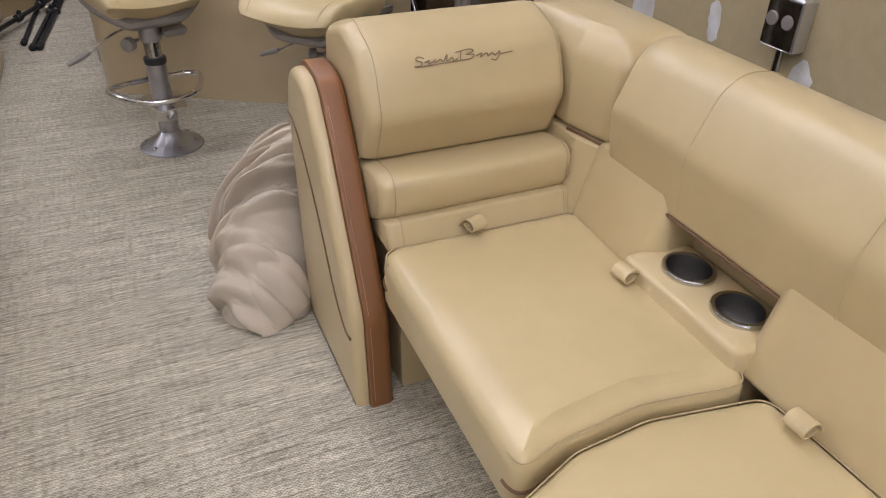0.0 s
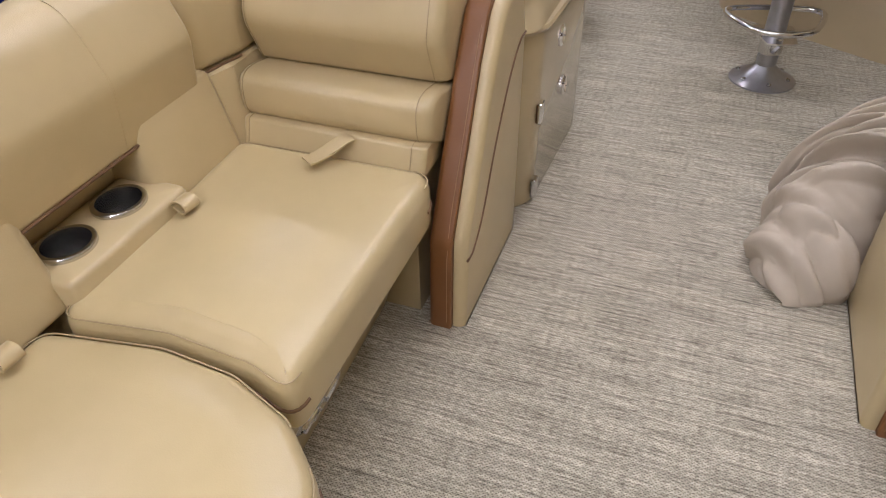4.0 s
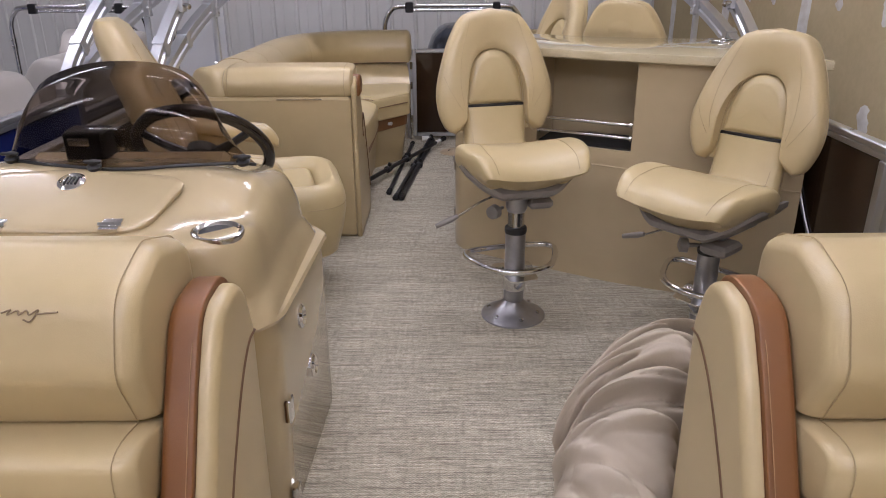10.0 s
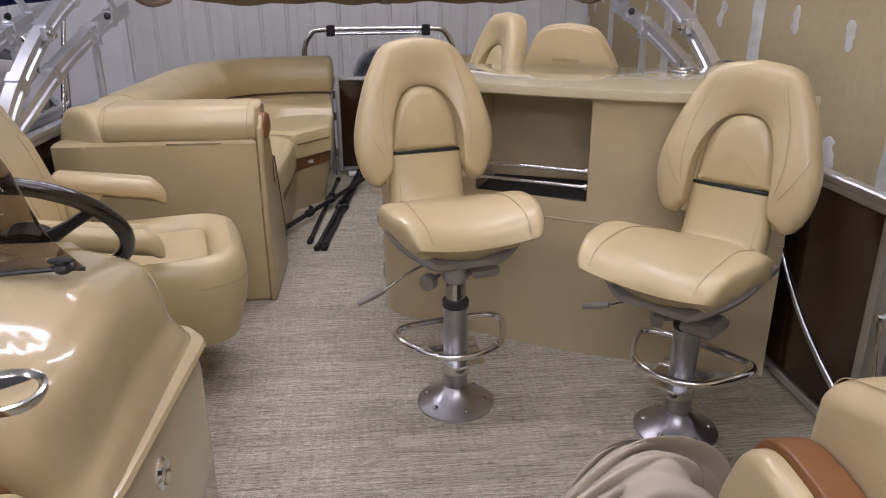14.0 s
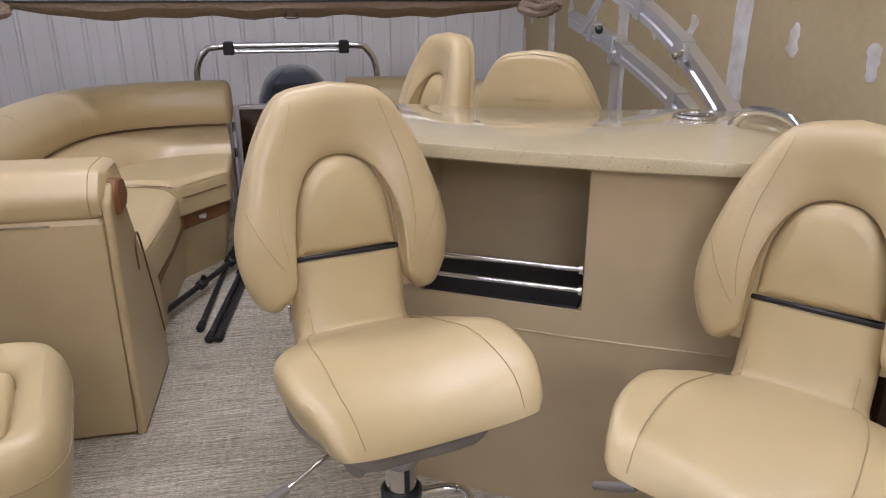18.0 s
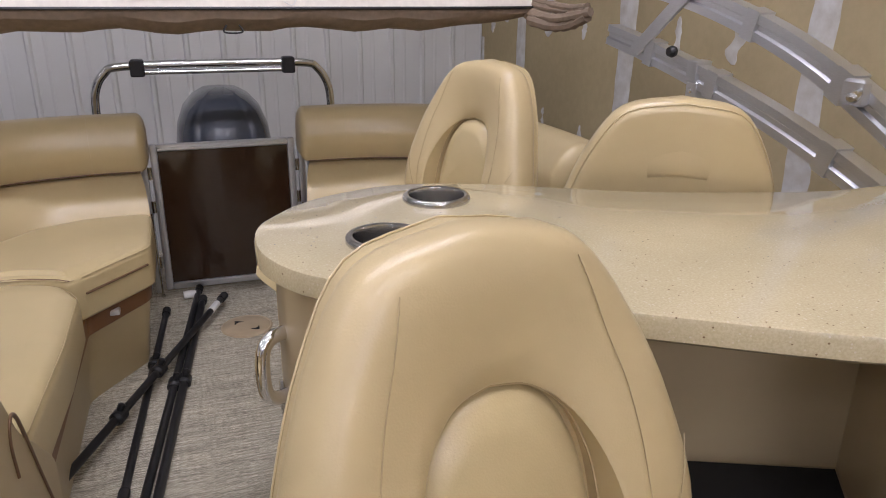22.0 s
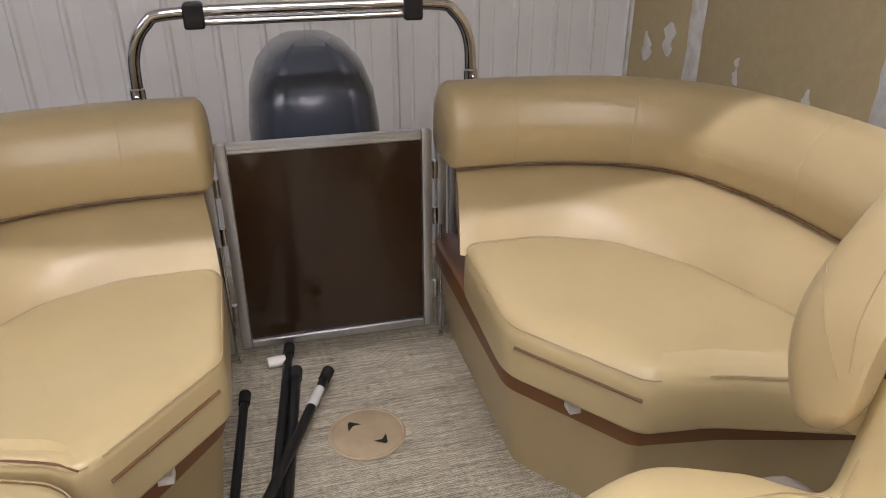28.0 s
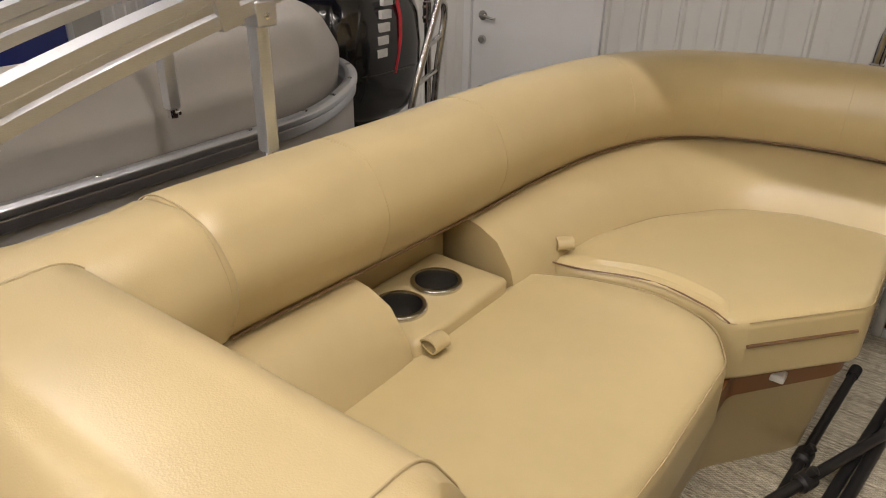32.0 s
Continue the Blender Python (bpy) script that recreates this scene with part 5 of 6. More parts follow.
    outer = curve_pts([(-0.15, 0.638), (-0.187, 0.658), (-0.213, 0.72), (-0.217, 0.795), (-0.192, 0.89), (-0.155, 0.98), (-0.1, 1.052), (0.0, 1.072)], 4)
    innr = curve_pts([(-0.126, 0.668), (-0.115, 0.703), (-0.112, 0.757), (-0.108, 0.81), (-0.097, 0.857), (-0.074, 0.901), (-0.04, 0.928), (0.0, 0.936)], 4)
    full_o = [(p.x, p.y) for p in outer] + [(-p.x, p.y) for p in outer[-2::-1]]
    full_i = [(p.x, p.y) for p in innr] + [(-p.x, p.y) for p in innr[-2::-1]]
    # the bolster's section: crisp at the crease with the lumbar pad, full and round at the outer rim
    RIM = [(u, v) for u, v in oval(1.0, 1.0, 2.7, 32) if u >= -1e-6]
    RIM = sorted(RIM, key=lambda p: math.atan2(p[1], p[0])) + [(-0.55, 1.0), (-0.9, 0.985), (-0.985, 0.9), (-1.0, 0.7), (-1.0, -0.7), (-0.985, -0.9), (-0.9, -0.985), (-0.55, -1.0)]
    rings = []
    m = len(full_o)
    for i, (o, q) in enumerate(zip(full_o, full_i)):
        o, q = Vector(o), Vector(q)
        c, hw = (o + q) / 2, (o - q) / 2
        end = min(i, m - 1 - i)
        f = (0.45, 0.75, 0.92, 1.0)[min(end, 3)]
        wrap = 0.03 * abs(o.x / 0.2) ** 2 * (1 - max(0.0, (c.y - 0.9) / 0.2))
        rings.append([(c.x + hw.x * u, lean(c.y) + v * 0.044 * f - wrap, c.y + hw.y * u) for u, v in RIM])
    back = part("back_bolster", loft(rings), M_VINYL, th)
    piping([(q[0], lean(q[1]) - 0.026 - 0.012 * abs(q[0] / 0.12), q[1]) for q in full_i[3:-3]], back, 0.0015, M_SEAM, "seam")
    def on_face(x, z):
        """The point of the bolster's front face at (x, z)."""
        best = None
        for o, q in zip(outer, innr):
            c, hw = (o + q) / 2, (o - q) / 2
            d = Vector((-x, z)) - c
            u = d.dot(hw) / hw.length_squared
            off = (d - hw * u).length
            if best is None or off < best[0]:
                best = (off, u, c, o)
        _, u, c, o = best
        u = max(-0.98, min(0.98, u))
        wrap = 0.03 * abs(o.x / 0.2) ** 2 * (1 - max(0.0, (c.y - 0.9) / 0.2))
        return lean(c.y) - 0.0014 - 0.0446 * (1 - max(0.0, u) ** 2.7) ** (1 / 2.7) - wrap
    def eased(pts):
        for _ in range(4):
            pts = [pts[0]] + [(b[0], (a[1] + b[1] * 2 + c[1]) / 4, b[2]) for a, b, c in zip(pts, pts[1:], pts[2:])] + [pts[-1]]
        return pts
    for sx in (-1, 1):
        for off in (0.0,):
            piping(eased([(sx * (p.x + off), on_face(p.x + off, p.y), p.y) for p in curve_pts([(0.088, 1.04), (0.105, 0.985), (0.128, 0.91), (0.137, 0.82), (0.128, 0.75)], 7)]), back, 0.0006, M_SEAM, "seam")
            piping(eased([(sx * p.x, on_face(p.x, p.y + off), p.y + off) for p in curve_pts([(0.197, 0.85), (0.178, 0.805), (0.155, 0.765), (0.135, 0.735)], 6)]), back, 0.0006, M_SEAM, "seam")
    pad = [Vector(p) for p in [(-0.111, 0.738), (0.111, 0.738)]] + [Vector((-p.x, p.y)) for p in innr[8:]] + [p.copy() for p in reversed(innr[8:-1])]
    pp = rpoly([(p.x, p.y, 0.035 if i < 2 else 0.0) for i, p in enumerate(pad)], 4)
    part("lumbar_pad", slab(inset(pp, 0.002), [(0.0, 0.02), (0.0, 0.0), (0.002, -0.014), (0.006, -0.022), (0.012, -0.027), (0.018, -0.0295)], lambda x, z, d: (x, lean(z) + d - 0.008, z), None, -0.010), M_SEAT, th)
    rear = inset([Vector(p) for p in full_o], 0.008)
    behind = lambda x, z, d: (x, lean(z) + d - 0.03 * abs(x / 0.2) ** 2, z)
    cover = part("back_cover", slab(rear, [(0.0, 0.0), (0.0, 0.034), (0.004, 0.042), (0.012, 0.046)], behind, None, 0.003), M_VINYL, th, "", 80)
    piping([behind(q.x, q.y, 0.036) for q in inset(rear, -0.0005)[3:-3]], cover, 0.0012, M_VINYL, "welt")
    # Black plate fills the gap below the lumbar pad, in place of its shade.
    part("hinge_bar", box(-0.114, 0.114, lean(0.72) - 0.028, lean(0.72) - 0.012, 0.712, 0.742, 0.003), M_BLACK, th)
    shift = Matrix.Translation((0, slide, -drop))
    for ob in [c for c in th.children if c.name.split(".")[0] in UPPER]:
        for o in (ob, *ob.children):
            o.data.transform(shift)
    return th


stool = bar_stool(0.12, 0.01)
stool.matrix_basis = pose(0.196, 2.845, 0, 0, 0, 14)
low_stool = bar_stool(0.02, 0.052)
low_stool.matrix_basis = pose(0.814, 2.642, 0, 0, 0, -49)
mid_stool = bar_stool(0.02, -0.012)
mid_stool.matrix_basis = pose(0.344, 4.212, 0, 0, 0, -72)
far_stool = bar_stool(0.02, 0.004)
far_stool.matrix_basis = pose(0.84, 3.955, 0, 0, 0, 152)


# ---------- helm ----------
def cowl_z(y):
    """Height of the console top along the boat."""
    return 0.722 + 0.31 * (min(max(y, 1.735), 1.99) - 1.735) - 0.2 * max(0.0, y - 2.04)


def spaced(poly, n):
    """The same outline with n evenly spaced points, starting at the same corner."""
    seg = [(poly[(i + 1) % len(poly)] - poly[i]).length for i in range(len(poly))]
    total, out, i, run = sum(seg), [], 0, 0.0
    for j in range(n):
        want = total * j / n
        while run + seg[i] < want:
            run += seg[i]
            i += 1
        out.append(poly[i].lerp(poly[(i + 1) % len(poly)], (want - run) / max(seg[i], 1e-9)))
    return out


def helm_console():
    th = thing("helm_console", (-0.8, 2.0, 0), "glossy tan fibreglass helm console with hatch lid and chrome fittings", "helm console")
    low = rpoly([(-1.215, 1.70, 0.03), (-0.50, 1.70, 0.06), (-0.41, 1.80, 0.09), (-0.392, 2.29, 0.05), (-0.44, 2.35, 0.04), (-1.215, 2.35, 0.03)], 6)
    part("lower_body", slab(low, [(0.004, 0.0), (0, 0.006), (0.0, 0.47), (0.006, 0.515)]), M_GEL, th)
    lip = slab(inset(low, -0.003), [(0.004, 0.512), (-0.008, 0.516), (-0.012, 0.524), (-0.008, 0.533), (0.012, 0.537)])
    part("ledge", lip, M_GEL, th)
    # cowl: level sections that shrink upwards; the top plane climbs to the windscreen
    levels = curve_pts([(0.0, -0.405, 1.705, 2.345, -1.215, 0.08), (0.14, -0.412, 1.706, 2.34, -1.212, 0.1), (0.34, -0.428, 1.708, 2.335, -1.208, 0.11), (0.56, -0.434, 1.71, 2.33, -1.2, 0.11), (0.76, -0.442, 1.714, 2.32, -1.185, 0.11), (0.9, -0.454, 1.72, 2.31, -1.16, 0.11), (0.97, -0.47, 1.73, 2.29, -1.12, 0.11), (1.0, -0.5, 1.748, 2.26, -1.07, 0.1), (1.0, -0.62, 1.81, 2.22, -1.0, 0.08), (1.0, -0.78, 1.95, 2.1, -0.9, 0.03)], 4)
    rings = []
    for k, xr, y0, y1, xl, r in levels:
        ring = spaced(rpoly([(xl, y0, r), (xr, y0, r), (xr, y1, r), (xl, y1, r)], 7), 112)
        row = []
        for p in ring:
            top = cowl_z(p.y) - 0.045 * max(0.0, min(1.0, (p.x + 0.68) / 0.25)) ** 1.5
            z = 0.537 + (top - 0.537) * min(k, 1.0)
            far = math.hypot(p.x + 0.508, p.y - 1.79)
            flat = max(0.0, min(1.0, (0.135 - far) / 0.09))
            flat = flat * flat * (3 - 2 * flat)
            # shoulder crease that runs back from the cup
            crease = 0.012 * math.exp(-((p.x + 0.47 - 0.1 * (p.y - 1.9)) / 0.022) ** 2) * min(1.0, max(0.0, (p.y - 1.84) / 0.08)) * k
            row.append((p.x, p.y, z + (0.722 - z) * flat * min(1.0, max(0.0, (z - 0.6) / 0.1)) - crease))
        rings.append(row)
    part("upper_body", loft(rings), M_GEL, th, sharp=70)
    lid = rpoly([(-1.1, 1.757, 0.05), (-0.645, 1.757, 0.07), (-0.603, 1.915, 0.03), (-0.64, 1.94, 0.03), (-0.84, 1.968, 0.3), (-1.06, 1.955, 0.1)], 8)
    lidob = part("hatch_lid", slab(lid, [(0.004, -0.004), (0, 0.006), (0.001, 0.009), (0.005, 0.011), (0.02, 0.0115)], lambda x, y, z: (x, y, cowl_z(y) + z)), M_GEL, th, "raised hatch lid with rounded corners")
    for hxx in (-0.938, -0.709):
        hinge = part("hinge", slab(rpoly([(hxx - 0.02, 1.748, 0.004), (hxx + 0.02, 1.748, 0.004), (hxx + 0.02, 1.787, 0.004), (hxx - 0.02, 1.787, 0.004)], 2), [(0, 0.008), (0.001, 0.014)], lambda x, y, z: (x, y, cowl_z(max(y, 1.757)) + z)), M_CHROME, lidob, "chrome hinge")
        part("hinge_pin", tube([(hxx - 0.023, 1.766, cowl_z(1.766) + 0.015), (hxx + 0.023, 1.766, cowl_z(1.766) + 0.015)], 0.005, 8), M_CHROME, hinge)
    spk = part("latch_ring", lathe([(0.029, 0.0), (0.029, 0.007), (0.023, 0.01), (0.02, 0.006), (0.004, 0.007)], (-0.845, 1.913, cowl_z(1.913) + 0.009), (0, -0.4, 1), 24), M_CHROME, lidob, "round chrome hatch latch")
    for i in range(4):
        part("latch_rib", slab(rpoly([(-0.86 + i * 0.008, 1.901, 0.001), (-0.856 + i * 0.008, 1.901, 0.001), (-0.856 + i * 0.008, 1.926, 0.001), (-0.86 + i * 0.008, 1.926, 0.001)], 1), [(0, 0.015), (0.0005, 0.018)], lambda x, y, z: (x, y, cowl_z(y) + z)), M_BLACK, spk)
    # cup holder set in the shoulder
    part("cup_holder", lathe([(0.03, -0.012), (0.036, -0.004), (0.042, 0.002), (0.047, 0.0045), (0.0515, 0.003), (0.0525, -0.002), (0.05, -0.012)], (-0.508, 1.79, 0.7225), (0.04, -0.05, 1), 36), M_STEEL, th, "stainless steel cup holder")
    # Black disc just under the rim, for the shade of a deep cup.
    part("cup_well", lathe([(0.038, 0.0), (0.037, 0.002)], (-0.508, 1.79, 0.7195), (0.04, -0.05, 1), 28), M_BLACK, th)
    # hinges and latches of the side locker
    for y, z, big in ((1.994, 0.43, True), (2.072, 0.247, True), (1.815, 0.287, False), (1.81, 0.05, False)):
        if big:
            part("latch", lathe([(0.03, 0), (0.03, 0.006), (0.023, 0.011), (0.018, 0.006), (0.004, 0.009)], (-0.405 if z > 0.4 else -0.402, y, z), (1, 0, 0.05), 22), M_CHROME, th, "round chrome push latch")
        else:
            part("hinge", box(-0.414, -0.398, y - 0.017, y + 0.017, z - 0.03, z + 0.03, 0.003), M_CHROME, th, "chrome hinge")
    # smoked windscreen wrapped round the front of the dash
    edge = curve_pts([(-1.0, -0.25, 2.07, 0.835), (-0.95, -0.23, 2.09, 0.885), (-0.88, -0.21, 2.105, 0.935), (-0.75, -0.172, 2.115, 0.975), (-0.5, -0.11, 2.115, 1.0), (-0.25, -0.05, 2.11, 1.012), (0.0, 0.0, 2.11, 1.015), (0.3, 0.071, 2.11, 1.012), (0.55, 0.135, 2.115, 0.995), (0.72, 0.172, 2.115, 0.965), (0.84, 0.193, 2.11, 0.93), (0.92, 0.206, 2.105, 0.89), (0.97, 0.22, 2.095, 0.85), (1.0, 0.262, 2.075, 0.815)], 4)
    rings = []
    for u, dx, y, z in edge:
        b0 = Vector((-0.765 + 0.277 * u, 1.978 + 0.075 * u * u, 0.0))
        b0.z = cowl_z(b0.y) - 0.012 * max(0.0, u) ** 4 + 0.003
        t0 = Vector((-0.79 + dx, y, z))
        out = Vector((0.5 * u, -1, 0.35)).normalized() * 0.004
        mids = [b0.lerp(t0, f) + out * (9 * math.sin(math.pi * f) * (t0 - b0).length / 0.25) for f in (0.15, 0.35, 0.6, 0.82)]
        line = [b0, *mids, t0]
        rings.append(line + [p + out for p in reversed(line)])
    ws = part("windscreen", loft(rings), M_SMOKE, th, "smoked brown acrylic windscreen", 60)
    seal = [((r[0] + r[-1]) / 2) + Vector((0, -0.002, 0.0)) for r in rings]
    part("windscreen_seal", tube(seal, 0.004, 6), M_BLACK, ws)
    for i in (2, 21, 44):
        knob = part("screen_knob", lathe([(0.014, 0), (0.016, 0.008), (0.01, 0.012), (0.01, 0.02)], seal[i] + Vector((0, -0.01, 0.002)), (0, -0.3, 1), 12), M_BLACK, ws)
        part("knob_wing", box(seal[i].x - 0.02, seal[i].x + 0.02, seal[i].y - 0.022, seal[i].y - 0.012, seal[i].z + 0.016, seal[i].z + 0.024, 0.003), M_BLACK, knob)
    # dash behind the screen
    part("dash", slab(rpoly([(2.12, 0.75, 0.02), (2.2, 0.785, 0.03), (2.30, 0.75, 0.03), (2.355, 0.64, 0.02), (2.1, 0.60, 0.02)], 4), [(0.012, -1.08), (0, -1.065), (0, -0.605), (0.012, -0.59)], lambda y, z, x: (x, y, z)), M_GEL, th)
    for gx in (-1.0, -0.9):
        part("gauge", lathe([(0.035, 0), (0.035, 0.008), (0.028, 0.01), (0.004, 0.006)], (gx, 2.25, 0.772), (0, 0.3, 0.95), 20), M_CHROME, th)
    return th


helm_console()
wheel = thing("steering_wheel", (-0.70, 2.3, 0.83), "black steering wheel with dark wood-grain rim", "steering wheel")
M_WHEEL = gelcoat("dark_wheel_rim", (0.014, 0.009, 0.007), 0.15, 0.6)
wc, wax = Vector((-0.715, 2.385, 0.742)), Vector((0.0, 0.75, 0.66)).normalized()
wa, wb = Vector((1, 0, 0)), wax.cross(Vector((1, 0, 0)))
part("rim", tube([wc + (wa * math.cos(2 * math.pi * i / 48) + wb * math.sin(2 * math.pi * i / 48)) * 0.175 for i in range(48)], 0.0165, 12, None, True), M_WHEEL, wheel)
for ang in (90, 210, 330):
    a = radians(ang)
    dirv = wa * math.cos(a) + wb * math.sin(a)
    part("spoke", tube([wc - wax * 0.03 + dirv * 0.03, wc - wax * 0.015 + dirv * 0.11, wc + dirv * 0.168], 0.011, 8, None, False, [1.6, 1.0, 1.0]), M_BLACK, wheel)
part("hub", lathe([(0.02, -0.1), (0.03, -0.06), (0.05, -0.03), (0.045, 0.0), (0.02, 0.01)], wc, wax, 20), M_BLACK, wheel)
display = thing("dash_display", (-1.0, 2.16, 0.87), "small black instrument display on the dash", "display")
part("case", slab(rpoly([(2.13, 0.778, 0.006), (2.13, 0.848, 0.012), (2.2, 0.853, 0.012), (2.21, 0.778, 0.006)], 3), [(0.006, -0.965), (0, -0.96), (0, -0.875), (0.006, -0.87)], lambda y, z, x: (x, y, z)), M_BLACK, display)
part("bezel", box(-0.95, -0.9, 2.124, 2.129, 0.815, 0.835, 0.002), M_STEEL, display)


def helm_chair():
    th = thing("captain_chair", (0, 0, 0), "tan vinyl high-backed captain chair with armrests, swivelled to the aisle", "captain chair")
    part("pedestal", lathe([(0.16, 0.0), (0.155, 0.012), (0.06, 0.05), (0.045, 0.07), (0.045, 0.24)], (0, 0, 0)), M_GREYCAST, th)
    plan = rpoly([(-0.27, -0.37, 0.15), (0.27, -0.37, 0.15), (0.255, 0.2, 0.135), (-0.255, 0.2, 0.135)], 8)
    seat = part("seat", slab(plan, [(0.12, 0.185), (0.06, 0.19), (0.04, 0.205), (0.012, 0.3), (0.0, 0.37), (0.0, 0.41), (0.006, 0.44), (0.02, 0.464), (0.045, 0.476), (0.07, 0.472), (0.095, 0.458), (0.115, 0.44), (0.12, 0.42)]), M_SEAT, th)
    part("seat_pad", slab(rpoly([(-0.16, -0.262, 0.05), (0.16, -0.262, 0.05), (0.15, 0.095, 0.04), (-0.15, 0.095, 0.04)], 6), [(0.0, 0.41), (0.0, 0.430), (0.004, 0.440), (0.014, 0.447), (0.03, 0.450)]), M_SEAT, seat)
    piping([(p.x, p.y, 0.396) for p in inset(plan, -0.0006)[: len(plan)]], seat, 0.0013, M_SEAM, "seam")
    rings = []
    for z, w, h, y in ((0.42, 0.2, 0.05, 0.21), (0.46, 0.225, 0.065, 0.215), (0.6, 0.24, 0.075, 0.24), (0.75, 0.235, 0.075, 0.285), (0.88, 0.205, 0.07, 0.33), (0.97, 0.16, 0.062, 0.36), (1.02, 0.135, 0.052, 0.375), (1.045, 0.11, 0.03, 0.385)):
        rings.append([(u, y + v - 0.045 * abs(u / 0.24) ** 3, z) for u, v in oval(w, h, 2.7, 26)])
    back = part("backrest", loft(rings), M_VINYL, th)
    for x in (-0.12, 0.12):
        piping([(x * k, y - h * 0.96 - 0.004, z) for z, k, h, y in ((0.47, 1, 0.065, 0.215), (0.6, 1, 0.075, 0.24), (0.75, 1, 0.075, 0.285), (0.88, 0.9, 0.068, 0.33), (0.97, 0.8, 0.058, 0.36))], back, 0.0015, M_SEAM, "seam")
    for sx in (-1, 1):
        arm = part("armrest", slab(rpoly([(-0.045, -0.15, 0.044), (0.045, -0.15, 0.044), (0.042, 0.2, 0.03), (-0.042, 0.2, 0.03)], 8), soft_rings(0.585, 0.648, 0.02, 0.03), lambda x, y, z: (sx * 0.275 + x, y, z + 0.012 - 2.2 * (y - 0.06) ** 2 * (0.5 if y > 0.06 else 1))), M_VINYL, th)
        part("arm_bracket", slab(rpoly([(0.22, 0.42, 0.02), (0.24, 0.605, 0.02), (-0.02, 0.6, 0.02), (0.06, 0.55, 0.08), (0.12, 0.42, 0.02)], 4), [(0.004, sx * 0.262 - 0.018), (0, sx * 0.262 - 0.012), (0, sx * 0.262 + 0.012), (0.004, sx * 0.262 + 0.018)], lambda y, z, x: (x, y, z)), M_VINYL, arm)
    return th


chair = helm_chair()
chair.matrix_basis = pose(-0.818, 3.075, 0, 0, 0, 104)


# ---------- canopy arches and folded canopy ----------
def canopy_set(ox, oy, cloth, under, label, detail=True):
    """Two double-rail arches with a furled canopy lying across their aft ends."""
    arc_u = curve_pts([(3.38, 0.72), (3.55, 0.86), (3.78, 1.0), (4.05, 1.12), (4.4, 1.215), (4.8, 1.27), (5.15, 1.29)], 5)
    arc_l = curve_pts([(3.42, 0.72), (3.64, 0.80), (3.95, 0.91), (4.3, 1.0), (4.6, 1.06), (4.85, 1.10)], 5)
    sec = [(a * 1.3, b * 1.22) for a, b in ((-0.016, -0.026), (-0.016, -0.009), (-0.010, -0.005), (-0.010, 0.005), (-0.016, 0.009), (-0.016, 0.026), (0.016, 0.026), (0.016, 0.009), (0.010, 0.005), (0.010, -0.005), (0.016, -0.009), (0.016, -0.026))]
    for sx in (-1, 1):
        x = ox + 1.25 * sx
        th = thing("canopy_arch", (x, oy + 3.4, 0.72), "double-rail brushed aluminium canopy arch with clamps", "canopy arch", "canopy arches")
        for nm, arc in (("upper_rail", arc_u), ("lower_rail", arc_l)):
            rings = []
            for i, p in enumerate(arc):
                d = (arc[min(i + 1, len(arc) - 1)] - arc[max(i - 1, 0)]).normalized()
                nn = Vector((-d.y, d.x))
                rings.append([(x + a, oy + p.x + nn.x * b, p.y + nn.y * b) for a, b in sec])
            part(nm, loft(rings), M_ALU, th, sharp=25)

        def clamp(i, arc, l=0.022):
            p = arc[i]
            d = (arc[i + 1] - arc[i - 1]).normalized()
            nn = Vector((-d.y, d.x))
            q = [(-l, -0.037), (l, -0.037), (l, 0.037), (-l, 0.037)]
            return loft([[(x + a, oy + p.x + d.x * u + nn.x * v, p.y + d.y * u + nn.y * v) for u, v in q] for a in (-0.025, 0.025)])
        for i in (6, 12, 17):
            part("clamp", clamp(i, arc_u), M_ALU, th)
        for i in (9, 15, 20):
            part("clamp", clamp(i, arc_l), M_ALU, th)
        p = arc_u[11]
        knob = part("pin_clamp", box(x - sx * 0.03 - 0.012, x - sx * 0.03 + 0.012, oy + p.x - 0.03, oy + p.x + 0.025, p.y - 0.01, p.y + 0.045, 0.006), M_ALU, th)
        part("pin_knob", lathe([(0.009, 0), (0.012, 0.02), (0.012, 0.035), (0.006, 0.04)], (x - sx * 0.04, oy + p.x - 0.02, p.y + 0.02), (-sx, -0.4, -0.3), 10), M_STEEL, knob)
        lk, uk = arc_l[22], arc_u[20]
        part("link_plate", slab(rpoly([(lk.x - 0.05, lk.y - 0.03, 0.01), (lk.x + 0.02, lk.y - 0.03, 0.01), (uk.x + 0.06, uk.y + 0.03, 0.01), (uk.x - 0.01, uk.y + 0.03, 0.01)], 3), [(0.001, -0.005), (0, -0.004), (0, 0.004), (0.001, 0.005)], lambda y, z, d: (x - sx * 0.024 + d, oy + y, z)), M_ALU, th)
        part("pivot_knob", lathe([(0.014, 0), (0.017, 0.01), (0.012, 0.022)], (x - sx * 0.03, oy + 4.46, 1.075), (-sx, 0, 0), 14), M_BLACK, th)
        sy = 4.374
        st = part("strut", box(x - 0.014, x + 0.014, oy + sy - 0.014, oy + sy + 0.014, RAIL_Z + 0.03, 1.0, 0.004), M_ALU, th)
        cap = part("strut_cap", box(x - 0.026, x + 0.026, oy + sy - 0.02, oy + sy + 0.024, 0.955, 1.0, 0.004), M_ALU, st)
        part("saddle", box(x - 0.026, x + 0.026, oy + sy - 0.012, oy + sy + 0.03, 1.0, 1.058, 0.003), M_ALU, st)
        screw((x - sx * 0.026, oy + sy, 0.975), (-sx, 0, 0), cap, 0.006, M_STEEL)
        part("strut_foot", tube([(x, oy + sy, RAIL_Z + 0.012), (x, oy + sy, RAIL_Z + 0.04)], 0.012, 10), M_CHROME, st)
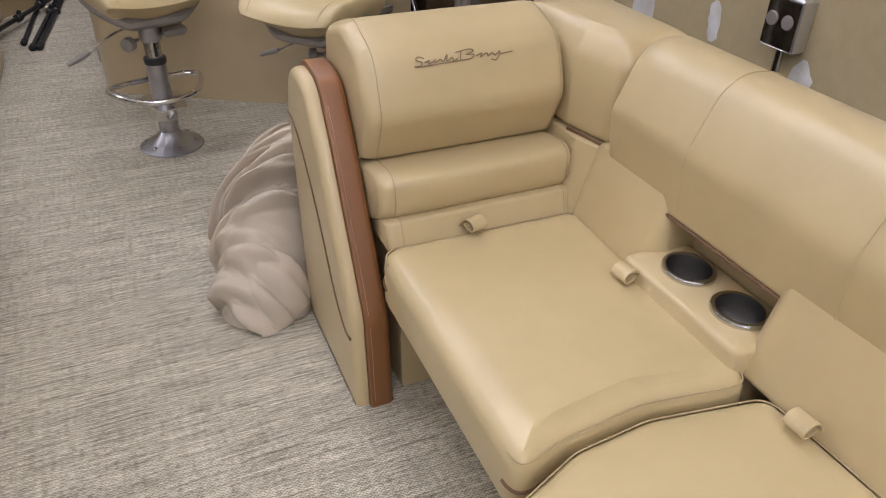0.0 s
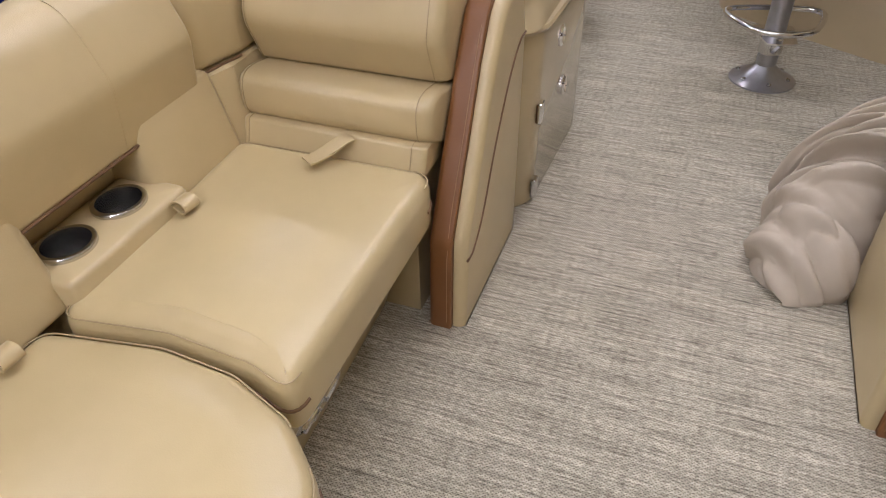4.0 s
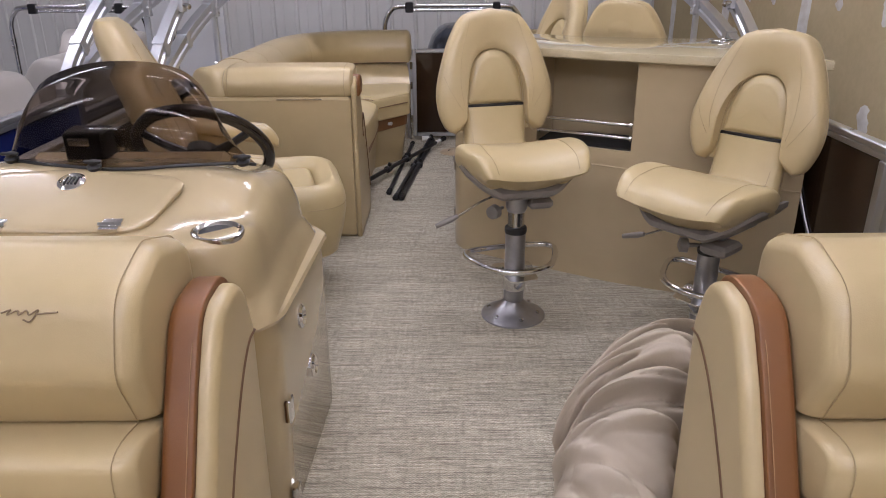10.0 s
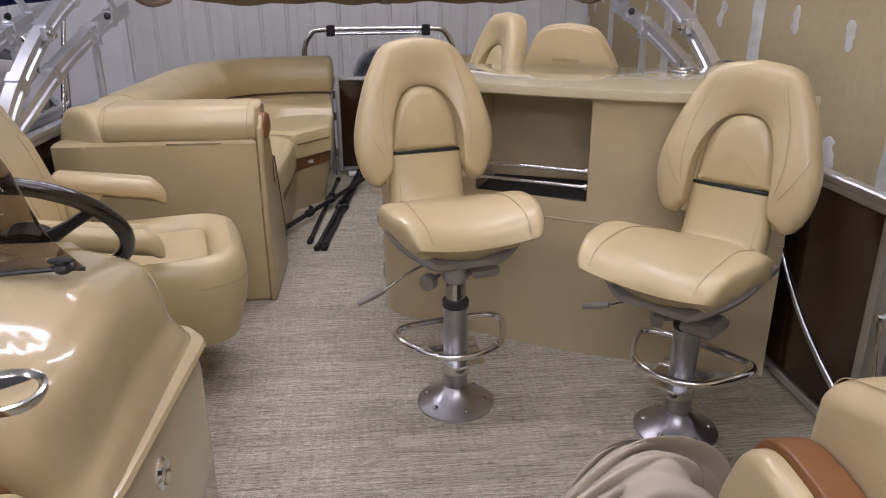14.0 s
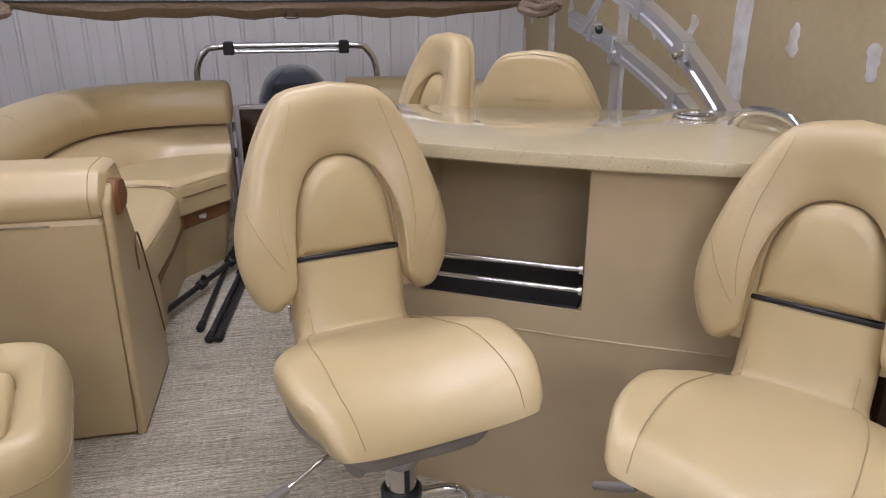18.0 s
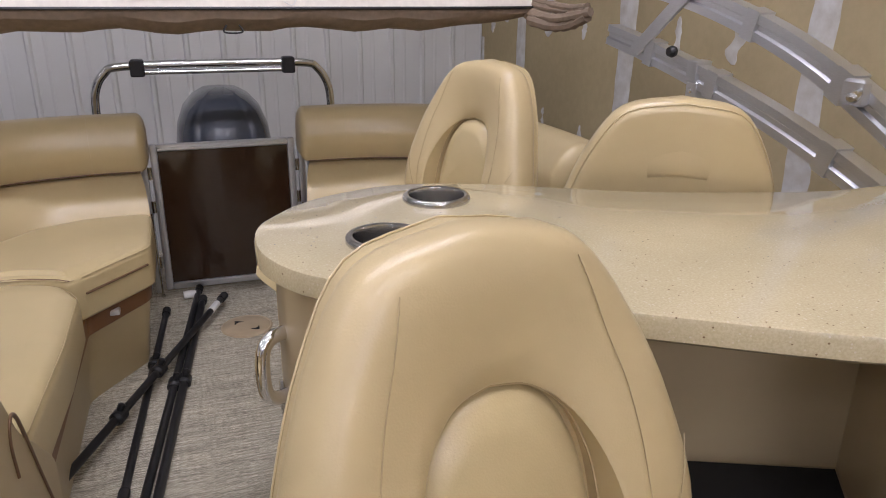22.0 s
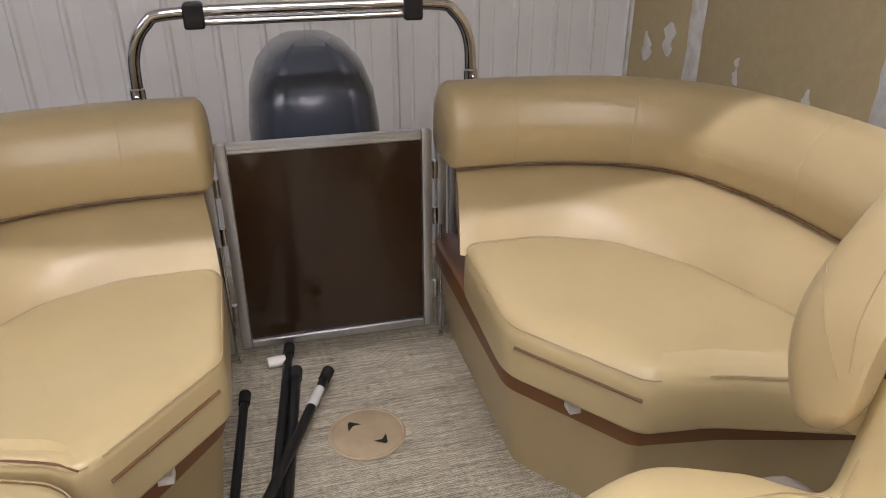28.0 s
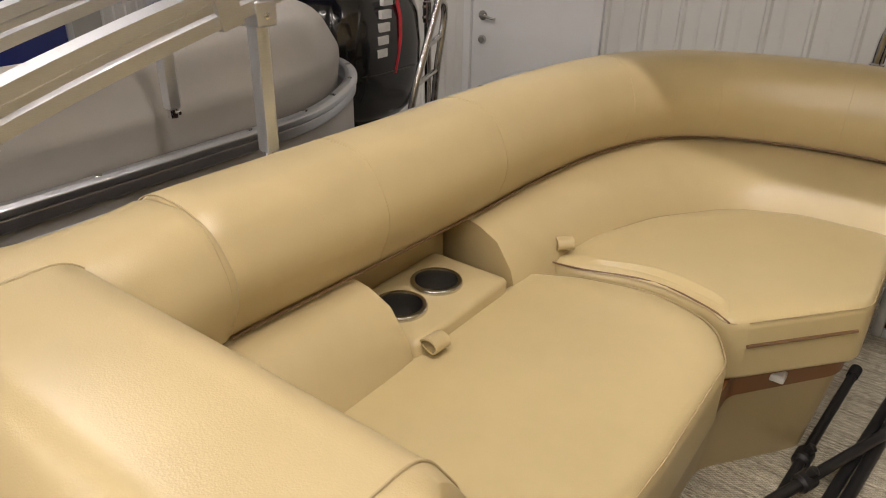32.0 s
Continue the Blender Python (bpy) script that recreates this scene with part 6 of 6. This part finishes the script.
        part("foot_pin", tube([(x - 0.025, oy + sy, RAIL_Z + 0.025), (x + 0.025, oy + sy, RAIL_Z + 0.025)], 0.004, 8), M_CHROME, st)
        part("arch_mount", box(x - 0.022, x + 0.022, oy + 3.36, oy + 3.44, RAIL_Z + 0.012, 0.75, 0.006), M_ALU, th)
    # furled canopy: pale cover above, tan underside sagging below a dark zip line
    rl = thing("furled_canopy", (ox, oy + 5.3, 1.1), label, "canopy")
    rng = random.Random(5)
    cover, belly, zipl = [], [], []
    for i in range(41):
        u = i / 40
        x = ox - 1.21 + 2.42 * u
        e = min(1.0, 6 * min(u, 1 - u) + 0.25)
        sag = 0.006 * math.sin(u * 23) + 0.006 * math.sin(u * 51 + 1) + 0.004 * rng.random()
        cover.append([(x, oy + 5.30 + a * e, 1.175 + b * e) for a, b in ((-0.10, 0.0), (-0.085, 0.05), (-0.02, 0.115), (0.08, 0.14), (0.18, 0.115), (0.22, 0.05), (0.22, 0.0), (0.05, -0.012))])
        belly.append([(x, oy + 5.30 + a * e, 1.168 + b * e) for a, b in ((-0.1, 0.0), (-0.095, -0.03 + sag), (-0.055, -0.062 + sag), (0.05, -0.075 + sag), (0.16, -0.05 + sag), (0.22, 0.0))])
        zipl.append((x, oy + 5.30 - 0.103 * e, 1.172))
    top = part("cover", loft(cover), cloth, rl)
    part("underside", loft(belly), under, rl, "sagging canvas underside")
    part("zip", tube(zipl, 0.006, 6), M_BLACK, rl, "dark zip line")
    part("frame_bar", tube([(ox - 1.24, oy + 5.28, 1.2), (ox + 1.24, oy + 5.28, 1.2)], 0.013, 10), M_ALU, rl)
    if detail:
        part("tie_loop", tube(curve_pts([(ox + 0.03, oy + 5.21, 1.12), (ox + 0.02, oy + 5.2, 1.1), (ox + 0.05, oy + 5.2, 1.095), (ox + 0.08, oy + 5.2, 1.1), (ox + 0.07, oy + 5.21, 1.12)], 4), 0.003, 6), M_BLACK, rl)
    script_mark(rl, lambda a, b: (ox + 0.05 + a, oy + 5.203 + b * 0.3, 1.212 + b), 0.62, M_PALE)
    for sx in (-1, 1):
        bm = bmesh.new()
        for k in range(5):
            wv = 0.02 * math.sin(k * 2.3)
            tube([(p.x, p.y, p.z) for p in curve_pts([(ox + sx * 1.13, oy + 5.26 + 0.02 * k, 1.13 + 0.02 * k), (ox + sx * (1.19 + wv * 0.3), oy + 5.18, 1.11 + 0.018 * k + wv * 0.4), (ox + sx * (1.22 + wv * 0.4), oy + 5.09 + wv, 1.12 + 0.014 * k), (ox + sx * 1.235, oy + 5.0 + wv, 1.15 + 0.008 * k)], 5)], 0.021 - 0.002 * k, 8, bm, False, [0.8 + 0.3 * abs(math.sin(1.3 * q + k)) for q in range(16)])
        part("gathered_end", bm, under, rl, "bunched canvas at the arch")
    return rl


canopy_set(0, 0, M_CREAM, M_CANVAS, "cream and taupe canvas canopy furled across the stern")


# ---------- stern: tow bar, engine, loose poles, hatch ----------
def tow_bar(ox, oy):
    th = thing("tow_bar", (ox, oy + 6.2, 0), "polished chrome ski tow bar arched over the stern", "tow bar")
    part("hoop", tube(curve_pts([(ox - 0.535, oy + 6.2, -0.05), (ox - 0.53, oy + 6.2, 0.35), (ox - 0.525, oy + 6.2, 0.66), (ox - 0.515, oy + 6.2, 0.79), (ox - 0.47, oy + 6.2, 0.87), (ox - 0.39, oy + 6.2, 0.9), (ox, oy + 6.2, 0.905), (ox + 0.39, oy + 6.2, 0.9), (ox + 0.47, oy + 6.2, 0.87), (ox + 0.515, oy + 6.2, 0.79), (ox + 0.525, oy + 6.2, 0.66), (ox + 0.53, oy + 6.2, 0.35), (ox + 0.535, oy + 6.2, -0.05)], 6), 0.019, 14), M_CHROME, th)
    part("cross_rod", tube([(ox - 0.31, oy + 6.2, 0.872), (ox + 0.31, oy + 6.2, 0.872)], 0.011, 10), M_CHROME, th)
    for sx in (-1, 1):
        part("knuckle", slab(rpoly([(ox + sx * 0.33 - 0.03, 0.855, 0.01), (ox + sx * 0.33 + 0.03, 0.855, 0.01), (ox + sx * 0.33 + 0.03, 0.93, 0.015), (ox + sx * 0.33 - 0.03, 0.93, 0.015)], 3), [(0.006, -0.027), (0, -0.022), (0, 0.022), (0.006, 0.027)], lambda x, z, d: (x, oy + 6.2 + d, z)), M_BLACK, th, "black clamp")
        part("sleeve", lathe([(0.019, -0.05), (0.024, -0.045), (0.024, 0.045), (0.019, 0.05)], (ox + sx * 0.5255, oy + 6.2, 0.64), (0, 0, 1), 14), M_CHROME, th)
        for zz in (0.62, 0.665):
            part("bolt", lathe([(0.008, 0), (0.008, 0.01), (0.004, 0.013)], (ox + sx * 0.5255, oy + 6.177, zz), (0, -1, 0), 10), M_STEEL, th)
        part("foot", box(ox + sx * 0.535 - 0.04, ox + sx * 0.535 + 0.04, oy + 6.16, oy + 6.24, 0.0, 0.015, 0.005), M_ALU, th)
    return th


tow_bar(0.01, 0)


def outboard(ox, oy, dz, mat, name_label):
    th = thing("outboard_motor", (ox, oy + 6.6, dz), name_label, "outboard motor")
    rings = []
    for z, w, l, y in ((0.12, 0.15, 0.2, 0.02), (0.18, 0.2, 0.28, 0.0), (0.3, 0.222, 0.315, 0.0), (0.45, 0.225, 0.32, 0.0), (0.58, 0.215, 0.31, 0.005), (0.67, 0.185, 0.28, 0.01), (0.725, 0.14, 0.23, 0.02), (0.755, 0.09, 0.15, 0.03), (0.765, 0.03, 0.06, 0.04)):
        rings.append([(ox + u * 1.09 * (1 - 0.05 * max(0.0, (z - 0.45) / 0.3)), oy + 6.66 + y + v + (0.016 if v < 0 and abs(u) < w * 0.56 else 0.0) * min(1.0, l / 0.3), dz + z) for u, v in oval(w, l, 2.9, 72)])
    cowl = part("cowling", loft(rings), mat, th, "", 60)
    part("cowl_rib", tube([(ox + u * 1.094, oy + 6.66 + v * 1.004, dz + 0.36) for u, v in oval(0.223, 0.316, 2.7, 36)], 0.006, 6, None, True), mat, cowl)
    for sx in (-1, 1):
        part("cowl_edge", tube([(ox + sx * (0.15 - 0.05 * k / 6), oy + 6.66 - 0.285 + 0.0022 * k * k * k * 0.55, dz + 0.2 + 0.085 * k) for k in range(6)], 0.006, 8), mat, cowl)
    part("midsection", slab(rpoly([(ox - 0.1, oy + 6.5, 0.04), (ox + 0.1, oy + 6.5, 0.04), (ox + 0.07, oy + 6.85, 0.05), (ox - 0.07, oy + 6.85, 0.05)], 4), [(0, dz - 0.6), (0, dz + 0.14)]), M_BLACK, th)
    part("bracket", box(ox - 0.14, ox + 0.14, oy + 6.34, oy + 6.5, dz - 0.35, dz + 0.1, 0.02), M_BLACK, th)
    part("gearcase", lathe([(0.02, 0), (0.06, 0.12), (0.07, 0.35), (0.04, 0.5)], (ox, oy + 6.45, dz - 0.62), (0, 1, 0), 18), M_BLACK, th)
    return th


outboard(0.035, 0, -0.025, M_COWL, "dark slate-blue outboard motor cowling behind the stern gate")


def pole(p0, p1, label, collars=(), r=0.0125):
    a, b = Vector(p0), Vector(p1)
    d = (b - a).normalized()
    th = thing("canopy_pole", (a + b) / 2, label, "pole", "loose canopy poles")
    part("shaft", tube([a, a.lerp(b, 0.5), b], r, 12), M_BLACK, th)
    for e, sg in ((a, -1), (b, 1)):
        part("end_cap", lathe([(r + 0.003, -0.05), (r + 0.004, -0.005), (r * 0.6, 0.004)], e, d * sg, 12), M_RUBBER, th)
    for f in collars:
        c = a.lerp(b, f)
        col = part("collar", lathe([(r + 0.002, -0.025), (r + 0.009, -0.018), (r + 0.009, 0.018), (r + 0.002, 0.025)], c, d, 14), M_BLACK, th)
        part("knob", lathe([(0.006, 0), (0.011, 0.012), (0.012, 0.026), (0.005, 0.03)], c + Vector((0, 0, r)), (0.5, 0.2, 0.85), 10), M_BLACK, col)
    return th


pole((-0.328, 4.22, 0.014), (-0.155, 5.715, 0.014), "black metal canopy pole lying on the deck", (0.45,))
pole((-0.295, 4.22, 0.014), (-0.143, 5.592, 0.014), "black metal canopy pole lying on the deck", (0.5,), 0.0135)
pole((-0.37, 4.32, 0.014), (-0.284, 5.516, 0.014), "black metal canopy pole lying on the deck", (0.62,), 0.0115)
dp = pole((-0.53, 4.36, 0.052), (-0.057, 5.522, 0.046), "black canopy pole with a small pale sticker lying across the others", (0.28, 0.5))
part("sticker", tube([Vector((-0.53, 4.36, 0.052)).lerp(Vector((-0.057, 5.522, 0.046)), f) for f in (0.87, 0.93)], 0.0132, 10), M_PALE, dp)

hatch = thing("deck_hatch", (0.01, 5.288, 0), "round tan plastic deck hatch with two finger slots", "deck hatch")
part("disc", lathe([(0.097, 0.0), (0.097, 0.004), (0.092, 0.0065), (0.088, 0.005), (0.086, 0.0065), (0.01, 0.007)], (0.01, 5.288, 0), n=48), M_HATCH, hatch)
for dx, dy, rot in ((-0.032, 0.032, 0.5), (0.032, -0.035, 0.5 + math.pi)):
    c, sn = math.cos(rot), math.sin(rot)
    tri = [Vector((0.01 + dx + x * c - y * sn, 5.288 + dy + x * sn + y * c)) for x, y in ((-0.02, -0.01), (0.0, -0.001), (0.02, -0.01), (0.004, 0.017), (-0.004, 0.017))]
    # Raised dark piece stands in for the shade inside a finger slot.
    part("finger_slot", slab(tri, [(0, 0.0068), (0.002, 0.0078)]), M_RUBBER, hatch)
bit = thing("plastic_cap", (-0.2, 5.635, 0), "small clear white plastic cap lying by the gate", "cap")
part("cap_body", lathe([(0.016, 0), (0.017, 0.03), (0.014, 0.05), (0.004, 0.052)], (-0.22, 5.635, 0.0175), (1, 0.15, 0), 14), M_WHITE, bit)


# ---------- canvas cover heaped behind the starboard lounge ----------
def bag():
    """A long canvas cover slumped on the deck: pleats that fan across a low hump, smooth between them."""
    th = thing("canvas_cover", (0.38, 1.9, 0), "crumpled beige canvas boat cover heaped on the deck", "canvas cover")
    # along the deck: y, near side x, far side x, height
    keys = curve_pts([(1.615, 0.262, 0.30, 0.012), (1.645, 0.225, 0.345, 0.07), (1.69, 0.18, 0.40, 0.13), (1.77, 0.168, 0.42, 0.205), (1.86, 0.185, 0.5, 0.27), (1.95, 0.215, 0.56, 0.32), (2.06, 0.25, 0.6, 0.345), (2.16, 0.30, 0.62, 0.33), (2.26, 0.36, 0.62, 0.26), (2.34, 0.42, 0.6, 0.15), (2.4, 0.47, 0.58, 0.05)], 22)
    rows = []
    for y, xa, xb, h in keys:
        row = []
        for j in range(141):
            v = j / 140
            a = math.pi * v
            px = (xa + xb) / 2 - math.cos(a) * (xb - xa) / 2
            z = h * math.sin(a) ** 0.62 * (1 + 0.1 * math.cos(a)) * (0.7 + 0.55 * v)
            out = Vector((-math.cos(a), -0.35, math.sin(a) * 0.9 + 0.15)).normalized()
            q = Vector((px, y, z))
            drift = noise.noise_vector(q * 4.0) * 0.05
            w = 0.6 * v
            # creases run up over the heap on a slant; lower down they turn towards a corner that points forward
            upper = min(1.0, max(0.0, (y + 0.45 * (px - 0.3) - 1.78) / 0.09))
            across, along = y - 0.12 * w + drift.y, w + 0.3 * y + drift.x
            turned, crossed = 0.75 * px + 0.6 * y + 0.45 * z + drift.x, 0.7 * px - 0.7 * y + drift.y
            big = upper * abs(noise.noise(Vector((along * 2.6, across * 12.5, 0.7)))) + (1 - upper) * 0.8 * abs(noise.noise(Vector((crossed * 3.5, turned * 11.0, 5.2))))
            fine = abs(noise.noise(Vector((along * 5.0, across * 27.0, 9.1)))) * upper + (1 - upper) * abs(noise.noise(Vector((crossed * 7.0, turned * 24.0, 2.6))))
            push = (0.08 + 0.045 * upper) * big + 0.05 * fine - 0.01
            push += 0.0025 * noise.noise(q * 22) + 0.001 * noise.noise(q * 60) - 0.012
            push *= min(1.0, 0.45 + 3 * math.sin(a))
            lap = 0.45 * push * upper
            row.append((px + out.x * push, y + out.y * push - lap, max(0.003, z + out.z * push)))
        rows.append(row)
    rows = [[(x, y - 0.004, 0.002) for x, y, z in rows[0]]] + rows + [[(x, y + 0.004, 0.002) for x, y, z in rows[-1]]]
    body = part("cloth", loft(rows, None, False, False, False), M_BAG, th, sharp=80)

    for nm, mat, dx in (("dark_band", M_BLACK, 0.0), ("pale_band", M_PALE, -0.012)):
        part(nm, tube([(p.x + dx, p.y, p.z) for p in curve_pts([(0.475, 1.84, 0.2), (0.48, 1.845, 0.25), (0.5, 1.855, 0.30), (0.53, 1.865, 0.325)], 5)], 0.008, 8), mat, body, "webbing band")
    return th


heap_bag = bag()
heap_bag.matrix_basis = Matrix.Translation((0.025, -0.03, 0)) @ heap_bag.matrix_basis

# ---------- the boat in the next berth ----------
NX = -2.87
deck2 = part("neighbour_deck", box(NX - 1.3, NX + 1.3, -1.6, 6.2, -0.06, 0.0, 0.006), M_CONCRETE)
tagged(deck2, "grey deck of the boat alongside", "deck", kind="structure")
legs = thing("pontoon", (NX, 2.4, SHOP_Z), "round aluminium pontoon of the boat alongside", "pontoon")
for px in (-0.85, 0.85):
    part("float", lathe([(0.02, 0), (0.2, 0.3), (0.29, 0.8), (0.3, 1.2), (0.3, 7.0), (0.02, 7.3)], (NX + px, -1.4, -0.36), (0, 1, 0), 20), M_ALU, legs)
    part("cradle", box(NX + px - 0.3, NX + px + 0.3, 0.8, 0.95, SHOP_Z, -0.6, 0.01), M_BLACK, legs)
M_PALEPANEL = gelcoat("pale_grey_panel", (0.5, 0.48, 0.45), 0.3, 0.2)
fence_run("fence", (NX + FX, 3.55), (NX + FX, -1.5), (0.25, 0.5, 0.75), M_NAVY, "aluminium rail fence with navy panels on the boat alongside")
bend = thing("fence", (NX + 1.2, 4.4, 0), "aluminium rail fence with pale grey panels curving round a stern corner", "fence")
bpath = [(p.x, p.y) for p in curve_pts([(-1.655, 3.6), (-1.655, 4.1), (-1.657, 4.6), (-1.672, 4.85), (-1.74, 5.04), (-1.87, 5.24), (-2.05, 5.37), (-2.3, 5.42), (-2.6, 5.42)], 7)]
part("top_rail", sweep(bpath, rsec([(-0.02, 0.596, 0.005), (-0.02, 0.614, 0.006), (-0.008, 0.62, 0.004), (0.008, 0.62, 0.004), (0.02, 0.614, 0.006), (0.02, 0.596, 0.005)], 3), side=1), M_ALU, bend)
part("rail_lip", sweep(bpath, rsec([(-0.015, 0.566, 0.004), (-0.015, 0.594, 0.004), (0.015, 0.594, 0.004), (0.015, 0.566, 0.004)], 3), side=1), M_ALU, bend)
part("panel", sweep(bpath, [(-0.004, 0.03), (-0.004, 0.565), (0.004, 0.565), (0.004, 0.03)], side=1), M_PALEPANEL, bend)
part("bottom_rail", sweep(bpath, [(-0.016, 0.0), (-0.016, 0.029), (0.016, 0.029), (0.016, 0.0)], side=1), M_ALU, bend)
for i in range(3, 40, 6):
    screw((*bpath[i], 0.62), (0, 0, 1), bend, 0.009, M_CHROME)
fence_run("fence", (NX - FX, -1.5), (NX - FX, 5.5), (0.3, 0.6), M_NAVY, "far rail fence with navy panels on the boat alongside")


def grey_couch(y0, y1, label):
    th = thing("grey_couch", (NX + 0.95, (y0 + y1) / 2, 0), label, "couch", "grey couches alongside")
    x0 = NX + 0.55
    part("base", box(x0, NX + 1.2, y0, y1, 0.0, 0.3, 0.02), M_GREYVINYL, th)
    seat_pad("seat_cushion", [(x0 - 0.03, y0, 0.04), (NX + 0.98, y0, 0.03), (NX + 0.98, y1, 0.03), (x0 - 0.03, y1, 0.04)], 0.302, 0.43, th, M_GREYVINYL)
    sec = rsec([(0.0, 0.42, 0.02), (-0.03, 0.7, 0.06), (0.02, 0.84, 0.08), (0.2, 0.83, 0.08), (0.24, 0.66, 0.05), (0.2, 0.42, 0.02)], 5)
    part("bolster", sweep([(NX + 1.0, y0 + 0.02), (NX + 1.0, (y0 + y1) / 2), (NX + 1.0, y1 - 0.02)], sec, side=1), M_GREYVINYL, th)
    return th


grey_couch(0.2, 1.5, "long grey vinyl couch on the boat alongside")
grey_couch(2.1, 3.3, "grey vinyl seat on the boat alongside")
gst = thing("grey_couch", (NX + 0.8, 4.8, 0), "rounded grey vinyl stern couch on the boat alongside", "couch", "grey couches alongside")
gpath = curve_pts([(-1.845, 3.75), (-1.845, 4.2), (-1.85, 4.65), (-1.89, 4.9), (-2.0, 5.09), (-2.18, 5.2), (-2.45, 5.22)], 6)
part("base", sweep(gpath, [(-0.4, 0.0), (0.12, 0.0), (0.12, 0.56), (-0.4, 0.4)], ends=False, side=1), M_GREYVINYL, gst)
part("bolster", sweep(gpath, rsec([(-0.12, 0.52, 0.03), (-0.14, 0.69, 0.08), (-0.04, 0.83, 0.1), (0.1, 0.82, 0.1), (0.165, 0.7, 0.06), (0.15, 0.56, 0.04)], 8), side=1), M_GREYVINYL, gst)
canopy_set(NX, 0.05, M_NAVYCLOTH, M_NAVYCLOTH, "navy canvas canopy furled over the boat alongside", False)
tow_bar(NX, 0.05)
OBX, OBY = -2.55, -0.70
ob2 = outboard(OBX, OBY, 0.07, M_BLACKGLOSS, "glossy black outboard motor with red stripe on the boat alongside")
for i in range(5):
    zz = 0.5 + i * 0.052
    part("decal_bar", box(OBX + 0.225, OBX + 0.246, 6.0 + OBY + 0.56 + i * 0.010, 6.0 + OBY + 0.62 + i * 0.010, zz, zz + 0.034, 0.001), M_PALE, ob2)
part("decal_stripe", tube([(OBX + 0.242 - 0.006 * max(0, k - 2) ** 2, 6.67 + OBY + 0.028 * k - 0.004 * k * k, 0.42 + 0.075 * k) for k in range(5)], 0.008, 8), M_RED, ob2)
lad = thing("boarding_ladder", (-2.0, 5.8, 0), "bent steel boarding ladder on the boat alongside", "ladder")
for dx, pts in ((0.0, [(5.66, -0.05), (5.70, 0.35), (5.80, 0.6), (5.92, 0.86), (5.99, 1.02)]), (-0.03, [(5.86, -0.05), (5.90, 0.42), (5.935, 0.6), (5.955, 0.70), (5.94, 0.745), (5.90, 0.755)])):
    part("side_rail", tube(curve_pts([(-2.0 + dx, a, b) for a, b in pts], 5), 0.015, 10), M_STEEL, lad)
for a0, a1, zz in ((5.70, 5.89, 0.32), (5.745, 5.90, 0.465), (5.80, 5.93, 0.6)):
    part("rung", tube([(-2.0, a0, zz), (-2.03, a1, zz + 0.02)], 0.011, 8), M_STEEL, lad)

slip = thing("paper_slip", (-0.41, 0.40, 0.44), "folded white paper slip lying on the bow cushion", "paper")
fold = []
for i in range(9):
    u = i / 8
    fold.append([(-0.435 + 0.052 * a + 0.02 * u, 0.425 - 0.085 * u - 0.02 * a, 0.444 + 0.012 * math.sin(math.pi * u) + 0.004 * a + o) for a, o in ((0, 0), (0.5, 0.003), (1, 0), (1, 0.0008), (0.5, 0.0038), (0, 0.0008))])
part("sheet", loft(fold), M_WHITE, slip)
